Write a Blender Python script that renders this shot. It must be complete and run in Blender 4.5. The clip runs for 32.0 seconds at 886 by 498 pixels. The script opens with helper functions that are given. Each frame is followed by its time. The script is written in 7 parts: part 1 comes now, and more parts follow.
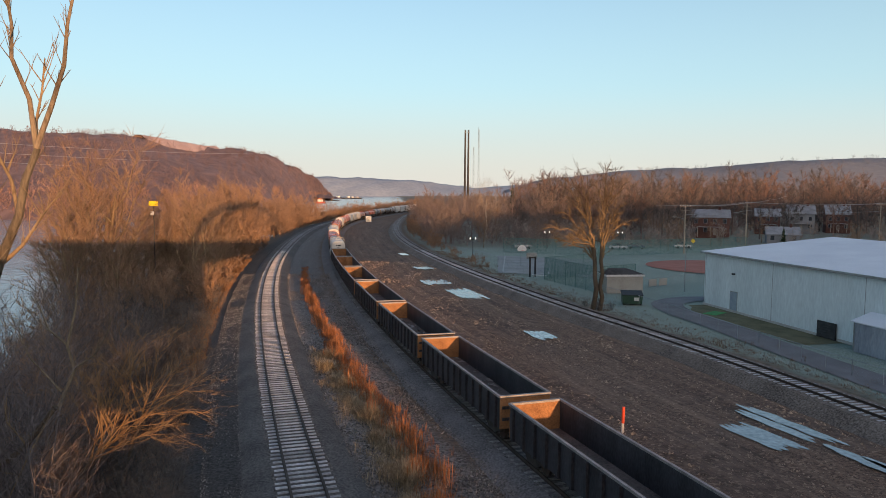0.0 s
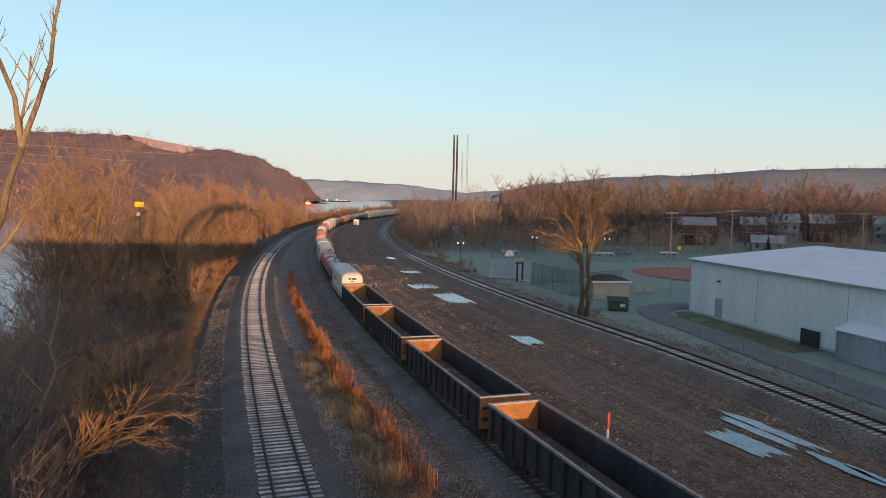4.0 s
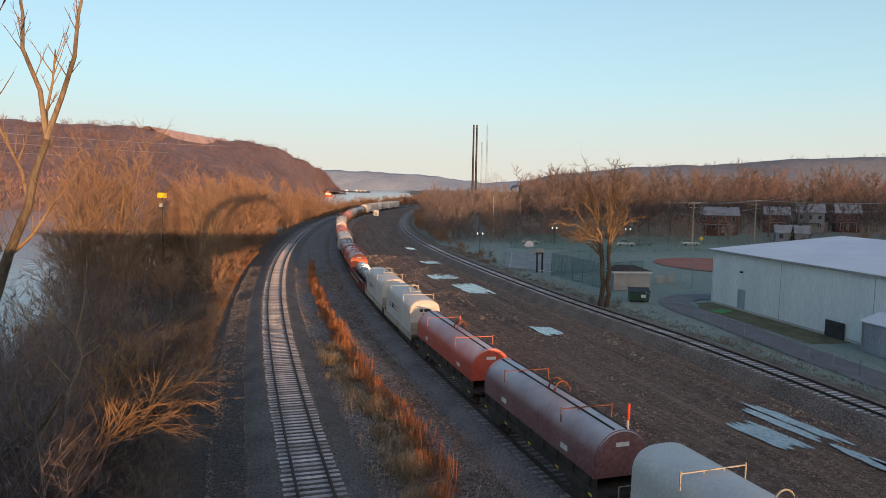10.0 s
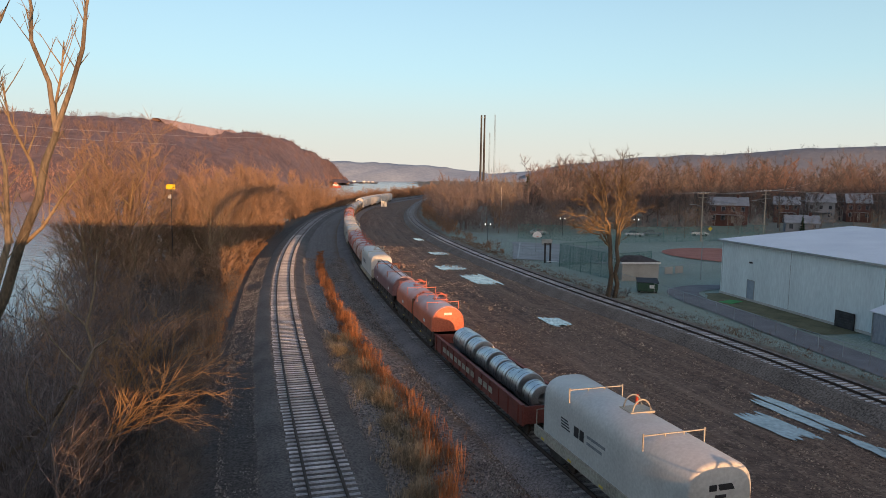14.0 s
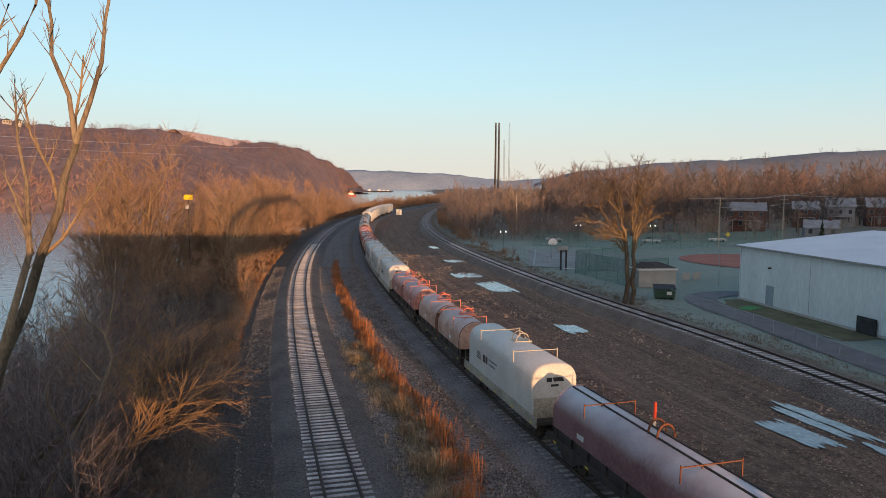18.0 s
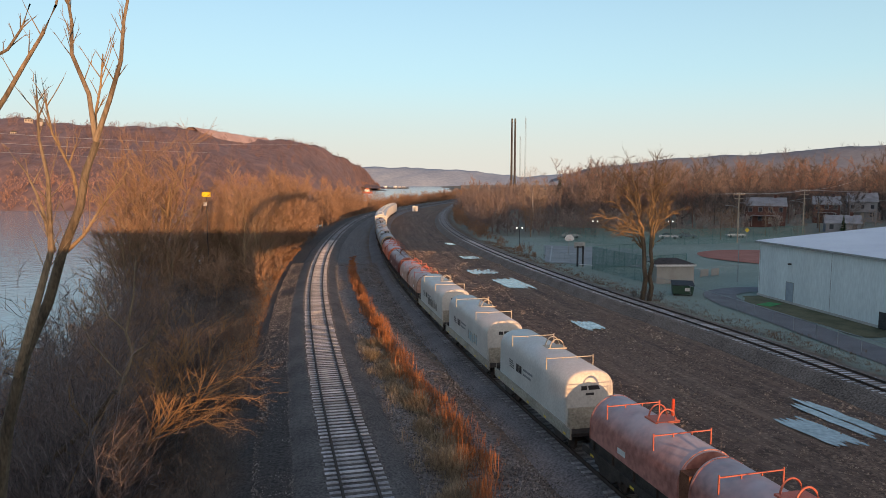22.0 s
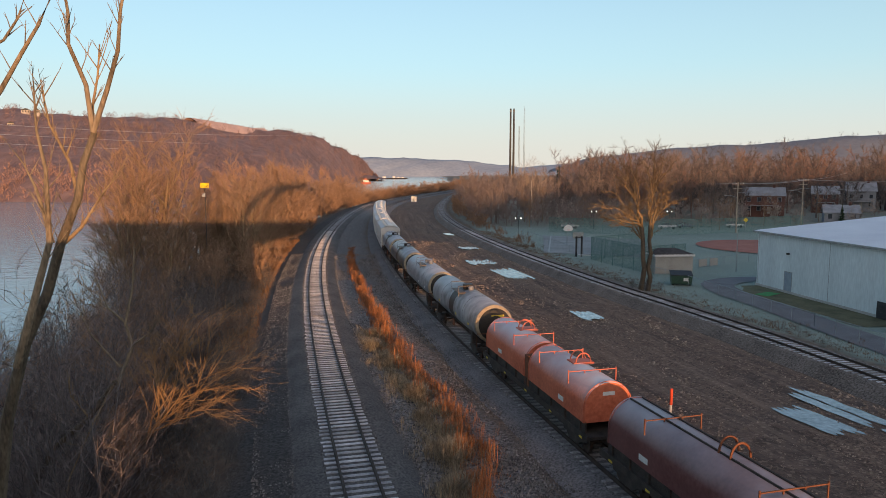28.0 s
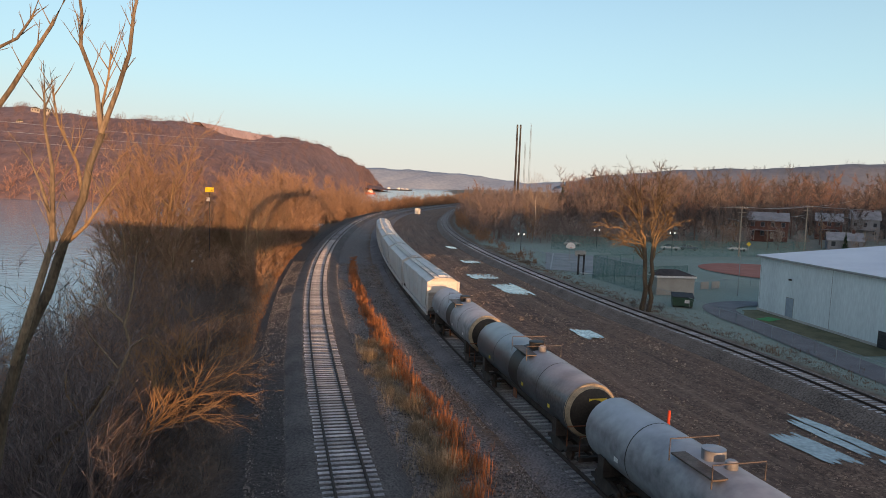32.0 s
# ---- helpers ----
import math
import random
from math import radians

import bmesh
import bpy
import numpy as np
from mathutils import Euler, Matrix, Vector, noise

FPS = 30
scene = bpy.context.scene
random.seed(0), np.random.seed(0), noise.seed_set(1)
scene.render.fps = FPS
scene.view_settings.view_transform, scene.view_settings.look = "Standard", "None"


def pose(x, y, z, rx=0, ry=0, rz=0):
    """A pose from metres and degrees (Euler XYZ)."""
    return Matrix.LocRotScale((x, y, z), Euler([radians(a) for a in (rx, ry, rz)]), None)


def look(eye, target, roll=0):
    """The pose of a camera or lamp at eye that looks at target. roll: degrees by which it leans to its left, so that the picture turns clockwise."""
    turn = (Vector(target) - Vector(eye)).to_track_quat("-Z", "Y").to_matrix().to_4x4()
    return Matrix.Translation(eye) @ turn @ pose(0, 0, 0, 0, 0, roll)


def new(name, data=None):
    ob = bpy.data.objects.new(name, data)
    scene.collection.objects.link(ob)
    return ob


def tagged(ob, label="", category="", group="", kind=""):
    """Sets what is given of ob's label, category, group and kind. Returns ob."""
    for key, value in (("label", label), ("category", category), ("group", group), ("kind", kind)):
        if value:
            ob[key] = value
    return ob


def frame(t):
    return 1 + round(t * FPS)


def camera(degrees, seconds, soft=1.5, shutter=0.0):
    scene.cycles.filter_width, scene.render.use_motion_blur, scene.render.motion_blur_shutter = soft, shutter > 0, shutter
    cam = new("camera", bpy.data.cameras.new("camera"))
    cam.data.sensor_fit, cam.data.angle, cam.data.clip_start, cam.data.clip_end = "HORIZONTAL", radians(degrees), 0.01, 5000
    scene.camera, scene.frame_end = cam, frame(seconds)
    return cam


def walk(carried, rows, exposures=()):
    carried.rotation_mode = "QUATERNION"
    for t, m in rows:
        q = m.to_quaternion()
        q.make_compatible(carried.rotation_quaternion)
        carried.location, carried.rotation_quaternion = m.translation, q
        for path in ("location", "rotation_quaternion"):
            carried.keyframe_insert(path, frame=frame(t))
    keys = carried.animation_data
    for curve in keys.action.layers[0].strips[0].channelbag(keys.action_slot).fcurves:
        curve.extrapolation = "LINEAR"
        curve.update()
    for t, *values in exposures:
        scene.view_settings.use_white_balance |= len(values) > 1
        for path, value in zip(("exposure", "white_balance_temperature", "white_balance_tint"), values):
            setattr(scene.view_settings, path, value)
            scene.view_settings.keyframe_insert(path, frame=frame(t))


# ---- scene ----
# One bridge view over a railway by a river on a frosty morning, low sun behind the camera.
EYE = (0.0, 0.0, 13.0)
cam = camera(65.5, 32.0, soft=0.8)
# seconds, and the turn in degrees
TURNS = [
    (0, 85.40, -0.50, 0.04),
    (0.5, 85.38, -0.90, -0.20),
    (1, 85.40, -1.16, -0.39),
    (1.5, 85.42, -0.81, -0.61),
    (2, 85.49, -0.47, -0.82),
    (2.5, 85.54, -0.62, -0.93),
    (3, 85.65, -0.94, -1.03),
    (3.5, 85.70, -1.23, -1.01),
    (5.5, 86.04, -1.04, -0.69),
    (6, 86.04, -1.31, -0.47),
    (6.5, 86.08, -1.05, -0.28),
    (7, 86.00, -0.67, -0.01),
    (7.5, 85.98, -0.79, 0.23),
    (8, 85.92, -0.99, 0.47),
    (8.5, 85.74, -1.16, 0.63),
    (9, 85.54, -1.16, 0.64),
    (9.5, 85.28, -1.18, 0.67),
    (10, 84.95, -1.09, 0.68),
    (10.5, 84.72, -0.89, 0.67),
    (11, 84.53, -0.97, 0.74),
    (11.5, 84.40, -1.13, 0.79),
    (12, 84.29, -1.20, 0.86),
    (12.5, 84.26, -1.37, 0.92),
    (13, 84.25, -1.25, 0.99),
    (13.5, 84.24, -0.98, 1.13),
    (14, 84.18, -0.92, 1.32),
    (14.5, 84.20, -0.84, 1.44),
    (16.5, 84.29, -0.65, 1.82),
    (17, 84.56, -0.15, 1.79),
    (17.5, 84.89, -0.24, 1.93),
    (18, 84.82, -0.37, 2.55),
    (18.5, 84.71, 0.05, 3.37),
    (19, 84.67, -0.15, 3.89),
    (19.5, 84.63, -0.22, 4.01),
    (20, 84.45, -0.01, 4.07),
    (20.5, 84.35, -0.07, 4.14),
    (21, 84.47, 0.02, 3.99),
    (21.5, 84.48, -0.10, 3.88),
    (22, 84.51, -0.14, 3.88),
    (22.5, 84.54, 0.03, 3.73),
    (23, 84.63, 0.21, 3.68),
    (23.5, 84.55, 0.19, 3.72),
    (24, 84.49, 0.24, 3.67),
    (24.5, 84.42, 0.22, 3.72),
    (25, 84.39, 0.03, 3.76),
    (25.5, 84.36, 0.05, 3.76),
    (27.5, 83.88, 0.11, 3.72),
    (28, 83.72, -0.03, 3.77),
    (28.5, 83.70, -0.37, 3.85),
    (29, 83.96, -0.89, 3.89),
    (29.5, 84.28, -0.95, 3.92),
    (30, 84.51, -0.50, 3.54),
    (30.5, 84.63, -0.44, 3.50),
    (31, 84.59, -0.91, 3.61),
    (31.5, 84.71, -1.59, 3.91),
    (32, 84.79, -2.13, 4.16),
]
walk(cam, [(t, pose(*EYE, rx, ry, rz)) for t, rx, ry, rz in TURNS], exposures=[(0, 0.12), (32, 0.12)])

# ---- light ----
SUN_AZ, SUN_EL = 21.0, 3.5          # degrees right of straight behind the camera, degrees above the horizon
SUN_DIR = Vector((math.sin(radians(SUN_AZ)) * math.cos(radians(SUN_EL)), -math.cos(radians(SUN_AZ)) * math.cos(radians(SUN_EL)), math.sin(radians(SUN_EL))))
world = bpy.data.worlds.new("sky")
scene.world = world
world.use_nodes = True
wn = world.node_tree.nodes
sky = wn.new("ShaderNodeTexSky")
sky.sky_type, sky.sun_disc = "NISHITA", False
sky.sun_elevation, sky.sun_rotation = radians(SUN_EL + 3.0), math.atan2(SUN_DIR.x, SUN_DIR.y)
sky.altitude, sky.air_density, sky.dust_density, sky.ozone_density = 200, 1.0, 0.5, 2.2
# a thin pale morning haze lies all round the horizon
wl = world.node_tree.links
tc, sx, mr, mx = (wn.new("ShaderNode" + k) for k in ("TexCoord", "SeparateXYZ", "MapRange", "Mix"))
mr.inputs["From Min"].default_value, mr.inputs["From Max"].default_value = 0.0, 0.16
mr.inputs["To Min"].default_value, mr.inputs["To Max"].default_value = 0.85, 0.0
mr.interpolation_type = "SMOOTHSTEP"
mx.data_type = "RGBA"
mx.inputs[7].default_value = (3.12, 2.88, 2.55, 1)
wl.new(tc.outputs["Generated"], sx.inputs[0])
wl.new(sx.outputs["Z"], mr.inputs["Value"])
wl.new(mr.outputs[0], mx.inputs[0])
# and thins out upwards into a pale blue veil
veil, pale = wn.new("ShaderNodeMapRange"), wn.new("ShaderNodeMix")
veil.inputs["From Min"].default_value, veil.inputs["From Max"].default_value = 0.08, 0.48
veil.inputs["To Min"].default_value, veil.inputs["To Max"].default_value = 0.80, 0.0
pale.data_type = "RGBA"
pale.inputs[7].default_value = (2.25, 3.12, 3.35, 1)
wl.new(sx.outputs["Z"], veil.inputs["Value"])
wl.new(veil.outputs[0], pale.inputs[0])
wl.new(sky.outputs[0], pale.inputs[6])
wl.new(pale.outputs[2], mx.inputs[6])
# the sky glows warm round the rising sun, behind the camera
dt, pw, gl = wn.new("ShaderNodeVectorMath"), wn.new("ShaderNodeMapRange"), wn.new("ShaderNodeMix")
dt.operation = "DOT_PRODUCT"
dt.inputs[1].default_value = SUN_DIR
wl.new(tc.outputs["Generated"], dt.inputs[0])
pw.inputs["From Min"].default_value, pw.inputs["From Max"].default_value, pw.inputs["To Max"].default_value = 0.25, 1.0, 1.0
pw.interpolation_type = "SMOOTHSTEP"
wl.new(dt.outputs["Value"], pw.inputs["Value"])
gl.data_type = "RGBA"
gl.inputs[7].default_value = (5.1, 4.25, 3.7, 1)
wl.new(pw.outputs[0], gl.inputs[0])
wl.new(mx.outputs[2], gl.inputs[6])
wl.new(gl.outputs[2], wn["Background"].inputs[0])
wn["Background"].inputs[1].default_value = 0.238
sun = new("sun", bpy.data.lights.new("sun", "SUN"))
sun.data.energy, sun.data.angle, sun.data.color = 5.6, radians(0.55), (1.0, 0.52, 0.24)
sun.matrix_world = look(SUN_DIR * 100, (0, 0, 0))


# ---- mesh and material helpers ----
class Geo:
    """Vertices and faces of one mesh."""

    def __init__(self):
        self.v, self.f = [], []

    def add(self, verts, faces):
        n = len(self.v)
        self.v += [tuple(p) for p in verts]
        self.f += [tuple(i + n for i in q) for q in faces]
        return self

    def box(self, x0, x1, y0, y1, z0, z1):
        p = [(x, y, z) for z in (z0, z1) for y in (y0, y1) for x in (x0, x1)]
        return self.add(p, [(0, 2, 3, 1), (4, 5, 7, 6), (0, 1, 5, 4), (2, 6, 7, 3), (0, 4, 6, 2), (1, 3, 7, 5)])

    def tube(self, pts, radii, sides=6, caps=True):
        """A tapered tube along a line of points."""
        pts = [Vector(p) for p in pts]
        rings = []
        for i, p in enumerate(pts):
            d = (pts[min(i + 1, len(pts) - 1)] - pts[max(i - 1, 0)])
            d = d.normalized() if d.length > 1e-9 else Vector((0, 0, 1))
            a = d.cross(Vector((0, 0, 1)) if abs(d.z) < 0.9 else Vector((1, 0, 0))).normalized()
            b = d.cross(a)
            r = radii[i] if hasattr(radii, "__len__") else radii
            rings += [p + (a * math.cos(2 * math.pi * k / sides) + b * math.sin(2 * math.pi * k / sides)) * r for k in range(sides)]
        faces = []
        for i in range(len(pts) - 1):
            for k in range(sides):
                m = (k + 1) % sides
                faces.append((i * sides + k, i * sides + m, (i + 1) * sides + m, (i + 1) * sides + k))
        if caps:
            faces += [tuple(range(sides))[::-1], tuple(range((len(pts) - 1) * sides, len(pts) * sides))]
        return self.add(rings, [q[::-1] for q in faces])

    def prism(self, profile, y0, y1, caps=True):
        """A closed profile of (x, z) pushed from y0 to y1."""
        n = len(profile)
        v = [(x, y0, z) for x, z in profile] + [(x, y1, z) for x, z in profile]
        f = [(i, (i + 1) % n, n + (i + 1) % n, n + i) for i in range(n)]
        if caps:
            f += [tuple(range(n))[::-1], tuple(range(n, 2 * n))]
        return self.add(v, [q[::-1] for q in f])

    def loft(self, rings, caps=True, closed=True):
        """Rings of equal length joined in order."""
        n = len(rings[0])
        v = [p for r in rings for p in r]
        f = []
        for j in range(len(rings) - 1):
            for i in range(n if closed else n - 1):
                k = (i + 1) % n
                f.append((j * n + i, j * n + k, (j + 1) * n + k, (j + 1) * n + i))
        if caps:
            f += [tuple(range(n))[::-1], tuple(range((len(rings) - 1) * n, len(rings) * n))]
        return self.add(v, f)

    def mesh(self, name, material, angle=35):
        me = bpy.data.meshes.new(name)
        me.from_pydata(self.v, [], self.f)
        if material:
            me.materials.append(material)
        me.polygons.foreach_set("use_smooth", [True] * len(me.polygons))
        me.set_sharp_from_angle(angle=radians(angle))
        me.validate()
        me.update()
        return me


def part(name, geo, material, parent=None, label="", angle=35):
    """One mesh object under a thing or a part; geo may be a ready mesh."""
    ob = new(name, geo.mesh(name, material, angle) if isinstance(geo, Geo) else geo)
    ob.parent = parent
    return tagged(ob, label)


def thing(name, label, category, group="", m=None, kind=""):
    ob = new(name)
    ob.empty_display_size = 0.3
    if m is not None:
        ob.matrix_world = m
    return tagged(ob, label, category, group, kind)


def rgb(c):
    return (*c, 1.0)


def mat(name, dark, light, rough=0.8, metal=0.0, scale=3.0, fine=40.0, bump=0.3, dist=0.01, spec=0.3, random_by=0.0, stretch=(1, 1, 1), island=0.0, contrast=0.5, frost=0.0):
    """A surface that varies between two colours at two scales, with a fine relief."""
    m = bpy.data.materials.new(name)
    m.use_nodes = True
    nt, n, l = m.node_tree, m.node_tree.nodes, m.node_tree.links
    bsdf = n["Principled BSDF"]
    co = n.new("ShaderNodeTexCoord")
    mp = n.new("ShaderNodeMapping")
    mp.inputs["Scale"].default_value = stretch
    l.new(co.outputs["Object"], mp.inputs[0])
    big, small = n.new("ShaderNodeTexNoise"), n.new("ShaderNodeTexNoise")
    for t, s, d in ((big, scale, 4.0), (small, fine, 6.0)):
        t.inputs["Scale"].default_value, t.inputs["Detail"].default_value = s, d
        l.new(mp.outputs[0], t.inputs["Vector"])
    mixf = n.new("ShaderNodeMix")
    mixf.inputs["Factor"].default_value = contrast
    l.new(big.outputs["Fac"], mixf.inputs["A"])
    l.new(small.outputs["Fac"], mixf.inputs["B"])
    ramp = n.new("ShaderNodeValToRGB")
    ramp.color_ramp.elements[0].position, ramp.color_ramp.elements[1].position = 0.34, 0.66
    ramp.color_ramp.elements[0].color, ramp.color_ramp.elements[1].color = rgb(dark), rgb(light)
    l.new(mixf.outputs["Result"], ramp.inputs[0])
    colour = ramp.outputs[0]
    if random_by or island:
        hsv = n.new("ShaderNodeHueSaturation")
        if island:
            src = n.new("ShaderNodeNewGeometry").outputs["Random Per Island"]
        else:
            src = n.new("ShaderNodeObjectInfo").outputs["Random"]
        mr = n.new("ShaderNodeMapRange")
        amount = island or random_by
        mr.inputs["To Min"].default_value, mr.inputs["To Max"].default_value = 1 - amount, 1 + amount
        l.new(src, mr.inputs["Value"])
        l.new(mr.outputs[0], hsv.inputs["Value"])
        l.new(colour, hsv.inputs["Color"])
        colour = hsv.outputs[0]
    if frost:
        # upward faces turn paler: rime, plus the sky's reflection put into the colour
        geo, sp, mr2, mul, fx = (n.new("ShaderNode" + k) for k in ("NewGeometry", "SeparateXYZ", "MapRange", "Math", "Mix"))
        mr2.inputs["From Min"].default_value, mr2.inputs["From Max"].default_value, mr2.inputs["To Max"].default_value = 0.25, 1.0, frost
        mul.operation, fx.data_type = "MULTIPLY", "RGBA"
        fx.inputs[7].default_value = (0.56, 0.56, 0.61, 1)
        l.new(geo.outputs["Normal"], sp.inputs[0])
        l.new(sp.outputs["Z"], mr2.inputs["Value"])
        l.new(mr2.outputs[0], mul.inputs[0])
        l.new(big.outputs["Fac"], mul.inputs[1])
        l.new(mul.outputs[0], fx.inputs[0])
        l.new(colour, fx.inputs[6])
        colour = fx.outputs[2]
    l.new(colour, bsdf.inputs["Base Color"])
    rr = n.new("ShaderNodeMapRange")
    rr.inputs["To Min"].default_value, rr.inputs["To Max"].default_value = max(rough - 0.12, 0.02), min(rough + 0.12, 1.0)
    l.new(small.outputs["Fac"], rr.inputs["Value"])
    l.new(rr.outputs[0], bsdf.inputs["Roughness"])
    bsdf.inputs["Metallic"].default_value = metal
    bsdf.inputs["Specular IOR Level"].default_value = spec
    if bump:
        b = n.new("ShaderNodeBump")
        b.inputs["Strength"].default_value, b.inputs["Distance"].default_value = bump, dist
        l.new(small.outputs["Fac"], b.inputs["Height"])
        l.new(b.outputs[0], bsdf.inputs["Normal"])
    return m


def glow(name, colour, strength):
    m = bpy.data.materials.new(name)
    m.use_nodes = True
    b = m.node_tree.nodes["Principled BSDF"]
    b.inputs["Base Color"].default_value = rgb(colour)
    b.inputs["Emission Color"].default_value, b.inputs["Emission Strength"].default_value = rgb(colour), strength
    return m


# ---- materials ----
M_RAIL = mat("rail_steel", (0.028, 0.019, 0.015), (0.08, 0.056, 0.044), 0.65, 0.0, 2, 60, 0.1)
M_TIE = mat("frosted_tie", (0.22, 0.215, 0.22), (0.66, 0.66, 0.68), 0.9, 0, 3, 30, 0.5, random_by=0.35)
M_TIE_DARK = mat("dark_tie", (0.10, 0.092, 0.088), (0.40, 0.38, 0.37), 0.9, 0, 3, 30, 0.5, random_by=0.35)
M_BALLAST = mat("grey_ballast", (0.035, 0.033, 0.033), (0.19, 0.175, 0.165), 0.95, 0, 0.35, 9.0, 1.0, 0.06, contrast=0.7)
M_BALLAST_DARK = mat("dark_ballast", (0.0653, 0.0609, 0.0609), (0.261, 0.239, 0.239), 0.95, 0, 0.35, 9.0, 1.0, 0.06, contrast=0.7)
M_BALLAST_BROWN = mat("brown_ballast", (0.065, 0.05, 0.04), (0.30, 0.245, 0.21), 0.95, 0, 0.35, 8.0, 1.0, 0.07, contrast=0.7)
M_BARK = mat("bark", (0.11, 0.077, 0.0495), (0.33, 0.242, 0.143), 0.9, 0, 1.5, 18, 0.7, 0.02, stretch=(1, 1, 0.3))
M_TWIG = mat("twigs", (0.15, 0.095, 0.065), (0.40, 0.26, 0.17), 0.9, 0, 0.4, 6, 0.0)
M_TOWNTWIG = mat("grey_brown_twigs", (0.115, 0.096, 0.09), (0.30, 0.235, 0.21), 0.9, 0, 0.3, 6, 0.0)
M_BRUSH = mat("brush_twigs", (0.058, 0.055, 0.053), (0.20, 0.18, 0.168), 0.9, 0, 0.5, 6, 0.0, island=0.65)
M_WHEEL = mat("wheel_steel", (0.03, 0.025, 0.02), (0.13, 0.09, 0.07), 0.6, 0.5, 3, 30, 0.2)
M_UNDER = mat("dark_underframe", (0.022, 0.02, 0.019), (0.095, 0.078, 0.068), 0.7, 0.2, 2, 20, 0.3)
M_GOND = mat("black_gondola_paint", (0.018, 0.018, 0.022), (0.075, 0.075, 0.085), 0.55, 0.1, 0.8, 12, 0.3, stretch=(1, 1, 0.4))
M_GOND_IN = mat("rusty_gondola_inside", (0.065, 0.0585, 0.0585), (0.208, 0.169, 0.156), 0.8, 0.1, 0.7, 9, 0.4)
M_GOND_END = mat("rusty_gondola_end", (0.16, 0.075, 0.035), (0.40, 0.205, 0.095), 0.85, 0.0, 1.2, 12, 0.4)
M_GOND_RIM = mat("worn_grey_rim", (0.16, 0.15, 0.15), (0.42, 0.39, 0.38), 0.6, 0.2, 1.5, 20, 0.3)
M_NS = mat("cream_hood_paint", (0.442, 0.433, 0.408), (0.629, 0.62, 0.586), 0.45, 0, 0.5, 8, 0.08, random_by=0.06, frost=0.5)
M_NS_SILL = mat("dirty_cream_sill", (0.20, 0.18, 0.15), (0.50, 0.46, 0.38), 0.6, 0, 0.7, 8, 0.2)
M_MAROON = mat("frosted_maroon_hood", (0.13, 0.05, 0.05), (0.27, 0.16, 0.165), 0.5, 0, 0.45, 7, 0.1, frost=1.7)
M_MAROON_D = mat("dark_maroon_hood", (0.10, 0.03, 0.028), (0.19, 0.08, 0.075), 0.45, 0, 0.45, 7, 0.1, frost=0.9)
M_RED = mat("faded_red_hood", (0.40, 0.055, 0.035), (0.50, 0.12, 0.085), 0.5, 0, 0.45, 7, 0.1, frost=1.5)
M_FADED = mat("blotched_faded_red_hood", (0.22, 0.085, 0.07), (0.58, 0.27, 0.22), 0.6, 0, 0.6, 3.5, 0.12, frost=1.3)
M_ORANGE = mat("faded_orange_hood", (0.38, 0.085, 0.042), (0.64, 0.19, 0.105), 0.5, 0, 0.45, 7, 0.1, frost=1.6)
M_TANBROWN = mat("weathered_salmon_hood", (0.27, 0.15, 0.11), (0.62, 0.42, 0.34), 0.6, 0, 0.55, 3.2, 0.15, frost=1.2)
M_RUST = mat("rust", (0.10, 0.035, 0.018), (0.26, 0.11, 0.06), 0.85, 0.1, 2, 20, 0.4)
M_BRACKET = mat("red_bracket", (0.38, 0.09, 0.06), (0.55, 0.17, 0.11), 0.5, 0, 2, 20, 0.1)
M_BRACKET_C = mat("cream_bracket", (0.30, 0.275, 0.22), (0.50, 0.46, 0.38), 0.5, 0, 2, 20, 0.1)
M_OXRED = mat("oxide_red_side", (0.11, 0.03, 0.025), (0.22, 0.07, 0.055), 0.6, 0, 0.8, 12, 0.2)
M_COIL = mat("galvanised_coil", (0.34, 0.36, 0.38), (0.62, 0.64, 0.66), 0.32, 0.9, 1.5, 30, 0.05)
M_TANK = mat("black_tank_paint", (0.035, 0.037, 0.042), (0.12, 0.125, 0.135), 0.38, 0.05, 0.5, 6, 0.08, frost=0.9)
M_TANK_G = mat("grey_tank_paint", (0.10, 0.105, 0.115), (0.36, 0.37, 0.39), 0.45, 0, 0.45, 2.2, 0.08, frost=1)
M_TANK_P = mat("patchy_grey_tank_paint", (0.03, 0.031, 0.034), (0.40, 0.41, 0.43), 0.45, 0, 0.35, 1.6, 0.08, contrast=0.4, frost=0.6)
M_TANK_E = mat("dirty_black_tank_end", (0.012, 0.012, 0.012), (0.045, 0.038, 0.032), 0.5, 0, 0.8, 10, 0.15)
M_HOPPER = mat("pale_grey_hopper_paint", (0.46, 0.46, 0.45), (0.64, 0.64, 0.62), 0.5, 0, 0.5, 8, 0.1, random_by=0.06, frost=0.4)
M_YELLOW = mat("yellow_marking", (0.55, 0.40, 0.04), (0.75, 0.58, 0.08), 0.5, 0, 4, 30, 0.05)
M_WHITE = mat("white_marking", (0.55, 0.55, 0.54), (0.78, 0.78, 0.76), 0.5, 0, 4, 30, 0.05)
M_BLACK = mat("black_marking", (0.02, 0.02, 0.022), (0.05, 0.05, 0.052), 0.5, 0, 4, 30, 0.05)
M_GREENPAINT = mat("green_spray_paint", (0.06, 0.20, 0.16), (0.14, 0.34, 0.26), 0.5, 0, 4, 30, 0.05)
M_BLUEPAINT = mat("blue_spray_paint", (0.20, 0.36, 0.44), (0.34, 0.50, 0.58), 0.5, 0, 4, 30, 0.05)
M_GALV = mat("galvanised_fence", (0.22, 0.24, 0.24), (0.42, 0.45, 0.45), 0.5, 0.6, 2, 30, 0.1)
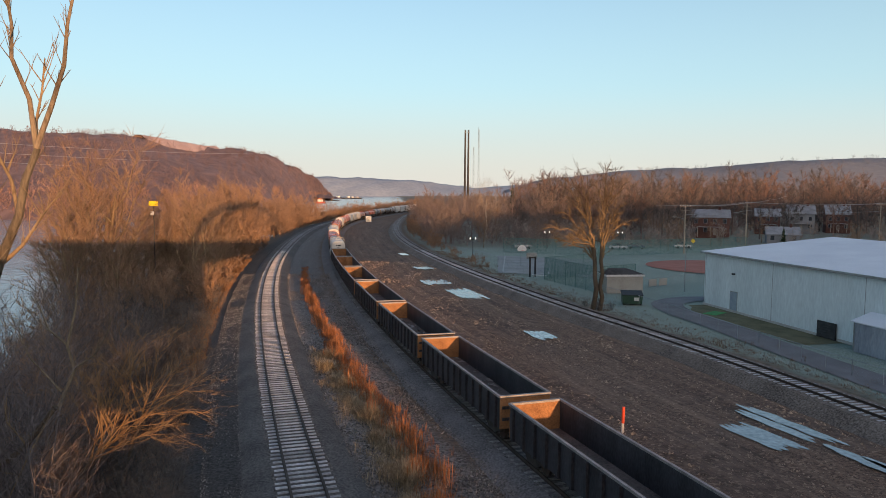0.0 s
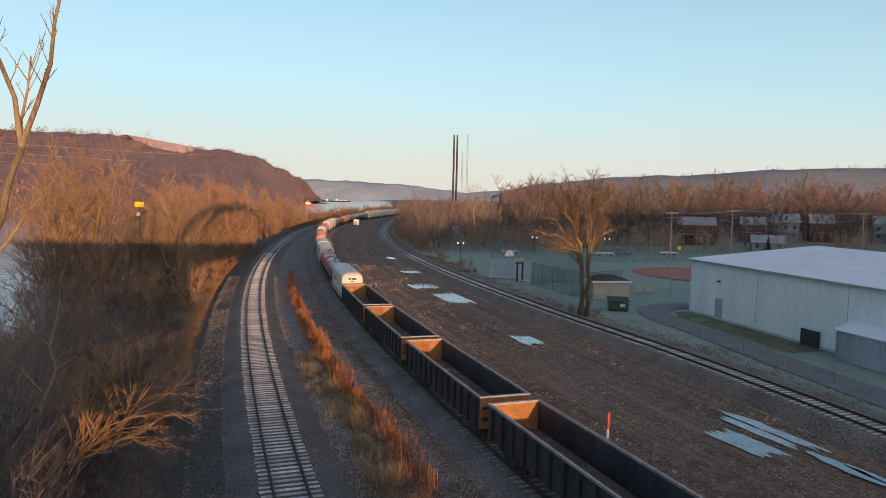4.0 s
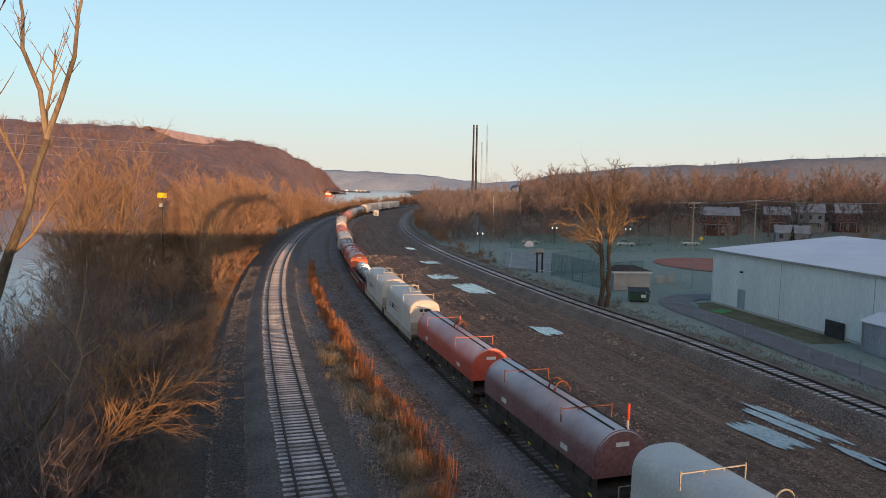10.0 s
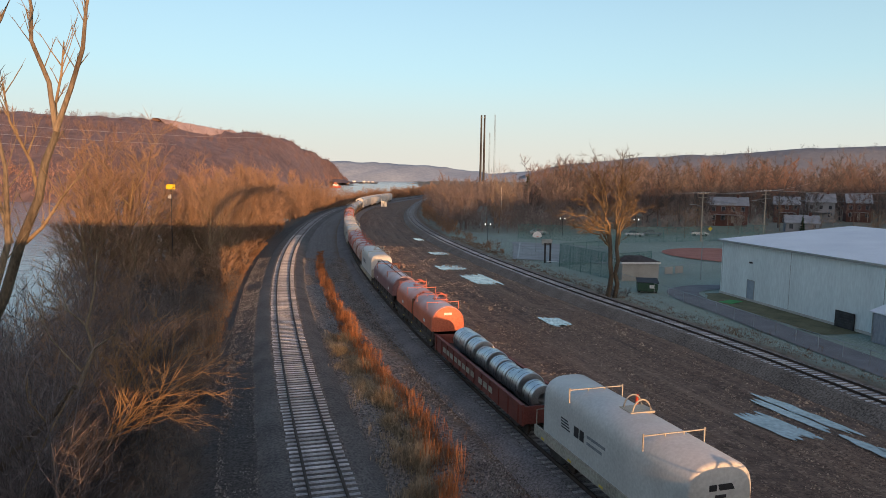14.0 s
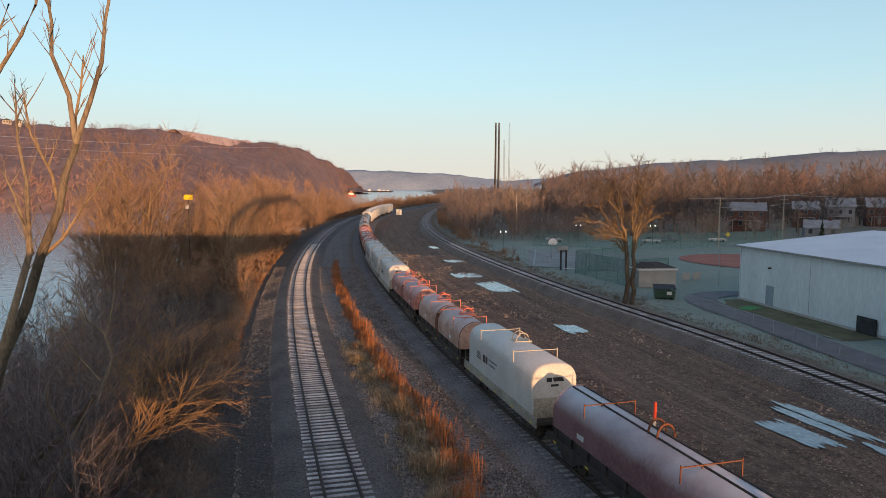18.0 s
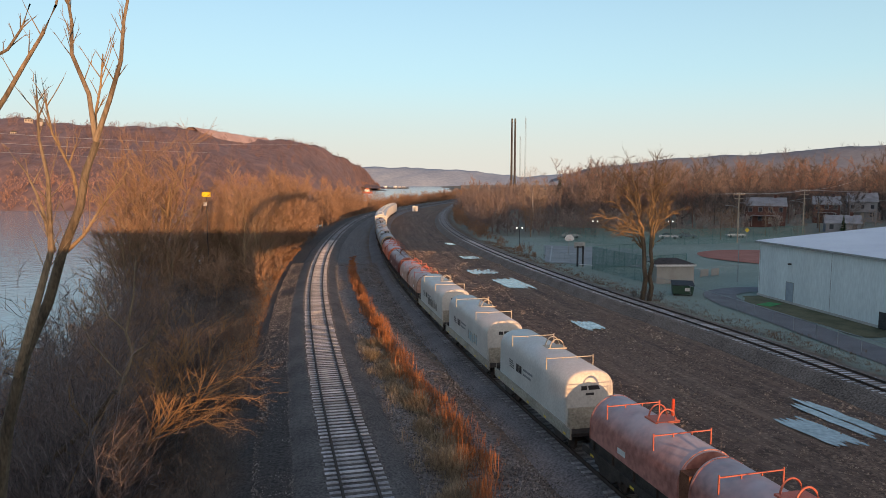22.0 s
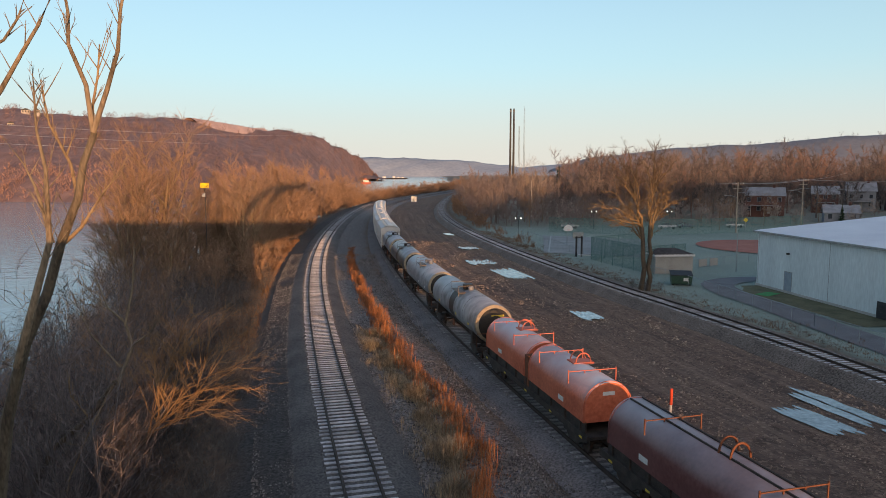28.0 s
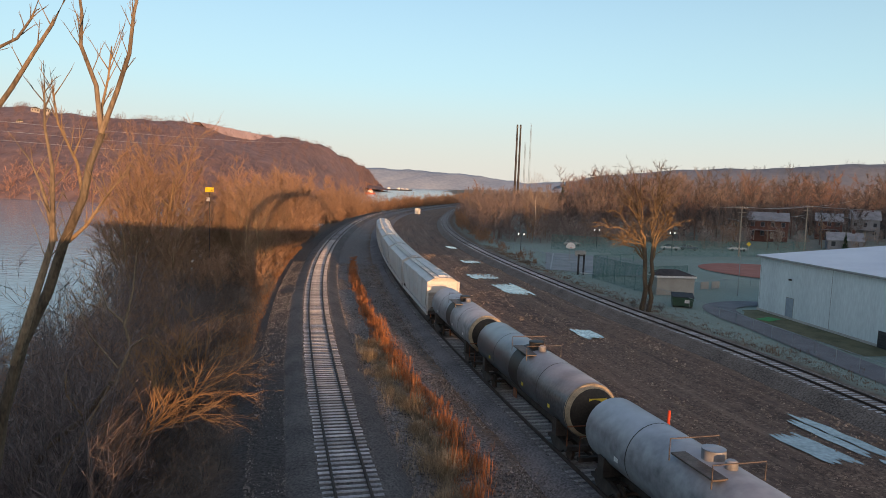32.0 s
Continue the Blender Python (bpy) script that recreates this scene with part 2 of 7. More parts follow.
M_CONC = mat("concrete", (0.33, 0.319, 0.308), (0.528, 0.517, 0.495), 0.85, 0, 0.6, 10, 0.3)
M_ASPHALT = mat("asphalt", (0.13, 0.13, 0.14), (0.225, 0.225, 0.24), 0.9, 0, 0.5, 20, 0.4)
M_WALL = mat("pale_metal_wall", (0.52, 0.59, 0.61), (0.72, 0.80, 0.815), 0.55, 0, 0.25, 5, 0.1, stretch=(1, 1, 0.25))
M_SNOWROOF = mat("frosty_white_roof", (0.64, 0.67, 0.75), (0.80, 0.83, 0.89), 0.7, 0, 0.25, 12, 0.25)
M_DOOR = mat("blue_grey_door", (0.22, 0.27, 0.33), (0.34, 0.40, 0.46), 0.5, 0, 1.5, 20, 0.1)
M_DARK = mat("dark_metal", (0.02, 0.02, 0.022), (0.06, 0.06, 0.062), 0.6, 0.2, 1.5, 20, 0.2)
M_STEEL = mat("bridge_steel", (0.14, 0.15, 0.15), (0.26, 0.27, 0.27), 0.6, 0.3, 1, 12, 0.2)


# ---- the three railway lines ----
def line(knots, step=2.0):
    """A smooth line through knots (x, y); returns points and running lengths, 0 where y is 0."""
    P = np.array(knots, float)
    P = np.vstack([2 * P[0] - P[1], P, 2 * P[-1] - P[-2]])
    out = []
    for i in range(1, len(P) - 2):
        p0, p1, p2, p3 = P[i - 1:i + 3]
        d0, d1, d2 = (np.linalg.norm(b - a) for a, b in ((p0, p1), (p1, p2), (p2, p3)))
        m1 = ((p1 - p0) / d0 * d1 + (p2 - p1) / d1 * d0) / (d0 + d1) * d1
        m2 = ((p2 - p1) / d1 * d2 + (p3 - p2) / d2 * d1) / (d1 + d2) * d1
        k = max(int(d1 / step), 1)
        for u in np.arange(k) / k:
            out.append((2 * u**3 - 3 * u**2 + 1) * p1 + (u**3 - 2 * u**2 + u) * m1 + (-2 * u**3 + 3 * u**2) * p2 + (u**3 - u**2) * m2)
    out.append(P[-2])
    out = np.array(out)
    s = np.r_[0, np.cumsum(np.linalg.norm(np.diff(out, axis=0), axis=1))]
    return out, s - np.interp(0, out[:, 1], s)


TRACK_1 = line([(28.28 + 24.06 * 6, -420), (28.28, -60), (4.22, 0), (-2.75, 20), (-9.2, 40), (-15.12, 60), (-20.51, 80), (-25.34, 100), (-31.58, 130), (-36.78, 160), (-42.45, 200),
                (-47.81, 250), (-50.63, 300), (-50.16, 350), (-46.57, 400), (-41.06, 450), (-34.94, 500), (-28.81, 550), (-20.41, 620), (6, 800), (60, 1000)])
TRACK_2 = line([(42.46 + 25.79 * 6, -420), (42.46, -60), (16.67, 0), (9.34, 20), (2.65, 40), (-3.39, 60), (-8.79, 80), (-13.6, 100), (-19.91, 130), (-25.43, 160), (-31.78, 200),
                (-37.78, 250), (-40.78, 300), (-40.31, 350), (-36.87, 400), (-31.46, 450), (-24.88, 500), (-17.32, 550), (-5.16, 620), (35, 800), (95, 1000)])
TRACK_3 = line([(60.17 + 19.72 * 6, -420), (52.0, -60), (37.0, 0), (31.9, 20), (27.1, 40), (21.7, 60), (15.06, 80), (9.2, 100), (1.39, 130), (-5.15, 160), (-11.83, 200),
                (-17.18, 250), (-20.14, 300), (-21.6, 350), (-21.98, 400), (-21.39, 450), (-19.83, 500), (-17.29, 550), (-8, 620), (26, 800), (84, 1000)])


def on(track, s, side=0.0):
    """The place at s along a line, side metres to its right as one looks away from the bridge, and the heading."""
    P, S = track
    p = np.array([np.interp(s, S, P[:, 0]), np.interp(s, S, P[:, 1])])
    a, b = (np.array([np.interp(q, S, P[:, 0]), np.interp(q, S, P[:, 1])]) for q in (s - 1.0, s + 1.0))
    d = (b - a) / np.linalg.norm(b - a)
    return p + np.array([d[1], -d[0]]) * side, d


def x_at(track, y):
    return np.interp(y, track[0][:, 1], track[0][:, 0])


def swept(track, profile, s0, s1, step):
    """A profile of (side, z) pushed along a line."""
    rings = []
    for s in np.arange(s0, s1 + 0.01, step):
        p, d = on(track, s)
        rings.append([(p[0] + d[1] * a, p[1] - d[0] * a, z) for a, z in profile])
    return Geo().loft(rings)


RAIL_TOP = 0.0
for number, track, bed, tie_mat, reach, near, parts_to, bed_z in ((1, TRACK_1, M_BALLAST, M_TIE, 760, 14, 160, -0.75), (2, TRACK_2, M_BALLAST_DARK, M_TIE_DARK, 760, 14, 110, -0.6), (3, TRACK_3, M_BALLAST_BROWN, M_TIE, 760, 24, 165, -1.1)):
    tr = thing("track_%d" % number, "steel rails on frosted wooden ties in stone ballast" if number == 1 else "steel rails on dark wooden ties in stone ballast", "railway track", kind="structure")
    w = 2.0 if number == 1 else 1.75
    part("ballast", swept(track, [(-w - 1.1, bed_z), (w + 1.1, bed_z), (w, -0.185), (-w, -0.185)], -120, reach, 3.0), bed, tr)
    for side in (-0.755, 0.755):
        a = [(-0.07, -0.17), (0.07, -0.17), (0.07, -0.15), (0.012, -0.13), (0.012, -0.045), (0.036, -0.035), (0.036, 0.0), (-0.036, 0.0), (-0.036, -0.035), (-0.012, -0.045), (-0.012, -0.13), (-0.07, -0.15)]
        part("rail", swept(track, [(side + p, q) for p, q in a], -120, reach, 2.5), M_RAIL, tr)
    rng = random.Random(number)
    tie = [Geo().box(-1.3 + e, 1.3 + e2, -0.10, 0.10, -0.36, -0.15).mesh("tie", tie_mat) for e, e2 in ((0, 0), (0.04, -0.03), (-0.05, 0.02))]
    rest = Geo()
    for k, s in enumerate(np.arange(near, reach - 120, 0.51 if number != 2 else 0.53)):
        p, d = on(track, s)
        turn = math.atan2(-d[0], d[1]) + rng.uniform(-0.012, 0.012)
        lift = rng.uniform(-0.02, 0.0)
        if s < parts_to:
            ob = new("tie", rng.choice(tie))
            ob.parent = tr
            ob.matrix_world = Matrix.Translation((p[0], p[1], lift)) @ Matrix.Rotation(turn, 4, "Z")
        else:
            c, n = math.cos(turn), math.sin(turn)
            rest.add([(p[0] + c * x - n * y, p[1] + n * x + c * y, z + lift) for z in (-0.36, -0.17) for x, y in ((-1.3, -0.115), (1.3, -0.115), (1.3, 0.115), (-1.3, 0.115))], [(4, 5, 6, 7), (0, 1, 5, 4), (2, 3, 7, 6), (1, 2, 6, 5), (3, 0, 4, 7)])
    tagged(part("far_ties", rest, tie_mat, tr), kind="stuff")


# ---- ground and water ----
RIVER_Z = -7.0


def bank_x(y):
    """The river's near bank."""
    if y < 620:
        return x_at(TRACK_1, max(y, -200)) - float(np.interp(y, [0, 48, 66, 95], [17.5, 18.0, 21.0, 25.0]))
    return float(np.interp(y, [620, 1068, 3500, 5000], [-46, -58, -190, -280]))


def soft(a, b, v):
    t = min(max((v - a) / (b - a), 0.0), 1.0)
    return t * t * (3 - 2 * t)


def ground_z(x, y):
    d1 = x - x_at(TRACK_1, y) if y < 620 else x - bank_x(y) - 25.0
    if d1 < -4.0:
        k = float(np.interp(y, [0, 48, 66, 95], [0.69, 0.71, 0.84, 1.0]))
        z = float(np.interp(-d1, [4.0, 7.0, 14.0 * k, 24.0 * k, 34.0 * k], [-0.6, -1.1, -3.0, -6.7, -9.5]))
    else:
        z = -0.6
    flat = 1 - 0.75 * soft(3.5, 6.0, x - x_at(TRACK_3, min(y, 620)))
    z += flat * (0.10 * noise.noise((x * 0.15, y * 0.15, 0)) + 0.03 * noise.noise((x * 0.8, y * 0.8, 3)))
    if 0 < y < 330:
        a, b = x - x_at(TRACK_2, y), x_at(TRACK_3, y) - x
        if a > 2.5 and b > 1.0:
            m = min(soft(2.5, 5, a), soft(3.0, 5.0, b))
            z += m * 0.22 - 0.42 * (1 - soft(2.4, 4.8, b))
            if y < 170:
                z += m * 0.03 * math.sin(a * 3.4 + 2.5 * noise.noise((a * 0.2, y * 0.03, 7))) * (0.4 + abs(noise.noise((a * 0.35, y * 0.02, 1))) * 1.6)
                z += m * 0.05 * noise.noise((x * 2.2, y * 1.1, 5))
    return z


def zones(x, y):
    """How much gravel, bare dirt, frosted grass and dark cinder the ground shows."""
    if y > 640 or y < -60:
        return 0.0, 0.0, 0.3, 0.0
    d1, d2, d3 = (x - x_at(t, y) for t in (TRACK_1, TRACK_2, TRACK_3))
    w = 0.8 * noise.noise((x * 0.3, y * 0.3, 11))
    gravel = soft(-5.2, -4.0, d1 + w) * (1 - soft(-4.0, -2.6, d2 + w))
    dirt = soft(2.2, 3.6, d2 + w) * (1 - soft(-3.2, -2.2, d3 + w))
    grass = soft(2.5, 5.0, d3 + w) * (1 - 0.5 * soft(164, 186, y - 0.12 * x + 4 * w))
    cinder = soft(-7.5, -5.0, d1 + 1.5 * w) * (1 - soft(-2.6, -1.2, d1 + 0.4 * w))
    return gravel, dirt, grass, cinder


def spaced(*runs):
    out = []
    for a, b, step in runs:
        out += list(np.arange(a, b, step))
    return out


GX = [-4800, -3000, -1800, -1000, -600, -400, -300, -220, -160, -120, -95] + spaced((-80, -46, 2.0), (-46, 46, 0.7), (46, 100, 3.0)) + [100, 115, 130, 160, 200, 260, 340, 450, 600, 900, 1500, 2600, 4800]
GY = [-4800, -2500, -1200, -600, -300, -180, -120, -80, -50, -30, -15] + spaced((0, 20, 2.5), (20, 120, 0.8), (120, 180, 1.5), (180, 330, 4.0), (330, 700, 12.0)) + [700, 760, 850, 1000, 1300, 1700, 2300, 3200, 4800]
g = Geo()
for y in GY:
    for x in GX:
        g.v.append((x, y, ground_z(x, y)))
nx = len(GX)
g.f = [(j * nx + i, j * nx + i + 1, (j + 1) * nx + i + 1, (j + 1) * nx + i) for j in range(len(GY) - 1) for i in range(nx - 1)]


def ground_material():
    m = bpy.data.materials.new("ground_surface")
    m.use_nodes = True
    n, l = m.node_tree.nodes, m.node_tree.links
    bsdf = n["Principled BSDF"]
    co = n.new("ShaderNodeTexCoord")
    attr = n.new("ShaderNodeVertexColor")
    attr.layer_name = "zone"
    sep = n.new("ShaderNodeSeparateColor")
    l.new(attr.outputs["Color"], sep.inputs[0])

    def tex(scale, detail, rough=0.55):
        t = n.new("ShaderNodeTexNoise")
        t.inputs["Scale"].default_value, t.inputs["Detail"].default_value, t.inputs["Roughness"].default_value = scale, detail, rough
        l.new(co.outputs["Object"], t.inputs["Vector"])
        return t.outputs["Fac"]

    fine, mid, broad = tex(6.5, 6, 0.7), tex(1.2, 5), tex(0.12, 4)
    chips = n.new("ShaderNodeTexVoronoi")
    chips.inputs["Scale"].default_value = 6.5
    l.new(co.outputs["Object"], chips.inputs["Vector"])
    chip_sep = n.new("ShaderNodeSeparateColor")
    l.new(chips.outputs["Color"], chip_sep.inputs[0])
    chip = chip_sep.outputs[0]
    lat = n.new("ShaderNodeAttribute")
    lat.attribute_name = "lat"
    geo = n.new("ShaderNodeSeparateXYZ")
    l.new(co.outputs["Object"], geo.inputs[0])
    along = n.new("ShaderNodeCombineXYZ")
    l.new(lat.outputs["Fac"], along.inputs[0])
    slow = n.new("ShaderNodeMath")
    slow.operation = "MULTIPLY"
    slow.inputs[1].default_value = 0.035
    l.new(geo.outputs["Y"], slow.inputs[0])
    l.new(slow.outputs[0], along.inputs[1])
    ruts = n.new("ShaderNodeTexNoise")
    ruts.inputs["Scale"].default_value, ruts.inputs["Detail"].default_value, ruts.inputs["Roughness"].default_value = 0.95, 7, 0.7
    l.new(along.outputs[0], ruts.inputs["Vector"])
    rut = ruts.outputs["Fac"]

    def blend(a, b, fac):
        x = n.new("ShaderNodeMix")
        x.data_type = "RGBA"
        for value, socket in ((a, x.inputs[6]), (b, x.inputs[7]), (fac, x.inputs[0])):
            if hasattr(value, "links"):
                l.new(value, socket)
            elif isinstance(value, tuple):
                socket.default_value = rgb(value)
            else:
                socket.default_value = value
        return x.outputs[2]

    def ramp(fac, lo, hi):
        r = n.new("ShaderNodeMapRange")
        r.inputs["From Min"].default_value, r.inputs["From Max"].default_value = lo, hi
        l.new(fac, r.inputs["Value"])
        return r.outputs[0]

    gravel = blend(blend((0.07, 0.066, 0.066), (0.31, 0.295, 0.285), ramp(fine, 0.35, 0.65)), (0.19, 0.17, 0.16), ramp(broad, 0.45, 0.8))
    dirt = blend(blend((0.062, 0.043, 0.034), (0.30, 0.192, 0.138), ramp(fine, 0.36, 0.68)), blend((0.065, 0.046, 0.037), (0.22, 0.148, 0.115), ramp(mid, 0.3, 0.7)), ramp(broad, 0.42, 0.62))
    grass = blend(blend((0.10, 0.14, 0.105), (0.38, 0.46, 0.415), ramp(fine, 0.3, 0.62)), (0.24, 0.30, 0.265), ramp(broad, 0.4, 0.7))
    dirt = blend(dirt, (0.27, 0.187, 0.14), ramp(rut, 0.52, 0.72))
    dirt = blend(dirt, (0.075, 0.055, 0.045), ramp(rut, 0.46, 0.30))
    dirt = blend(dirt, (0.46, 0.33, 0.24), ramp(chip, 0.80, 1.25))
    gravel = blend(gravel, (0.045, 0.042, 0.042), ramp(chip, 0.38, -0.1))
    gravel = blend(gravel, (0.40, 0.36, 0.33), ramp(chip, 0.72, 1.2))
    gravel = blend(gravel, (0.13, 0.115, 0.105), ramp(rut, 0.5, 0.75))
    soil = blend((0.08, 0.06, 0.045), (0.24, 0.165, 0.115), ramp(mid, 0.3, 0.7))
    c = blend(soil, gravel, sep.outputs[0])
    c = blend(c, dirt, sep.outputs[1])
    c = blend(c, grass, sep.outputs[2])
    c = blend(c, blend((0.038, 0.036, 0.035), (0.155, 0.143, 0.136), ramp(fine, 0.38, 0.75)), attr.outputs["Alpha"])
    l.new(c, bsdf.inputs["Base Color"])
    bsdf.inputs["Roughness"].default_value = 0.92
    bsdf.inputs["Specular IOR Level"].default_value = 0.2
    b = n.new("ShaderNodeBump")
    b.inputs["Strength"].default_value, b.inputs["Distance"].default_value = 1.0, 0.05
    hsum = n.new("ShaderNodeMath")
    l.new(fine, hsum.inputs[0])
    l.new(chip, hsum.inputs[1])
    l.new(hsum.outputs[0], b.inputs["Height"])
    b2 = n.new("ShaderNodeBump")
    b2.inputs["Strength"].default_value, b2.inputs["Distance"].default_value = 1.0, 0.12
    l.new(rut, b2.inputs["Height"])
    l.new(b2.outputs[0], b.inputs["Normal"])
    l.new(b.outputs[0], bsdf.inputs["Normal"])
    return m


me = g.mesh("ground", ground_material(), 180)
layer = me.color_attributes.new("zone", "FLOAT_COLOR", "POINT")
layer.data.foreach_set("color", [c for v in g.v for c in zones(v[0], v[1])])
lat = me.attributes.new("lat", "FLOAT", "POINT")
lat.data.foreach_set("value", [v[0] - x_at(TRACK_2, v[1]) for v in g.v])
tagged(new("ground", me), "brown dirt, grey gravel and frosted grass ground by the railway", "ground", kind="structure")

M_WATER = bpy.data.materials.new("river_water")
M_WATER.use_nodes = True
n, l = M_WATER.node_tree.nodes, M_WATER.node_tree.links
n["Principled BSDF"].inputs["Base Color"].default_value = (0.33, 0.37, 0.41, 1)
n["Principled BSDF"].inputs["Roughness"].default_value = 0.14
co, t, b = n.new("ShaderNodeTexCoord"), n.new("ShaderNodeTexNoise"), n.new("ShaderNodeBump")
t.inputs["Scale"].default_value, t.inputs["Detail"].default_value = 0.35, 4
b.inputs["Strength"].default_value, b.inputs["Distance"].default_value = 0.5, 0.3
l.new(co.outputs["Object"], t.inputs["Vector"])
l.new(t.outputs["Fac"], b.inputs["Height"])
l.new(b.outputs[0], n["Principled BSDF"].inputs["Normal"])
tagged(part("river_water", Geo().add([(-4800, -1200, RIVER_Z), (60, -1200, RIVER_Z), (60, 4900, RIVER_Z), (-4800, 4900, RIVER_Z)], [(0, 1, 2, 3)]), M_WATER), "calm pale blue river water", "river", kind="structure")

# ---- the bridge that the camera stands on; its shadow falls on the trees ahead ----
br = thing("bridge", "grey steel road bridge with arched ribs above its deck", "bridge", kind="structure")
part("deck", Geo().box(-75, 110, -11.5, -0.7, 9.8, 11.5), M_CONC, br)
for y in (-11.3, -0.95):
    part("parapet", Geo().box(-75, 110, y, y + 0.2, 11.5, 12.35), M_CONC, br)
for y in (-10.9, -1.5):
    pts = [(22 + 16 * math.cos(math.pi * k / 20), y, 11.5 + 9.3 * math.sin(math.pi * k / 20)) for k in range(21)]
    part("arch_rib", Geo().loft([[(x, yy + a, z + b) for a, b in ((-0.35, -0.5), (0.35, -0.5), (0.35, 0.5), (-0.35, 0.5))] for x, yy, z in pts]), M_STEEL, br)
    for k in (4, 7, 10, 13, 16):
        part("hanger", Geo().tube([(pts[k][0], y, 11.5), pts[k]], 0.12, 6), M_STEEL, br)
# two unseen walls added below the deck to keep sun off the left bank
part("shade_wall", Geo().box(-70, -4.6, -10.5, -2.0, -10, 9.8), M_CONC, br)
part("shade_lintel", Geo().box(-4.6, 4.0, -10.5, -2.0, 5.6, 9.8), M_CONC, br)
for x in (66,):
    part("pier", Geo().box(x, x + 2.2, -10.5, -1.7, -9, 9.8), M_CONC, br)

tagged(part("lamp_post", Geo().tube([(0.5, -6, 11.5), (0.5, -6, 22.5), (-0.3, -6, 22.9)], [0.22, 0.16, 0.1], 8), M_STEEL), "tall grey steel lamp post on the bridge deck", "lamp post")

# ---- puddles, marker post and cabinet between the lines ----
M_ICE = mat("icy_puddle", (0.10, 0.13, 0.15), (0.52, 0.58, 0.62), 0.16, 0, 0.9, 5, 0.08, spec=0.6)
M_PUDDLE = mat("icy_rut_water", (0.14, 0.16, 0.18), (0.30, 0.34, 0.37), 0.1, 0, 0.6, 3, 0.03, spec=0.6)


def puddle(cx, cy, length, width, turn, seed, material, label, strips=6):
    """Water lying in ruts: long ragged strips side by side."""
    rng = random.Random(seed)
    pd = thing("puddle", label, "puddle", "puddles in the ruts")
    c, s = math.cos(radians(turn)), math.sin(radians(turn))
    for k in range(strips):
        off = (k - (strips - 1) / 2) * width / strips
        a, b = -length / 2 * rng.uniform(0.66, 1), length / 2 * rng.uniform(0.66, 1)
        n = 22
        top, low = [], []
        for i in range(n + 1):
            u = a + (b - a) * i / n
            w = width / strips * (0.62 + 0.30 * noise.noise((u * 0.9, k * 3.1, seed))) * min(1, (4 * i / n) ** 0.5 + 0.05, (4 * (n - i) / n) ** 0.5 + 0.05)
            top.append((u, off + w))
            low.append((u, off - w))
        ring = top + low[::-1]
        v = [(cx + c * x - s * y, cy + s * x + c * y, 0) for x, y in ring]
        m = len(top)
        part("pool", Geo().add([(x, y, PUDDLE_Z + 0.004 * k) for x, y, _ in v], [(i, i + 1, 2 * m - 2 - i, 2 * m - 1 - i)[::-1] for i in range(m - 1)]), material, pd)
    return pd


PUDDLE_Z = -0.30
HEAD = 107.0
puddle(-1.0, 103.0, 6.5, 4.0, HEAD, 1, M_ICE, "frozen white puddle in the wheel ruts")
puddle(3.0, 91.5, 11.0, 3.4, HEAD, 2, M_ICE, "large frozen white puddle in the wheel ruts", 7)
puddle(-3.4, 122.5, 5.5, 3.0, HEAD, 3, M_ICE, "small frozen puddle in the wheel ruts", 4)
puddle(9.4, 64.6, 5.0, 2.0, HEAD, 4, M_ICE, "small frozen puddle in the dirt", 4)
puddle(-8.6, 150.0, 6.0, 1.6, HEAD, 5, M_ICE, "small frozen puddle far along the dirt", 3)
puddle(17.8, 37.3, 5.2, 1.9, 112, 6, M_PUDDLE, "broad pale blue water puddle reflecting the sky", 5)
puddle(19.35, 39.6, 7.6, 0.75, 110, 7, M_PUDDLE, "long thin water streak lying in a wheel rut", 2)
puddle(20.5, 39.4, 9.0, 0.8, 110, 9, M_PUDDLE, "long thin water streak lying in a wheel rut", 2)
puddle(21.4, 34.0, 6.0, 0.6, 108, 10, M_PUDDLE, "thin water streak lying in a wheel rut", 1)
puddle(22.5, 32.0, 5.5, 0.5, 108, 8, M_PUDDLE, "thin water streak lying in a wheel rut", 1)
M_REDPOST = mat("red_plastic", (0.55, 0.06, 0.03), (0.75, 0.12, 0.06), 0.45, 0, 3, 20, 0.05)
post = thing("marker_post", "red and white plastic marker post standing in the dirt", "post", m=pose(10.2, 37.9, -0.42))
part("shaft", Geo().tube([(0, 0, 0), (0.02, 0, 1.0)], 0.07, 10), M_WHITE, post)
part("cap", Geo().tube([(0.02, 0, 0.62), (0.035, 0, 1.55)], 0.085, 10), M_REDPOST, post, "red reflective sleeve")
cab = thing("signal_cabinet", "white metal signal cabinet beside the track", "cabinet", m=pose(-35.1, 323.4, -0.6, 0, 0, 10))
part("body", Geo().box(-1.3, 1.3, -1.1, 1.1, 0.1, 2.7), M_WHITE, cab)
part("roof", Geo().box(-1.45, 1.45, -1.25, 1.25, 2.7, 2.85), M_GALV, cab)
part("door", Geo().box(-0.6, 0.5, -1.14, -1.1, 0.3, 2.4), M_GALV, cab)
part("base", Geo().box(-1.35, 1.35, -1.15, 1.15, 0.0, 0.1), M_CONC, cab)

# ---- the long pale warehouse and what stands round it ----
G0 = -0.55
U, W_ = Vector((0.205, -0.979, 0)), Vector((0.979, 0.205, 0))       # along its wall towards the bridge; into the building
C0 = Vector((32.8, 85.7, G0))


def at_wall(u, w, z):
    return C0 + U * u + W_ * w + Vector((0, 0, z))


ware = thing("warehouse", "long pale grey metal warehouse with a frost-white low roof", "building")
LEN, WID, EAVE, RIDGE = 62.0, 37.0, 6.55, 8.2


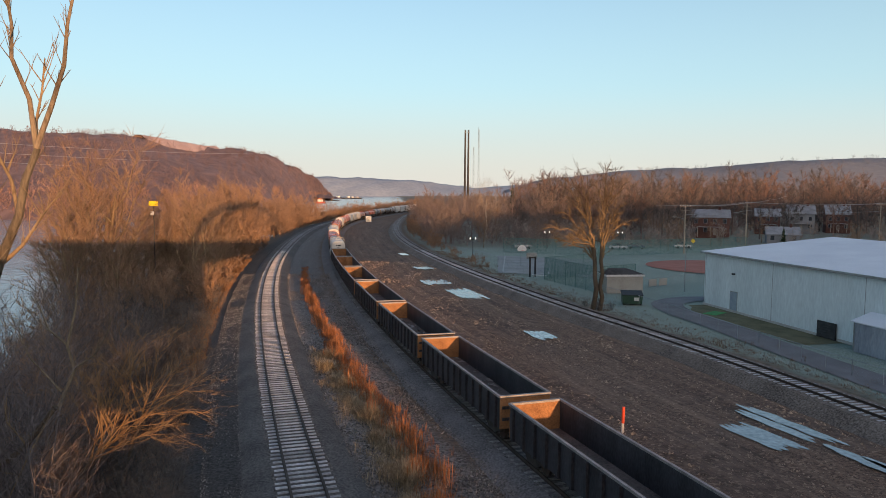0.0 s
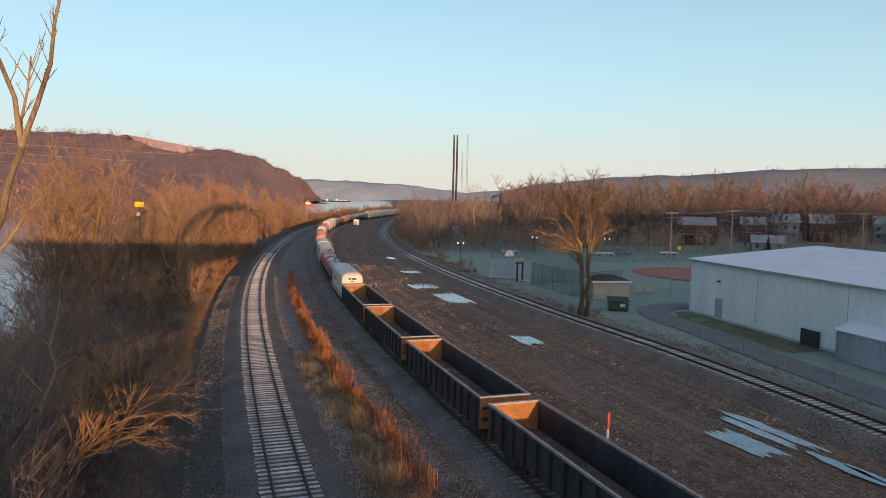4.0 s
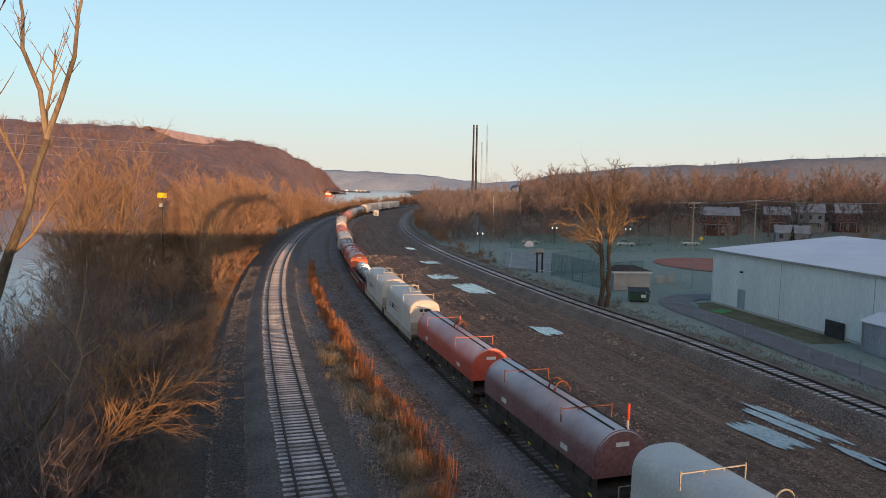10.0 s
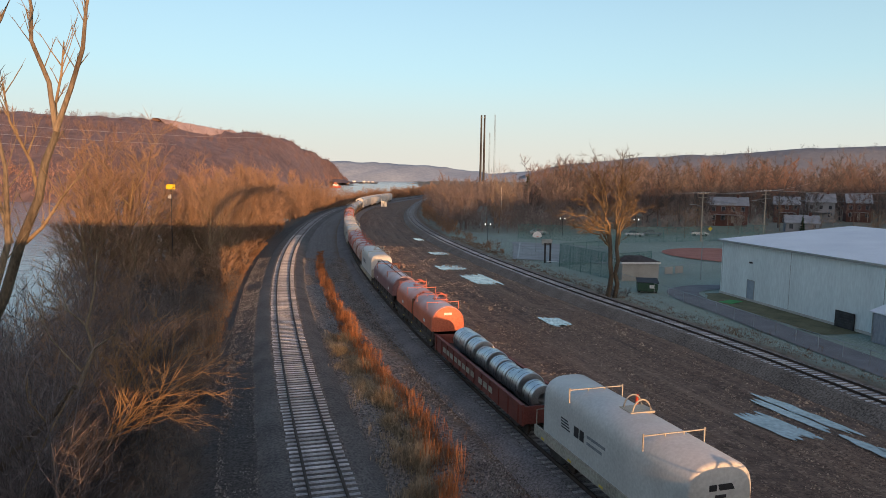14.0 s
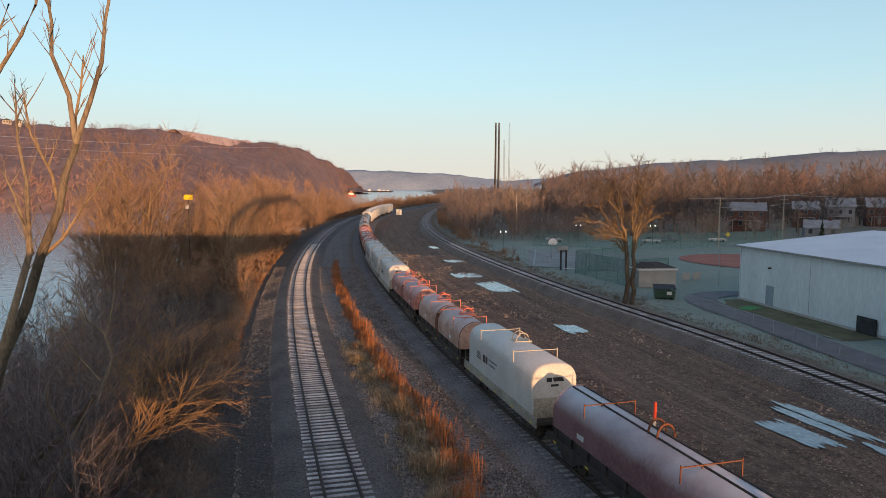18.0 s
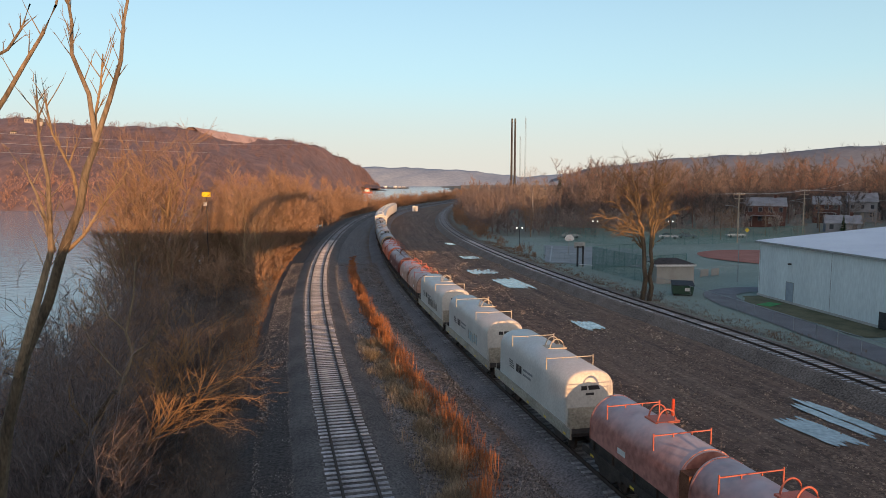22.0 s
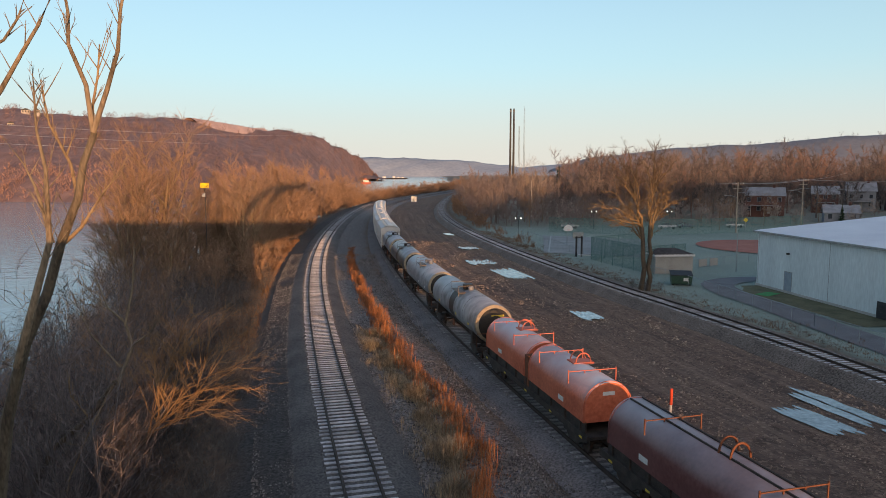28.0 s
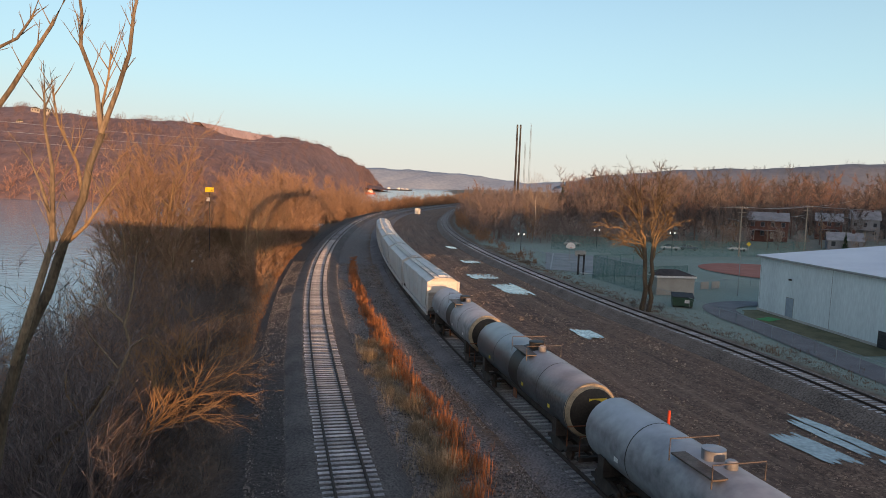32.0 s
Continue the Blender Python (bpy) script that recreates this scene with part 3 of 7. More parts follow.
def slab(a, b, c, d, thick):
    """A flat board through four corners, as thick as given along its normal."""
    nrm = (b - a).cross(d - a).normalized() * thick
    return Geo().add([*(p for p in (a, b, c, d)), *(p + nrm for p in (a, b, c, d))], [(3, 2, 1, 0), (4, 5, 6, 7), (0, 1, 5, 4), (1, 2, 6, 5), (2, 3, 7, 6), (3, 0, 4, 7)])


wall = part("long_wall", slab(at_wall(0, 0, 0), at_wall(0, 0, EAVE), at_wall(LEN, 0, EAVE), at_wall(LEN, 0, 0), 0.25), M_WALL, ware)
part("end_wall", Geo().add([at_wall(0, 0, 0), at_wall(0, WID, 0), at_wall(0, WID, EAVE), at_wall(0, WID / 2, RIDGE), at_wall(0, 0, EAVE), at_wall(0.3, 0, 0), at_wall(0.3, WID, 0), at_wall(0.3, WID, EAVE), at_wall(0.3, WID / 2, RIDGE), at_wall(0.3, 0, EAVE)], [(0, 1, 2, 3, 4), (9, 8, 7, 6, 5)]), M_WALL, ware)
part("back_wall", slab(at_wall(0, WID, 0), at_wall(0, WID, EAVE), at_wall(LEN, WID, EAVE), at_wall(LEN, WID, 0), 0.25), M_WALL, ware)
for a, b in ((-0.35, WID / 2), (WID + 0.35, WID / 2)):
    lo = EAVE - 0.03
    pts = [at_wall(-0.4, a, lo), at_wall(LEN, a, lo), at_wall(LEN, b, RIDGE), at_wall(-0.4, b, RIDGE)]
    part("roof", slab(*(pts if a < b else pts[::-1]), 0.16), M_SNOWROOF, ware, "frost-covered white metal roof")
part("gutter", slab(at_wall(-0.4, -0.36, EAVE - 0.12), at_wall(LEN, -0.36, EAVE - 0.12), at_wall(LEN, -0.36, EAVE + 0.1), at_wall(-0.4, -0.36, EAVE + 0.1), 0.14), M_GALV, ware)
for k in range(5):
    u = 0.15 + k * 12.4
    part("wall_seam", slab(at_wall(u, -0.012, 0.25), at_wall(u, -0.012, EAVE - 0.1), at_wall(u + 0.06, -0.012, EAVE - 0.1), at_wall(u + 0.06, -0.012, 0.25), 0.05), M_GALV, wall)
for k in range(150):
    u = 0.35 + k * 0.4
    part("wall_rib", slab(at_wall(u, -0.006, 0.25), at_wall(u, -0.006, EAVE - 0.15), at_wall(u + 0.05, -0.006, EAVE - 0.15), at_wall(u + 0.05, -0.006, 0.25), 0.02), M_WALL, wall)
part("plinth", slab(at_wall(-0.02, -0.05, 0), at_wall(LEN, -0.05, 0), at_wall(LEN, -0.05, 0.25), at_wall(-0.02, -0.05, 0.25), 0.1), M_CONC, ware)
dr = part("door", slab(at_wall(5.4, -0.03, 0.1), at_wall(5.4, -0.03, 2.35), at_wall(6.6, -0.03, 2.35), at_wall(6.6, -0.03, 0.1), 0.05), M_DOOR, ware, "blue-grey metal door")
part("door_frame", slab(at_wall(5.3, -0.02, 0.1), at_wall(5.3, -0.02, 2.45), at_wall(6.7, -0.02, 2.45), at_wall(6.7, -0.02, 0.1), 0.04), M_GALV, dr)
part("wall_lamp", Geo().box(-0.15, 0.15, -0.15, 0.15, 0, 0.18), M_DARK, ware).location = at_wall(6.0, -0.16, 4.4)
vent = part("louvre", slab(at_wall(19.6, -0.25, 0.0), at_wall(19.6, -0.25, 1.6), at_wall(22.0, -0.25, 1.6), at_wall(22.0, -0.25, 0.0), 0.1), M_DARK, ware, "black louvred vent box low on the wall")
for k in range(6):
    part("slat", slab(at_wall(19.65, -0.30, 0.15 + k * 0.24), at_wall(21.95, -0.30, 0.15 + k * 0.24), at_wall(21.95, -0.26, 0.25 + k * 0.24), at_wall(19.65, -0.26, 0.25 + k * 0.24), 0.02), M_DARK, vent)
for u, w in ((16, 15), (38, 15)):
    part("roof_vent", slab(at_wall(u, w, EAVE + (RIDGE - EAVE) * w / (WID / 2) + 0.2), at_wall(u + 6, w, EAVE + (RIDGE - EAVE) * w / (WID / 2) + 0.2), at_wall(u + 6, w + 0.8, EAVE + (RIDGE - EAVE) * (w + 0.8) / (WID / 2) + 0.25), at_wall(u, w + 0.8, EAVE + (RIDGE - EAVE) * (w + 0.8) / (WID / 2) + 0.25), 0.25), M_GALV, ware)
M_ANNEX = mat("blue_grey_sheet", (0.24, 0.27, 0.32), (0.40, 0.44, 0.50), 0.5, 0.1, 0.4, 6, 0.1, stretch=(1, 1, 0.3))
annex = thing("annex_shed", "small blue-grey metal shed with a frosted lean-to roof by the warehouse", "shed")
part("body", slab(at_wall(26, -1.9, 0), at_wall(26, -1.9, 2.6), at_wall(40, -1.9, 2.6), at_wall(40, -1.9, 0), 1.8), M_ANNEX, annex)
part("roof", slab(at_wall(25.8, -2.15, 2.62), at_wall(40.2, -2.15, 2.62), at_wall(40.2, -0.06, 3.35), at_wall(25.8, -0.06, 3.35), 0.1), M_SNOWROOF, annex)
part("end_gable", Geo().add([at_wall(26, -1.9, 2.6), at_wall(26, -0.1, 2.6), at_wall(26, -0.1, 3.28)], [(0, 1, 2), (2, 1, 0)]), M_ANNEX, annex)
for k in range(45):
    part("wall_rib", slab(at_wall(26.2 + k * 0.3, -1.92, 0.1), at_wall(26.2 + k * 0.3, -1.92, 2.55), at_wall(26.26 + k * 0.3, -1.92, 2.55), at_wall(26.26 + k * 0.3, -1.92, 0.1), 0.03), M_ANNEX, annex)
part("downpipe", Geo().tube([at_wall(26.05, -2.0, 0.1), at_wall(26.05, -2.0, 2.6)], 0.05, 6), M_GALV, annex)
box_ = thing("timber_crate", "small brown timber crate on the grass by the warehouse wall", "crate", m=pose(34.2, 82.6, G0, 0, 0, 12))
for k in range(4):
    part("board", Geo().box(-0.55, 0.55, -0.4, 0.4, 0.02 + k * 0.16, 0.16 + k * 0.16), M_RUST, box_)
M_GREENMAT = mat("green_turf_mat", (0.04, 0.22, 0.07), (0.09, 0.36, 0.13), 0.8, 0, 2, 30, 0.4)
tagged(part("turf_mat", slab(Vector((30.0, 78.6, G0 + 0.022)), Vector((31.0, 77.4, G0 + 0.022)), Vector((33.0, 79.2, G0 + 0.022)), Vector((32.0, 80.2, G0 + 0.022)), 0.04), M_GREENMAT), "bright green artificial turf mat on the grass", "mat")


def ribbon(name, pts, width, z, material, label, category):
    P, S = line(pts, 1.0)
    r = []
    for s in np.arange(S[0] + 0.2, S[-1], 1.0):
        p, d = on((P, S), s)
        r.append([(p[0] - d[1] * width / 2, p[1] + d[0] * width / 2, z), (p[0] + d[1] * width / 2, p[1] - d[0] * width / 2, z)])
    return tagged(part(name, Geo().loft([q[::-1] for q in r], caps=False, closed=False), material), label, category, kind="structure")


ribbon("path", [(37.5, 90.2), (32.5, 89.8), (28.3, 86), (27.6, 80.5), (28.8, 73), (30.4, 61), (32.2, 49), (35, 32), (40, 5)], 3.8, G0 + 0.03, M_ASPHALT, "dark asphalt path round the warehouse", "path")
M_COURT = mat("worn_court", (0.20, 0.21, 0.215), (0.32, 0.34, 0.34), 0.85, 0, 0.3, 10, 0.2)
M_CLAY = mat("red_infield_clay", (0.27, 0.10, 0.075), (0.42, 0.18, 0.135), 0.9, 0, 0.4, 10, 0.3)
M_GRASS = mat("olive_grass", (0.07, 0.075, 0.04), (0.19, 0.18, 0.11), 0.95, 0, 0.6, 12, 0.6)
tagged(part("court", Geo().add([(9.5, 118, G0 + 0.06), (26, 112, G0 + 0.06), (33, 143, G0 + 0.06), (12, 151, G0 + 0.06)], [(0, 1, 2, 3)]), M_COURT), "worn grey-green outdoor basketball court", "court", kind="structure")
M_LINE = M_GALV
for a, b in (((10.5, 119.5), (13.5, 149)), ((10.5, 119.5), (25.5, 114)), ((18, 116.5), (22.5, 145.5)), ((12, 134.5), (30, 128.5))):
    d = (Vector(b) - Vector(a)).normalized()
    e = Vector((-d.y, d.x)) * 0.12
    tagged(part("court_line", Geo().add([(*(Vector(a) - e), G0 + 0.075), (*(Vector(a) + e), G0 + 0.075), (*(Vector(b) + e), G0 + 0.075), (*(Vector(b) - e), G0 + 0.075)], [(3, 2, 1, 0)]), M_LINE), "faded white court line", "line marking", kind="structure")
v = [(53.5 + 14 * math.cos(2 * math.pi * k / 40) - 1.5 * math.sin(2 * math.pi * k / 40), 130 + 14 * math.sin(2 * math.pi * k / 40), G0 + 0.06) for k in range(40)]
tagged(part("infield", Geo().add(v, [tuple(range(40))]), M_CLAY), "reddish clay baseball infield", "ball field", kind="structure")
tagged(part("lawn", Geo().add([at_wall(0.5 + k * 1.5, -4.6 + 2.2 * max(0, 1 - k / 3) + 0.25 * math.sin(k * 1.7), 0.015) for k in range(16)] + [at_wall(0.5 + k * 1.5, -0.12, 0.015) for k in range(15, -1, -1)], [(k, k + 1, 30 - k, 31 - k) for k in range(15)]), M_GRASS), "olive winter grass strip by the warehouse", "grass", kind="structure")

# ---- fences ----
M_MESH = mat("green_chain_link", (0.07, 0.15, 0.14), (0.17, 0.29, 0.27), 0.5, 0.3, 2, 20, 0.0)
M_MESHG = mat("grey_chain_link", (0.24, 0.27, 0.28), (0.38, 0.42, 0.43), 0.6, 0.0, 2, 20, 0.0)


def chain_fence(pts, height, label, material, wire=0.008, pitch=0.22, post_gap=3.0):
    f = thing("fence", label, "fence", "chain-link fences of the sports ground")
    for (ax, ay), (bx, by) in zip(pts, pts[1:]):
        n = max(1, round(math.hypot(bx - ax, by - ay) / post_gap))
        L = math.hypot(bx - ax, by - ay)
        d = Vector(((bx - ax) / L, (by - ay) / L, 0))
        for k in range(n + 1):
            p = Vector((ax, ay, G0)) + d * L * k / n
            part("fence_post", Geo().tube([p - Vector((0, 0, 0.1)), p + Vector((0, 0, height + 0.05))], 0.04 if height > 2 else 0.025, 6), material, f)
        for z in ((height,) if height < 2 else (height, height * 0.5)):
            part("rail", Geo().tube([Vector((ax, ay, G0 + z)), Vector((bx, by, G0 + z))], 0.03, 5), material, f)
        net = Geo()
        w = Vector((0, 0, wire))
        for k in range(-int(height / pitch), int(L / pitch) + 1):
            for s in (1, -1):
                u0, u1 = k * pitch, k * pitch + height
                z0, z1 = (0, height) if s > 0 else (height, 0)
                if u0 < 0:
                    z0 = z0 + s * (-u0)
                    u0 = 0
                if u1 > L:
                    z1 = z1 - s * (u1 - L)
                    u1 = L
                a, b = Vector((ax, ay, G0 + 0.05 + z0)) + d * u0, Vector((ax, ay, G0 + 0.05 + z1)) + d * u1
                net.add([a - w, b - w, b + w, a + w], [(0, 1, 2, 3)])
        part("chain_link", net, material, f)
    return f


chain_fence([(21.4, 95.0), (24.2, 84.0), (26.4, 74.5), (28.9, 62.0), (31.2, 51.5), (34.5, 38.0)], 1.25, "low grey chain-link fence along the path", M_MESHG, 0.004, 0.25)
chain_fence([(0.5, 166.0), (8.5, 146.0), (13.2, 122.0), (16.2, 109.0)], 1.3, "low grey chain-link fence along the railway", M_MESHG, 0.003, 0.3)
chain_fence([(16.2, 109.0), (18.4, 102.5), (21.4, 95.0), (28.0, 99.5)], 3.6, "tall green chain-link court fence", M_MESH, 0.03, 0.22)
chain_fence([(16.2, 109.0), (26.0, 117.0), (33.0, 143.0)], 3.6, "tall green chain-link court fence", M_MESH, 0.03, 0.24)
chain_fence([(14.0, 160.0), (33.0, 152.0), (50.0, 158.0), (76.0, 172.0)], 3.4, "tall green chain-link fence behind the courts", M_MESH, 0.03, 0.3, 4.0)
chain_fence([(28.0, 99.5), (40.0, 108.0), (44.0, 100.0)], 1.3, "low grey chain-link fence of the ball field", M_MESHG, 0.005, 0.25)
fp = thing("flood_pole", "tall slim grey steel pole beside the ball field", "pole", m=pose(34.3, 97.0, G0))
part("shaft", Geo().tube([(0, 0, -0.1), (0, 0, 6.2)], [0.07, 0.05], 8), M_GALV, fp)
part("collar", Geo().tube([(0, 0, 6.15), (0, 0, 6.3)], 0.08, 8), M_DARK, fp)

hoop = thing("basketball_hoop", "basketball hoop with a white fan-shaped backboard", "basketball hoop", m=pose(14.8, 128.6, G0 + 0.1, 0, 0, 10))
part("pole", Geo().tube([(0, 0.6, 0), (0, 0.6, 2.6), (0, 0.15, 3.2)], 0.07, 8), M_GALV, hoop)
bb = [(0.9 * math.cos(a), 0.95 * math.sin(a)) for a in [math.pi * k / 16 for k in range(17)]]
part("backboard", Geo().add([(x, 0.0, 3.0 + z) for x, z in [(-0.55, -0.18)] + bb[::-1] + [(0.55, -0.18)]] + [(x, 0.06, 3.0 + z) for x, z in [(-0.55, -0.18)] + bb[::-1] + [(0.55, -0.18)]], [tuple(range(19)), tuple(range(37, 18, -1))] + [(i, i + 19, (i + 1) % 19 + 19, (i + 1) % 19) for i in range(19)]), M_WHITE, hoop)
part("rim", Geo().tube([(0.23 * math.cos(2 * math.pi * k / 14), -0.28 + 0.23 * math.sin(2 * math.pi * k / 14), 3.02) for k in range(15)], 0.015, 5), M_REDPOST, hoop)
h2 = thing("basketball_hoop", "basketball hoop seen from behind on two dark padded posts", "basketball hoop", m=pose(14.7, 112.2, G0 + 0.1, 0, 0, 12))
for x in (-0.45, 0.45):
    part("pole", Geo().tube([(x, 0, 0), (x, 0, 3.3)], 0.16, 8), M_DARK, h2)
part("backboard", Geo().box(-0.9, 0.9, 0.5, 0.56, 2.9, 3.9), M_GALV, h2)
part("arm", Geo().box(-0.5, 0.5, 0.0, 0.5, 3.1, 3.2), M_DARK, h2)
bench = thing("bench", "pale bench slab beside the court", "bench", m=pose(15.6, 110.6, G0 + 0.1, 0, 0, -20))
part("seat", Geo().box(-1.2, 1.2, -0.2, 0.2, 0.42, 0.48), M_WHITE, bench)
for x in (-0.9, 0.9):
    part("leg", Geo().box(x - 0.05, x + 0.05, -0.18, 0.18, 0, 0.42), M_GALV, bench)

M_BLOCK = mat("cream_block", (0.29, 0.275, 0.25), (0.44, 0.42, 0.385), 0.8, 0, 0.6, 8, 0.2)
M_SHINGLE = mat("dark_shingle", (0.035, 0.03, 0.03), (0.10, 0.085, 0.08), 0.9, 0, 1.5, 12, 0.4)
shed = thing("block_shed", "cream block shed with a dark flat roof by the fence", "shed", m=pose(25.0, 96.2, G0, 0, 0, 8))
part("wall", Geo().box(-2.6, 2.6, -1.6, 1.6, 0, 2.35), M_BLOCK, shed)
part("fascia", Geo().box(-2.8, 2.8, -1.8, 1.8, 2.35, 2.62), M_WHITE, shed)
part("roof", Geo().loft([[(-2.8, -1.8, 2.62), (2.8, -1.8, 2.62), (2.8, 1.8, 2.62), (-2.8, 1.8, 2.62)], [(-1.6, -0.4, 3.3), (0.9, -0.4, 3.3), (0.9, 0.6, 3.3), (-1.6, 0.6, 3.3)]]), M_SHINGLE, shed)
M_DUMP = mat("dark_green_steel", (0.02, 0.05, 0.035), (0.05, 0.10, 0.07), 0.5, 0.1, 1.5, 12, 0.2)
dump = thing("dumpster", "dark green steel dumpster with a sloped lid", "dumpster", m=pose(23.6, 85.2, G0, 0, 0, -8))
part("bin", Geo().loft([[(-1.15, -0.75, 0.15), (1.15, -0.75, 0.15), (1.15, 0.8, 0.15), (-1.15, 0.8, 0.15)], [(-1.25, -0.85, 1.2), (1.25, -0.85, 1.2), (1.25, 0.9, 1.55), (-1.25, 0.9, 1.55)]]), M_DUMP, dump)
part("lid", Geo().loft([[(-1.3, -0.9, 1.2), (1.3, -0.9, 1.2), (1.3, 0.95, 1.56), (-1.3, 0.95, 1.56)], [(-1.3, -0.9, 1.27), (1.3, -0.9, 1.27), (1.3, 0.95, 1.63), (-1.3, 0.95, 1.63)]]), M_DARK, dump)
part("notice", Geo().box(0.2, 0.75, -0.86, -0.82, 0.55, 0.95), M_WHITE, dump)
for x in (-1.0, 1.0):
    part("skid", Geo().box(x - 0.1, x + 0.1, -0.7, 0.75, 0, 0.15), M_DARK, dump)
for k in range(2):
    bn = thing("notice_board", "pale blank board leaning on the fence", "board", m=pose(31.2 + 1.9 * k, 101.6 + 1.2 * k, G0, 0, 0, 34))
    part("panel", Geo().box(-0.85, 0.85, -0.03, 0.03, 0.1, 1.15), M_BLOCK, bn)
    for x in (-0.7, 0.7):
        part("stake", Geo().box(x - 0.04, x + 0.04, 0.03, 0.09, -0.05, 1.2), M_GALV, bn)

M_GLOBE = glow("lit_globe", (1.0, 0.95, 0.85), 1.3)
for x, y in ((6.2, 143.0), (25.7, 170.0), (44.0, 171.0)):
    lp = thing("street_lamp", "park lamp with two lit white globes", "street lamp", "park lamps of the sports ground", m=pose(x, y, G0))
    part("pole", Geo().tube([(0, 0, 0), (0, 0, 4.1)], 0.06, 6), M_DARK, lp)
    part("arm", Geo().tube([(-0.55, 0, 4.1), (0.55, 0, 4.1)], 0.04, 6), M_DARK, lp)
    for dx in (-0.55, 0.55):
        part("globe", Geo().tube([(dx, 0, 4.1), (dx, 0, 4.18), (dx, 0, 4.3), (dx, 0, 4.42), (dx, 0, 4.5)], [0.04, 0.10, 0.13, 0.10, 0.03], 10), M_GLOBE, lp, "lit white globe")

# ---- street poles, wires and houses behind the sports ground ----
M_POLE = mat("weathered_pole", (0.24, 0.20, 0.16), (0.48, 0.42, 0.34), 0.9, 0, 1, 14, 0.3)
POLES = [(56.7, 161.6, 11.6, True), (79.9, 181.6, 12.2, True), (125.0, 197.2, 12.0, False), (156.8, 300.0, 17.8, False)]
for x, y, h, lamp in POLES:
    p = thing("utility_pole", "weathered wooden utility pole with crossarms", "utility pole", "utility poles along the street", m=pose(x, y, G0))
    part("pole", Geo().tube([(0, 0, 0), (0, 0, h)], [0.17, 0.12], 8), M_POLE, p)
    part("crossarm", Geo().box(-1.3, 1.3, -0.08, 0.08, h - 0.55, h - 0.4), M_POLE, p)
    part("crossarm", Geo().box(-1.0, 1.0, -0.08, 0.08, h - 1.5, h - 1.37), M_POLE, p)
    for k in (-1.15, -0.45, 0.45, 1.15):
        part("insulator", Geo().tube([(k, 0, h - 0.4), (k, 0, h - 0.18)], 0.06, 6), M_WHITE, p)
    if lamp:
        part("lamp_arm", Geo().tube([(0, 0, h - 3.6), (-1.4, -0.3, h - 3.1), (-2.6, -0.5, h - 3.0)], 0.05, 6), M_GALV, p)
        part("lamp_head", Geo().box(-3.1, -2.5, -0.62, -0.38, h - 3.1, h - 2.95), M_GALV, p)
sign = thing("warning_sign", "yellow diamond warning sign on a post", "sign", m=pose(58.2, 160.0, G0))
part("post", Geo().tube([(0, 0, 0), (0, 0, 3.4)], 0.05, 6), M_GALV, sign)
part("plate", Geo().add([(0, -0.08, 2.5), (0.55, -0.08, 3.05), (0, -0.08, 3.6), (-0.55, -0.08, 3.05), (0, -0.05, 2.5), (0.55, -0.05, 3.05), (0, -0.05, 3.6), (-0.55, -0.05, 3.05)], [(0, 1, 2, 3), (7, 6, 5, 4), (0, 4, 5, 1), (1, 5, 6, 2), (2, 6, 7, 3), (3, 7, 4, 0)]), M_YELLOW, sign)


def wire(a, b, sag, r, label, name="cable", material=None):
    pts = [Vector(a).lerp(Vector(b), k / 16) - Vector((0, 0, sag * 4 * (k / 16) * (1 - k / 16))) for k in range(17)]
    return tagged(part(name, Geo().tube(pts, r, 4), material or M_GALV), label, "cable", "overhead cables")


for (ax, ay, ah, _), (bx, by, bh, _) in zip(POLES[:2], POLES[1:3]):
    for k, dz in ((-1.15, -0.2), (0.45, -0.2), (1.15, -0.2), (0, -2.4)):
        wire((ax + k, ay, G0 + ah + dz), (bx + k, by, G0 + bh + dz), 0.5, 0.035, "overhead cable between street poles")
wire((79.9, 181.6, G0 + 11.8), (156.8, 300, G0 + 17.2), 1.2, 0.04, "overhead cable crossing the street")
for k in (-1.15, 1.15):
    wire((125 + k, 197.2, G0 + 11.8), (215 + k, 222, G0 + 12.5), 0.6, 0.035, "overhead cable along the street")
    wire((56.7 + k, 161.6, G0 + 11.4), (49.5 + k, 158, G0 + 11.2), 0.1, 0.035, "overhead cable along the street")

M_BRICK = mat("dark_red_brick", (0.075, 0.04, 0.036), (0.15, 0.075, 0.065), 0.85, 0, 0.5, 9, 0.3)
M_SIDING = mat("grey_siding", (0.17, 0.18, 0.20), (0.29, 0.30, 0.325), 0.7, 0, 0.5, 9, 0.2)
M_FROSTROOF = mat("frosted_shingle", (0.16, 0.165, 0.18), (0.36, 0.37, 0.40), 0.8, 0, 0.5, 9, 0.3)
M_PANE = mat("window_glass", (0.03, 0.035, 0.045), (0.06, 0.07, 0.085), 0.08, 0, 1, 6, 0.0, spec=0.6)


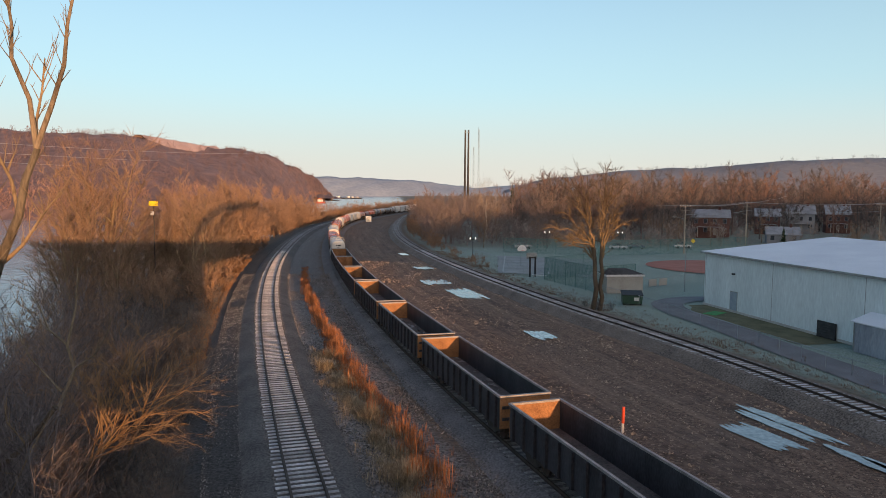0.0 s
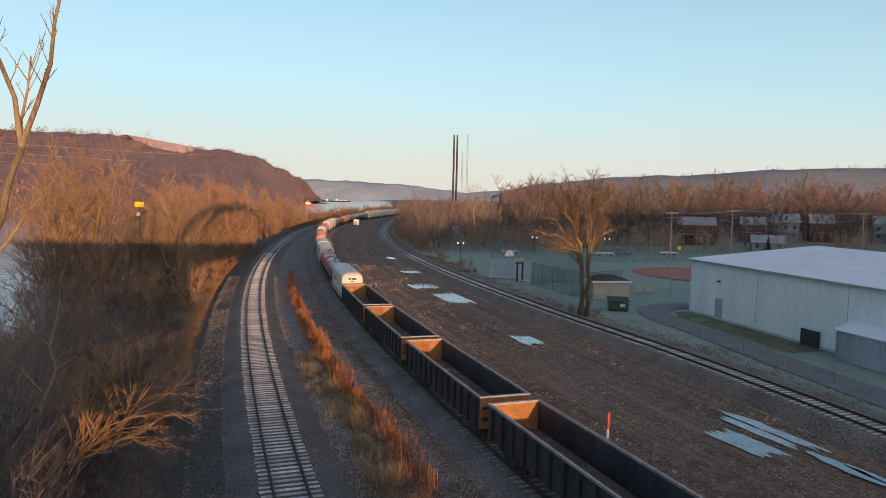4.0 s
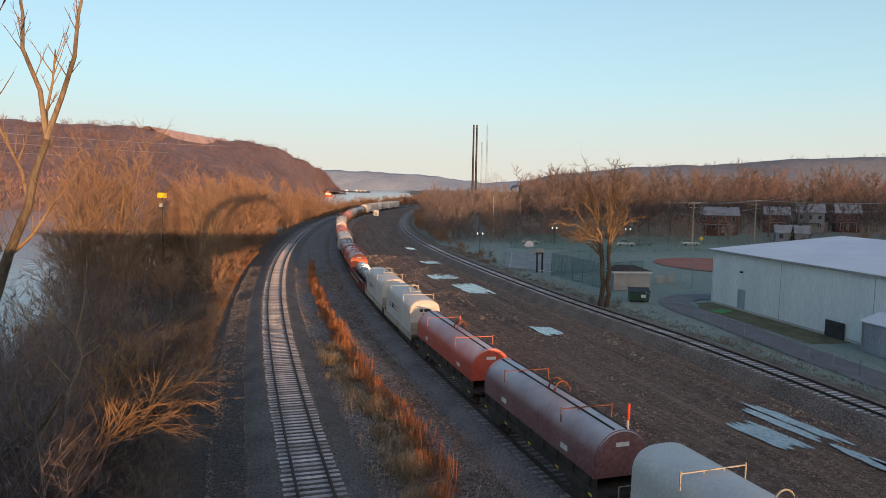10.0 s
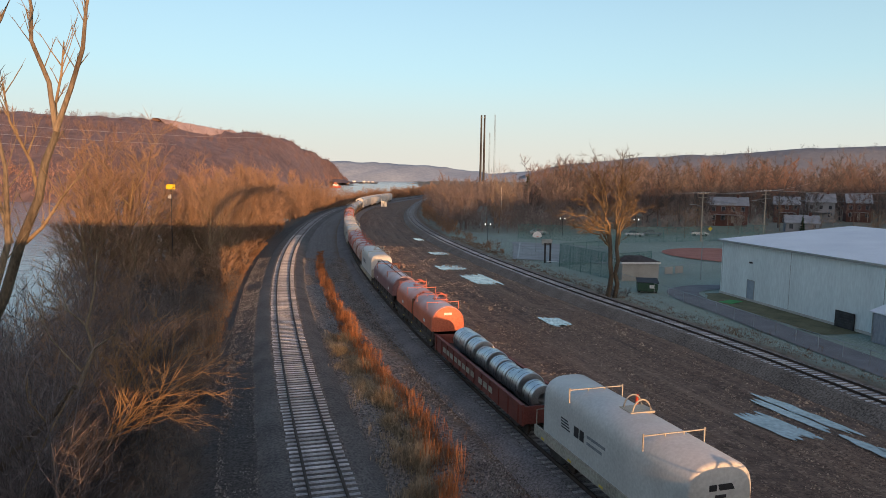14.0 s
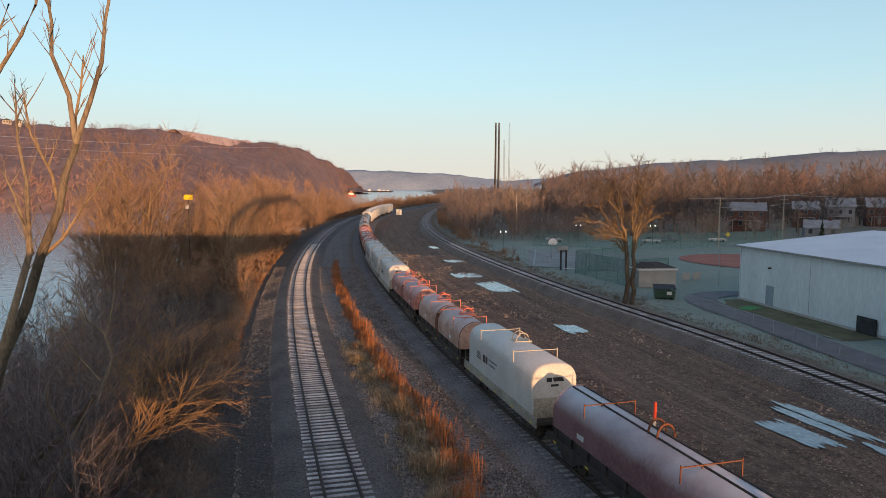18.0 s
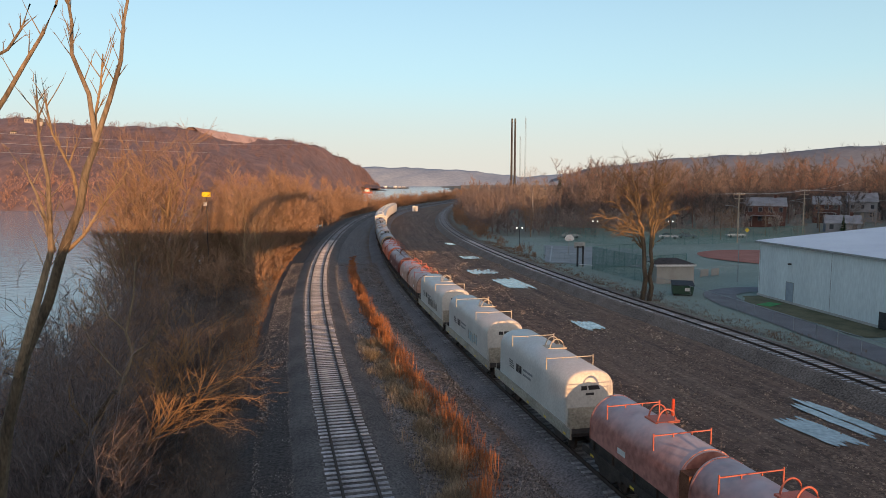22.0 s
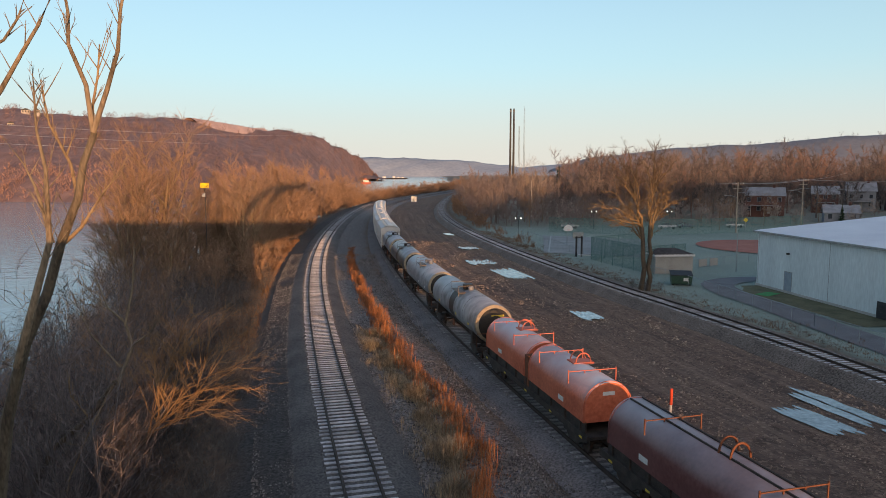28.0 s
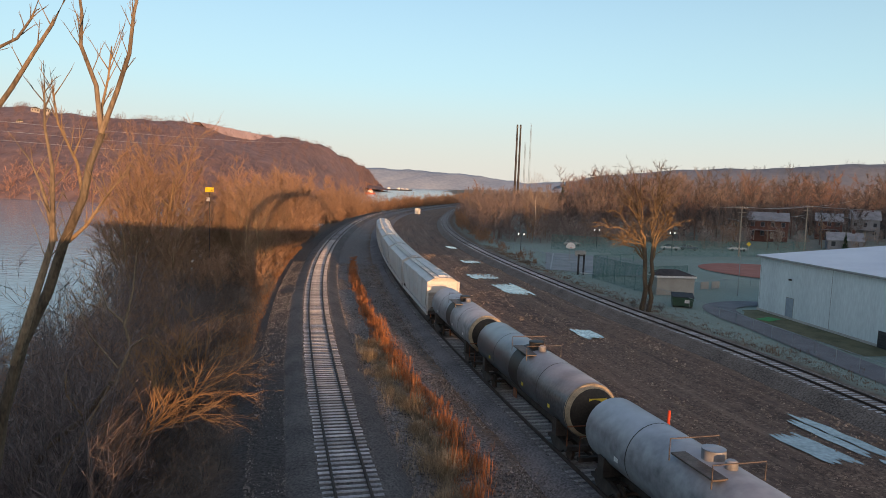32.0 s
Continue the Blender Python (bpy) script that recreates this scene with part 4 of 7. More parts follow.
def house(x, y, turn, w, d, h, roof_h, wall_mat, label, storeys=2, porch=True):
    o = thing("house", label, "house", "houses beyond the sports ground", m=pose(x, y, G0 + HOUSE_LIFT, 0, 0, turn))
    part("wall", Geo().box(-w / 2, w / 2, -d / 2, d / 2, -1.0, h), wall_mat, o)
    for s in (-1, 1):
        part("roof", Geo().add([(-w / 2 - 0.4, s * (d / 2 + 0.4), h - 0.1), (w / 2 + 0.4, s * (d / 2 + 0.4), h - 0.1), (w / 2 + 0.4, 0, h + roof_h), (-w / 2 - 0.4, 0, h + roof_h), (-w / 2 - 0.4, s * (d / 2 + 0.4), h + 0.1), (w / 2 + 0.4, s * (d / 2 + 0.4), h + 0.1), (w / 2 + 0.4, 0, h + roof_h + 0.2), (-w / 2 - 0.4, 0, h + roof_h + 0.2)], [(0, 1, 2, 3), (7, 6, 5, 4), (0, 4, 5, 1), (1, 5, 6, 2), (2, 6, 7, 3), (3, 7, 4, 0)]), M_FROSTROOF, o, "frosted shingle roof")
        part("gable", Geo().add([(s * w / 2, -d / 2, h), (s * w / 2, d / 2, h), (s * w / 2, 0, h + roof_h)], [(0, 1, 2), (2, 1, 0)]), wall_mat, o)
    part("chimney", Geo().box(w * 0.22, w * 0.22 + 0.7, -0.35, 0.35, h, h + roof_h + 1.0), M_BRICK, o)
    n = max(2, int(w / 2.6))
    for f in range(storeys):
        for k in range(n):
            cx = -w / 2 + w * (k + 0.5) / n
            if f == 0 and k == n // 2:
                part("door", Geo().box(cx - 0.5, cx + 0.5, -d / 2 - 0.05, -d / 2, 0.1, 2.2), M_BLOCK, o)
                continue
            wn_ = part("window", Geo().box(cx - 0.6, cx + 0.6, -d / 2 - 0.06, -d / 2, 0.9 + f * 2.8, 2.4 + f * 2.8), M_SIDING, o)
            part("pane", Geo().box(cx - 0.5, cx + 0.5, -d / 2 - 0.08, -d / 2 - 0.06, 1.0 + f * 2.8, 2.3 + f * 2.8), M_PANE, wn_)
    if porch:
        part("porch_roof", Geo().box(-w * 0.35, w * 0.35, -d / 2 - 2.0, -d / 2 + 0.0, 2.55, 2.72), M_FROSTROOF, o)
        for k in (-0.33, 0, 0.33):
            part("porch_post", Geo().box(w * k - 0.08, w * k + 0.08, -d / 2 - 1.95, -d / 2 - 1.8, -0.6, 2.55), M_BLOCK, o)
    return o


HOUSE_LIFT = 1.0
house(87.0, 225.0, -18, 11.5, 8, 5.6, 2.4, M_BRICK, "dark red brick two-storey house with a frosted roof")
house(133.5, 258.0, -22, 9.0, 9, 6.2, 3.0, M_SIDING, "grey two-storey house with a frosted roof")
house(149.5, 262.0, -22, 8.0, 9, 6.0, 3.2, M_BRICK, "brick two-storey house with a frosted roof")
house(117.5, 250.0, -22, 8.0, 8, 5.4, 2.6, M_BRICK, "small brick house with a frosted roof")
house(175.0, 262.0, -26, 9.0, 9, 6.2, 3.0, M_SIDING, "pale grey house with a frosted roof")
HOUSE_LIFT = 0.0
house(99.0, 201.0, -20, 8.5, 7, 2.6, 2.0, M_SIDING, "low grey house with a frosted roof", 1, False)
CARS = [(44.0, 172.0, (0.5, 0.5, 0.52)), (49.0, 174.5, (0.08, 0.1, 0.14)), (62.0, 178.0, (0.55, 0.55, 0.56)), (20.0, 172.0, (0.3, 0.31, 0.33))]
for k, (x, y, c) in enumerate(CARS):
    paint = mat("car_paint", c, tuple(q * 1.1 for q in c), 0.25, 0.2, 1, 8, 0.0)
    car = thing("parked_car", "%s parked car by the sports ground" % ("pale grey" if c[0] > 0.25 else "dark blue"), "car", "parked cars", m=pose(x, y, G0, 0, 0, 70 + 9 * k))
    part("body", Geo().loft([[(sx, yy, z) for sx, z in ((-0.85, 0.35), (0.85, 0.35), (0.88, 0.7), (0.8, h), (-0.8, h), (-0.88, 0.7))] for yy, h in ((-2.2, 0.8), (-1.2, 0.95), (0.6, 0.98), (1.6, 0.95), (2.2, 0.85))]), paint, car)
    part("cabin", Geo().loft([[(sx, yy, z) for sx, z in ((-0.8, 0.9), (0.8, 0.9), (0.6, h), (-0.6, h))] for yy, h in ((-0.95, 0.95), (-0.3, 1.45), (1.1, 1.45), (1.8, 0.97))]), M_PANE, car, "dark glazed cabin")
    for sx in (-0.78, 0.78):
        for sy in (-1.4, 1.4):
            part("wheel", Geo().tube([(sx - 0.1, sy, 0.32), (sx + 0.1, sy, 0.32)], 0.32, 14), M_BLACK, car)

# ---- far things: stacks, masts, barge, overhead line ----
for x in (21.5, 24.7):
    s_ = thing("chimney_stack", "tall slim dark industrial chimney stack", "chimney", "pair of far stacks", m=pose(x, 700, -2))
    part("shaft", Geo().tube([(0, 0, 0), (0, 0, 79)], [1.2, 0.8], 12), M_DARK, s_)
    part("collar", Geo().tube([(0, 0, 76), (0, 0, 77)], 1.0, 12), M_STEEL, s_)
for x, h in ((35.3, 80), (30.2, 62)):
    t_ = thing("lattice_mast", "thin pale lattice radio mast", "mast", "far radio masts", m=pose(x, 705, -2))
    for a in range(3):
        c, s_ = math.cos(a * 2.094), math.sin(a * 2.094)
        part("leg", Geo().tube([(0.9 * c, 0.9 * s_, 0), (0.5 * c, 0.5 * s_, h)], 0.13, 4), M_GALV, t_)
    for z in range(2, h, 4):
        part("brace", Geo().tube([(0.8, 0, z), (-0.4, 0.7, z + 2), (-0.4, -0.7, z + 4)], 0.08, 3), M_GALV, t_)
barge = thing("barge", "long dark river barge with pale deck houses", "barge", m=pose(-318, 2340, RIVER_Z, 0, 0, 40))
part("hull", Geo().loft([[(-45, -6, -1), (45, -6, -1), (45, 6, -1), (-45, 6, -1)], [(-48, -7, 4), (48, -7, 4), (48, 7, 4), (-48, 7, 4)]]), M_DARK, barge)
for x in (-44, -5, 12, 30):
    part("deck_house", Geo().box(x - 4, x + 4, -4, 4, 4, 9 if x < 0 else 7), M_WHITE, barge)
tow = thing("tow_boat", "red and white tow boat moored on the river", "boat", m=pose(-232, 1297, RIVER_Z, 0, 0, 20))
part("hull", Geo().loft([[(-9, -3, -1), (9, -3, -1), (9, 3, -1), (-9, 3, -1)], [(-10, -4, 3), (10, -4, 3), (10, 4, 3), (-10, 4, 3)]]), M_RED, tow)
part("cabin", Geo().box(-5, 5, -3, 3, 3, 7), M_WHITE, tow)
part("wheelhouse", Geo().box(-2.5, 2.5, -2, 2, 7, 10), M_ORANGE, tow)
for (a, b) in (((-300, 255, 38.5), (-362, 1400, 92.0)), ((-300, 255, 34.4), (-362, 1400, 75.0)), ((-300, 255, 30.2), (-362, 1400, 60.0))):
    wire(a, b, 6.0, 0.09, "power line crossing the river", material=M_WHITE)
for x, y in ((-300, 255),):
    pt = thing("power_tower", "grey steel power line pole", "pylon", m=pose(x, y, -2))
    part("pole", Geo().tube([(0, 0, -6), (0, 0, 41 if x < -200 else 29)], [0.5, 0.25], 8), M_STEEL, pt)
    part("arm", Geo().box(-0.2, 0.2, -3, 3, 40 if x < -200 else 27.6, 40.3 if x < -200 else 27.9), M_STEEL, pt)
yb = thing("yellow_daymark", "bright yellow signal board on a pole among the trees", "sign", m=pose(-42, 100, ground_z(-42, 100)))
part("pole", Geo().tube([(0, 0, 0), (0, 0, 11.4 - ground_z(-42, 100))], 0.07, 6), M_DARK, yb)
M_BRIGHT = mat("bright_yellow_enamel", (0.85, 0.60, 0.02), (0.95, 0.75, 0.05), 0.3, 0, 1, 8, 0.0)
part("board", Geo().box(-0.66, 0.66, -0.14, -0.08, -0.36, 0.36), M_BRIGHT, yb).location = (0, 0, 11.2 - ground_z(-42, 100))
part("plate", Geo().box(-0.25, 0.25, -0.14, -0.08, -0.3, 0.3), M_WHITE, yb).location = (-0.2, 0, 9.8 - ground_z(-42, 100))


# ---- hills ----
M_HILL = mat("bare_wooded_slope", (0.11, 0.075, 0.078), (0.29, 0.20, 0.19), 0.95, 0, 0.010, 0.12, 1.0, 4.0, stretch=(0.8, 0.45, 0.5), contrast=0.5)
# both ridge materials carry the haze of distance in their base colours
M_FARHILL_HAZE = mat("far_ridge_haze_tint", (0.22, 0.28, 0.36), (0.33, 0.39, 0.47), 1.0, 0, 0.006, 0.05, 0.4, 4.0)
M_RIDGE_HAZE = mat("wooded_ridge_haze_tint", (0.14, 0.165, 0.205), (0.21, 0.23, 0.265), 1.0, 0, 0.006, 0.08, 0.4, 4.0)
M_HILLTREE = mat("bare_hill_trees", (0.11, 0.075, 0.075), (0.29, 0.195, 0.185), 0.95, 0, 0.02, 0.1, 0, island=0.3)


def hillside(name, base, crest, back, label, material, bumps, steps=12, along=90):
    """A slope from a base line up to a crest and down behind it."""
    B, C = np.array(base, float), np.array(crest, float)

    def sample(P, u):
        k = np.linspace(0, 1, len(P))
        return np.array([np.interp(u, k, P[:, i]) for i in range(3)])
    rows = []
    for j in range(steps + 5):
        row = []
        for i in range(along + 1):
            u = i / along
            b, c = sample(B, u), sample(C, u)
            if j <= steps:
                t = j / steps
                p = b + (c - b) * t
                p[2] = b[2] + (c[2] - b[2]) * (t ** 0.8)
            else:
                t = (j - steps) / 4
                p = c + (c - b) / max(np.linalg.norm((c - b)[:2]), 1) * back * t
                p[2] = c[2] - c[2] * 0.5 * t
            a = min(1, j / 2)
            p[2] += a * bumps * noise.noise((p[0] * 0.012, p[1] * 0.012, 2)) + a * bumps * 0.35 * noise.noise((p[0] * 0.05, p[1] * 0.05, 9))
            row.append(tuple(p))
        rows.append(row)
    geo = Geo().loft([r for r in rows], caps=False, closed=False)
    geo.f = [q[::-1] for q in geo.f]
    return rows, tagged(part(name, geo, material, None, "", 180), label, "hill", kind="structure")


rows, _ = hillside("hill_west", [(-520, 430, -8), (-337, 456, -8), (-250, 446, -8), (-232, 600, -8), (-241, 926, -8), (-319, 1728, -8), (-335, 2080, -8)],
                   [(-700, 700, 82), (-600, 786, 89), (-562, 814, 92), (-513, 846, 86), (-480, 882, 85), (-447, 921, 89), (-419, 1006, 87), (-398, 1139, 84), (-378, 1272, 91), (-368, 1350, 94), (-356, 1471, 85), (-344, 1631, 69), (-337, 1846, 50), (-330, 2060, -4)], 300, "long wooded hillside with bare brown trees across the river", M_HILL, 7)
HILL_ROWS = rows
# a bare pink-brown scar along the crest, and pale houses on the hilltop
M_SCAR = mat("bare_pink_scar", (0.45, 0.30, 0.26), (0.70, 0.50, 0.43), 0.95, 0, 0.05, 0.5, 0.5, 0.5)
scar = Geo()
rng = random.Random(41)
rings = []
for k in range(25):
    u = k / 24
    y = 968 + 205 * u
    c = Vector((np.interp(y, [921, 1006, 1139, 1272], [-447, -419, -398, -378]) + 2.0, y, np.interp(y, [921, 1006, 1139, 1272], [92.0, 91.0, 88.0, 93.0])))
    h = (5.5 + rng.uniform(-1.5, 1.5)) * min(1, 5 * u + 0.1, 3 * (1 - u) + 0.1)
    rings.append([c + Vector((22, 0, -h - 11)), c + Vector((7, 0, -h * 0.4)), c + Vector((0, 0, rng.uniform(-0.6, 0.6))), c + Vector((-10, 0, -6))])
scar.loft([q[::-1] for q in rings], caps=False, closed=False)
tagged(part("bare_scar", scar, M_SCAR), "bare pinkish rock scar along the hill crest", "hillside", kind="structure")
for x, y, z, w in ((-531, 770, 80, 9), (-514, 765, 79, 6), (-500, 700, 60, 6), (-470, 800, 78, 6)):
    hh = thing("hilltop_house", "pale house among the bare hilltop trees", "house", "houses on the far hill", m=pose(x, y, z, 0, 0, 35))
    part("wall", Geo().box(-w / 2, w / 2, -4, 4, -6, 4.5), M_BLOCK, hh)
    part("roof", Geo().prism([(-w / 2 - 0.5, 4.5), (w / 2 + 0.5, 4.5), (0, 6.8)], -4.5, 4.5), M_DARK, hh)
    for k in (-0.3, 0, 0.3):
        part("window", Geo().box(w * k - 0.6, w * k + 0.6, -4.05, -4.0, 2, 4), M_BLACK, hh)
# unseen rise, added to block low sun; the crest sets where shade ends
rows, _ = hillside("shade_hill", [(-400, -190, -1), (100, -190, -1), (200, -190, -1), (500, -190, -1)],
                   [(-400, -250, 20), (100, -250, 20), (108, -250, 19), (118, -250, 19), (127, -250, 20.5), (135, -250, 24), (149, -250, 30), (178, -250, 36), (192, -250, 37), (285, -250, 44), (500, -250, 46)], 60, "unseen rise added behind the bridge to shade the ground", M_HILL, 0.8, 6, 90)
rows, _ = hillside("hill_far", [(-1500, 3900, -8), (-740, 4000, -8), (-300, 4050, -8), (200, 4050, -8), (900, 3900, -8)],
                   [(-1500, 4200, 120), (-740, 4300, 112), (-410, 4350, 104), (-120, 4350, 90), (20, 4350, 72), (220, 4350, 50), (480, 4300, 74), (900, 4200, 100)], 300, "low ridge far beyond the river with blue-grey haze in its colour", M_FARHILL_HAZE, 8, 5, 60)
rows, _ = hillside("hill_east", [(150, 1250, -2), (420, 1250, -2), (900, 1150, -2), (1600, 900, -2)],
                   [(150, 1520, 22), (225, 1510, 48), (400, 1500, 66), (560, 1480, 74), (720, 1450, 88), (950, 1380, 96), (1600, 1100, 110)], 300, "long wooded ridge behind the town with grey haze in its colour", M_RIDGE_HAZE, 6, 7, 60)
RIDGE_ROWS = rows

# ---- bare trees ----
M_LIMB = mat("pale_limb", (0.085, 0.068, 0.048), (0.31, 0.245, 0.168), 0.85, 0, 1.2, 14, 0.5, 0.02, stretch=(1, 1, 0.3))


def sliver(o, a, b, w, rng):
    """A twig: a narrow kite between two points."""
    d = b - a
    s = d.cross(Vector((rng.uniform(-1, 1), rng.uniform(-1, 1), rng.uniform(-1, 1)))).normalized() * w
    o.add([a - s, a + s, b], [(0, 1, 2)])


def grow(rng, limb, twig, p, d, length, r, depth, tw, up, kids, bend):
    """A limb that forks into finer ones, down to twigs."""
    n = 2 if tw > 0.05 else (4 if depth > 1 else 3)
    pts, rad = [p.copy()], [r]
    for k in range(n):
        d = (d + Vector((rng.uniform(-bend, bend), rng.uniform(-bend, bend), rng.uniform(-bend, bend) + up))).normalized()
        pts.append(pts[-1] + d * length / n)
        rad.append(r * (1 - 0.62 * (k + 1) / n))
    if depth >= 1 and tw > 0.05:
        for a, b in zip(pts, pts[1:]):
            sliver(limb, a, b, max(r, tw), rng)
    elif depth >= 1:
        limb.tube(pts, rad, 6 if depth >= 3 else (4 if depth == 2 else 3), False)
    else:
        for a, b in zip(pts, pts[1:]):
            sliver(twig, a, b, tw, rng)
    if depth == 0:
        for k in range(6):
            i = rng.randint(1, n)
            a = pts[i - 1].lerp(pts[i], rng.random())
            e = (d + Vector((rng.uniform(-1, 1), rng.uniform(-1, 1), rng.uniform(-0.5, 0.9)))).normalized()
            sliver(twig, a, a + e * length * rng.uniform(0.35, 0.85), tw * 0.75, rng)
        return
    for k in range(kids[depth]):
        t = 0.25 + 0.75 * (k + rng.random()) / kids[depth]
        i = min(int(t * n), n - 1)
        a = pts[i].lerp(pts[i + 1], t * n - i)
        an = rng.uniform(0, 6.283)
        s = d.cross(Vector((math.cos(an), math.sin(an), 0.3))).normalized()
        e = (d * rng.uniform(0.45, 0.9) + s * rng.uniform(0.5, 1.0)).normalized()
        grow(rng, limb, twig, a, e, length * rng.uniform(0.5, 0.75), max(r * (1 - 0.6 * t) * 0.6, 0.006), depth - 1, tw, up, kids, bend)


def tree_meshes(seed, height, r, kids=(0, 5, 4, 5), tw=0.02, up=0.12, bend=0.16, lean=0.05, stems=1, first=0.3, depth=3, bark=None, twigs=None, whole=False):
    rng = random.Random(seed)
    trunk, limb, twig = Geo(), Geo(), Geo()
    for s_ in range(stems):
        an = rng.uniform(0, 6.28)
        d = Vector((math.cos(an) * (lean + 0.25 * (stems > 1)), math.sin(an) * (lean + 0.25 * (stems > 1)), 1)).normalized()
        p = Vector((0.15 * (stems - 1) * math.cos(an), 0.15 * (stems - 1) * math.sin(an), -0.3))
        n = 3 if tw > 0.05 else 6
        pts, rad = [p], [r * 1.15]
        h = height * (1 if s_ == 0 else rng.uniform(0.7, 0.95)) * 0.72
        for k in range(n):
            d = (d + Vector((rng.uniform(-bend, bend) * 0.5, rng.uniform(-bend, bend) * 0.5, 0.1))).normalized()
            pts.append(pts[-1] + d * h / n)
            rad.append(r * (1 - 0.75 * (k + 1) / n))
        trunk.tube(pts, rad, 4 if tw > 0.05 or depth < 3 else 7, depth > 2)
        m = kids[depth]
        for k in range(m):
            t = first + (1 - first) * (k + rng.random() * 0.8) / m
            i = min(int(t * n), n - 1)
            a = pts[i].lerp(pts[i + 1], t * n - i)
            an = rng.uniform(0, 6.283)
            e = (Vector((math.cos(an), math.sin(an), rng.uniform(0.35, 1.1))) + d * 0.3).normalized()
            grow(rng, limb, twig, a, e, height * rng.uniform(0.26, 0.42) * (1.15 - 0.45 * t), r * (1 - 0.7 * t) * 0.55, depth - 1, tw, up, kids, bend)
        grow(rng, limb, twig, pts[-1], d, height * 0.3, rad[-1], depth - 1, tw, up, kids, bend)
    if whole:
        return [("stems", joined([trunk, limb, twig]).mesh("stems", twigs or M_TWIG, 180))]
    return [("trunk", trunk.mesh("trunk", bark or M_BARK)), ("crown", joined([limb, twig]).mesh("crown", twigs or M_TWIG, 180))]


def bare_tree(seed, h, r, limbs=7, branches=7, twigs=13, tw=0.045, spread=0.33, low=0.28, twig_len=0.085, lean=0.04, sides=0, bark=None, twig_mat=None):
    """A bare tree with a rounded crown: limbs that sweep out to an egg-shaped bound, branches and fine twigs on them.
    With sides it comes as trunk, limbs and twigs; without, as one light mesh for far woods."""
    rg = random.Random(seed)
    wood, fine = Geo(), Geo()
    top = Vector((rg.uniform(-lean, lean) * h, rg.uniform(-lean, lean) * h, h * 0.72))
    spine = [Vector((0, 0, -0.3)), Vector((top.x * 0.2, top.y * 0.3, h * 0.24)), Vector((top.x * 0.6, top.y * 0.5, h * 0.48)), top]
    trunk = Geo().tube(spine, [r * 1.15, r * 0.85, r * 0.5, r * 0.18], max(sides, 3), False)
    zc = h * (low + 1) / 2
    for i in range(limbs):
        az = 2.4 * i + rg.uniform(-0.5, 0.5)
        z = h * (low + 0.06 + (0.94 - low) * (i + rg.random()) / limbs)
        reach = spread * h * math.sqrt(max(0.06, 1 - ((z - zc) / (h * 1.04 - zc)) ** 2)) * rg.uniform(0.75, 1.1)
        tip = Vector((top.x * z / h + math.cos(az) * reach, top.y * z / h + math.sin(az) * reach, z))
        q = (z / h - 0.30) * rg.uniform(0.75, 1.0)
        u = min(max(q / 0.72 * 3, 0.55), 2.8)
        k = int(u)
        a = spine[k].lerp(spine[k + 1], u - k)
        out = Vector((math.cos(az), math.sin(az), 0))
        wig = Vector((rg.uniform(-1, 1), rg.uniform(-1, 1), rg.uniform(-1, 1))) * h * 0.025
        pts = [a, a.lerp(tip, 0.35) + out * reach * 0.10 - Vector((0, 0, 0.02 * h)), a.lerp(tip, 0.7) + wig, tip]
        r0 = r * (0.62 - 0.4 * z / h)
        if sides:
            wood.tube(pts, [r0, r0 * 0.75, r0 * 0.45, r0 * 0.15], max(sides - 2, 3), False)
        else:
            for p0, p1 in zip(pts, pts[1:]):
                sliver(wood, p0, p1, max(r0 * 0.5, tw), rg)
        for b in range(branches):
            t = 0.7 + 2.3 * (b + rg.random()) / branches
            k = min(int(t), 2)
            p = pts[k].lerp(pts[k + 1], t - k)
            d = (pts[k + 1] - pts[k]).normalized()
            e = (d * 0.7 + Vector((rg.uniform(-1, 1), rg.uniform(-1, 1), rg.uniform(-0.45, 0.9)))).normalized()
            L = h * rg.uniform(0.08, 0.17)
            m, n_ = p + e * L * 0.55, p + e * L + Vector((0, 0, L * rg.uniform(0.0, 0.3)))
            if sides:
                wood.tube([p, m, n_], [r0 * 0.32, r0 * 0.2, r0 * 0.06], 3, False)
            else:
                sliver(wood, p, n_, tw, rg)
            for _ in range(twigs):
                w = rg.random()
                p2 = p.lerp(m, w * 2) if w < 0.5 else m.lerp(n_, w * 2 - 1)
                f = (e * 0.8 + Vector((rg.uniform(-1, 1), rg.uniform(-1, 1), rg.uniform(-0.4, 1.0)))).normalized()
                sliver(fine, p2, p2 + f * h * twig_len * rg.uniform(0.5, 1.3), tw, rg)
    if not sides:
        return [("stems", joined([trunk, wood, fine]).mesh("stems", twig_mat or M_TWIG, 180))]
    return [("trunk", trunk.mesh("trunk", bark or M_BARK)), ("crown_wood", wood.mesh("crown_wood", bark or M_BARK, 60)), ("crown", fine.mesh("crown", twig_mat or M_TWIG, 180))]


def joined(geos):
    o = Geo()
    for q in geos:
        o.add(q.v, q.f)
    return o


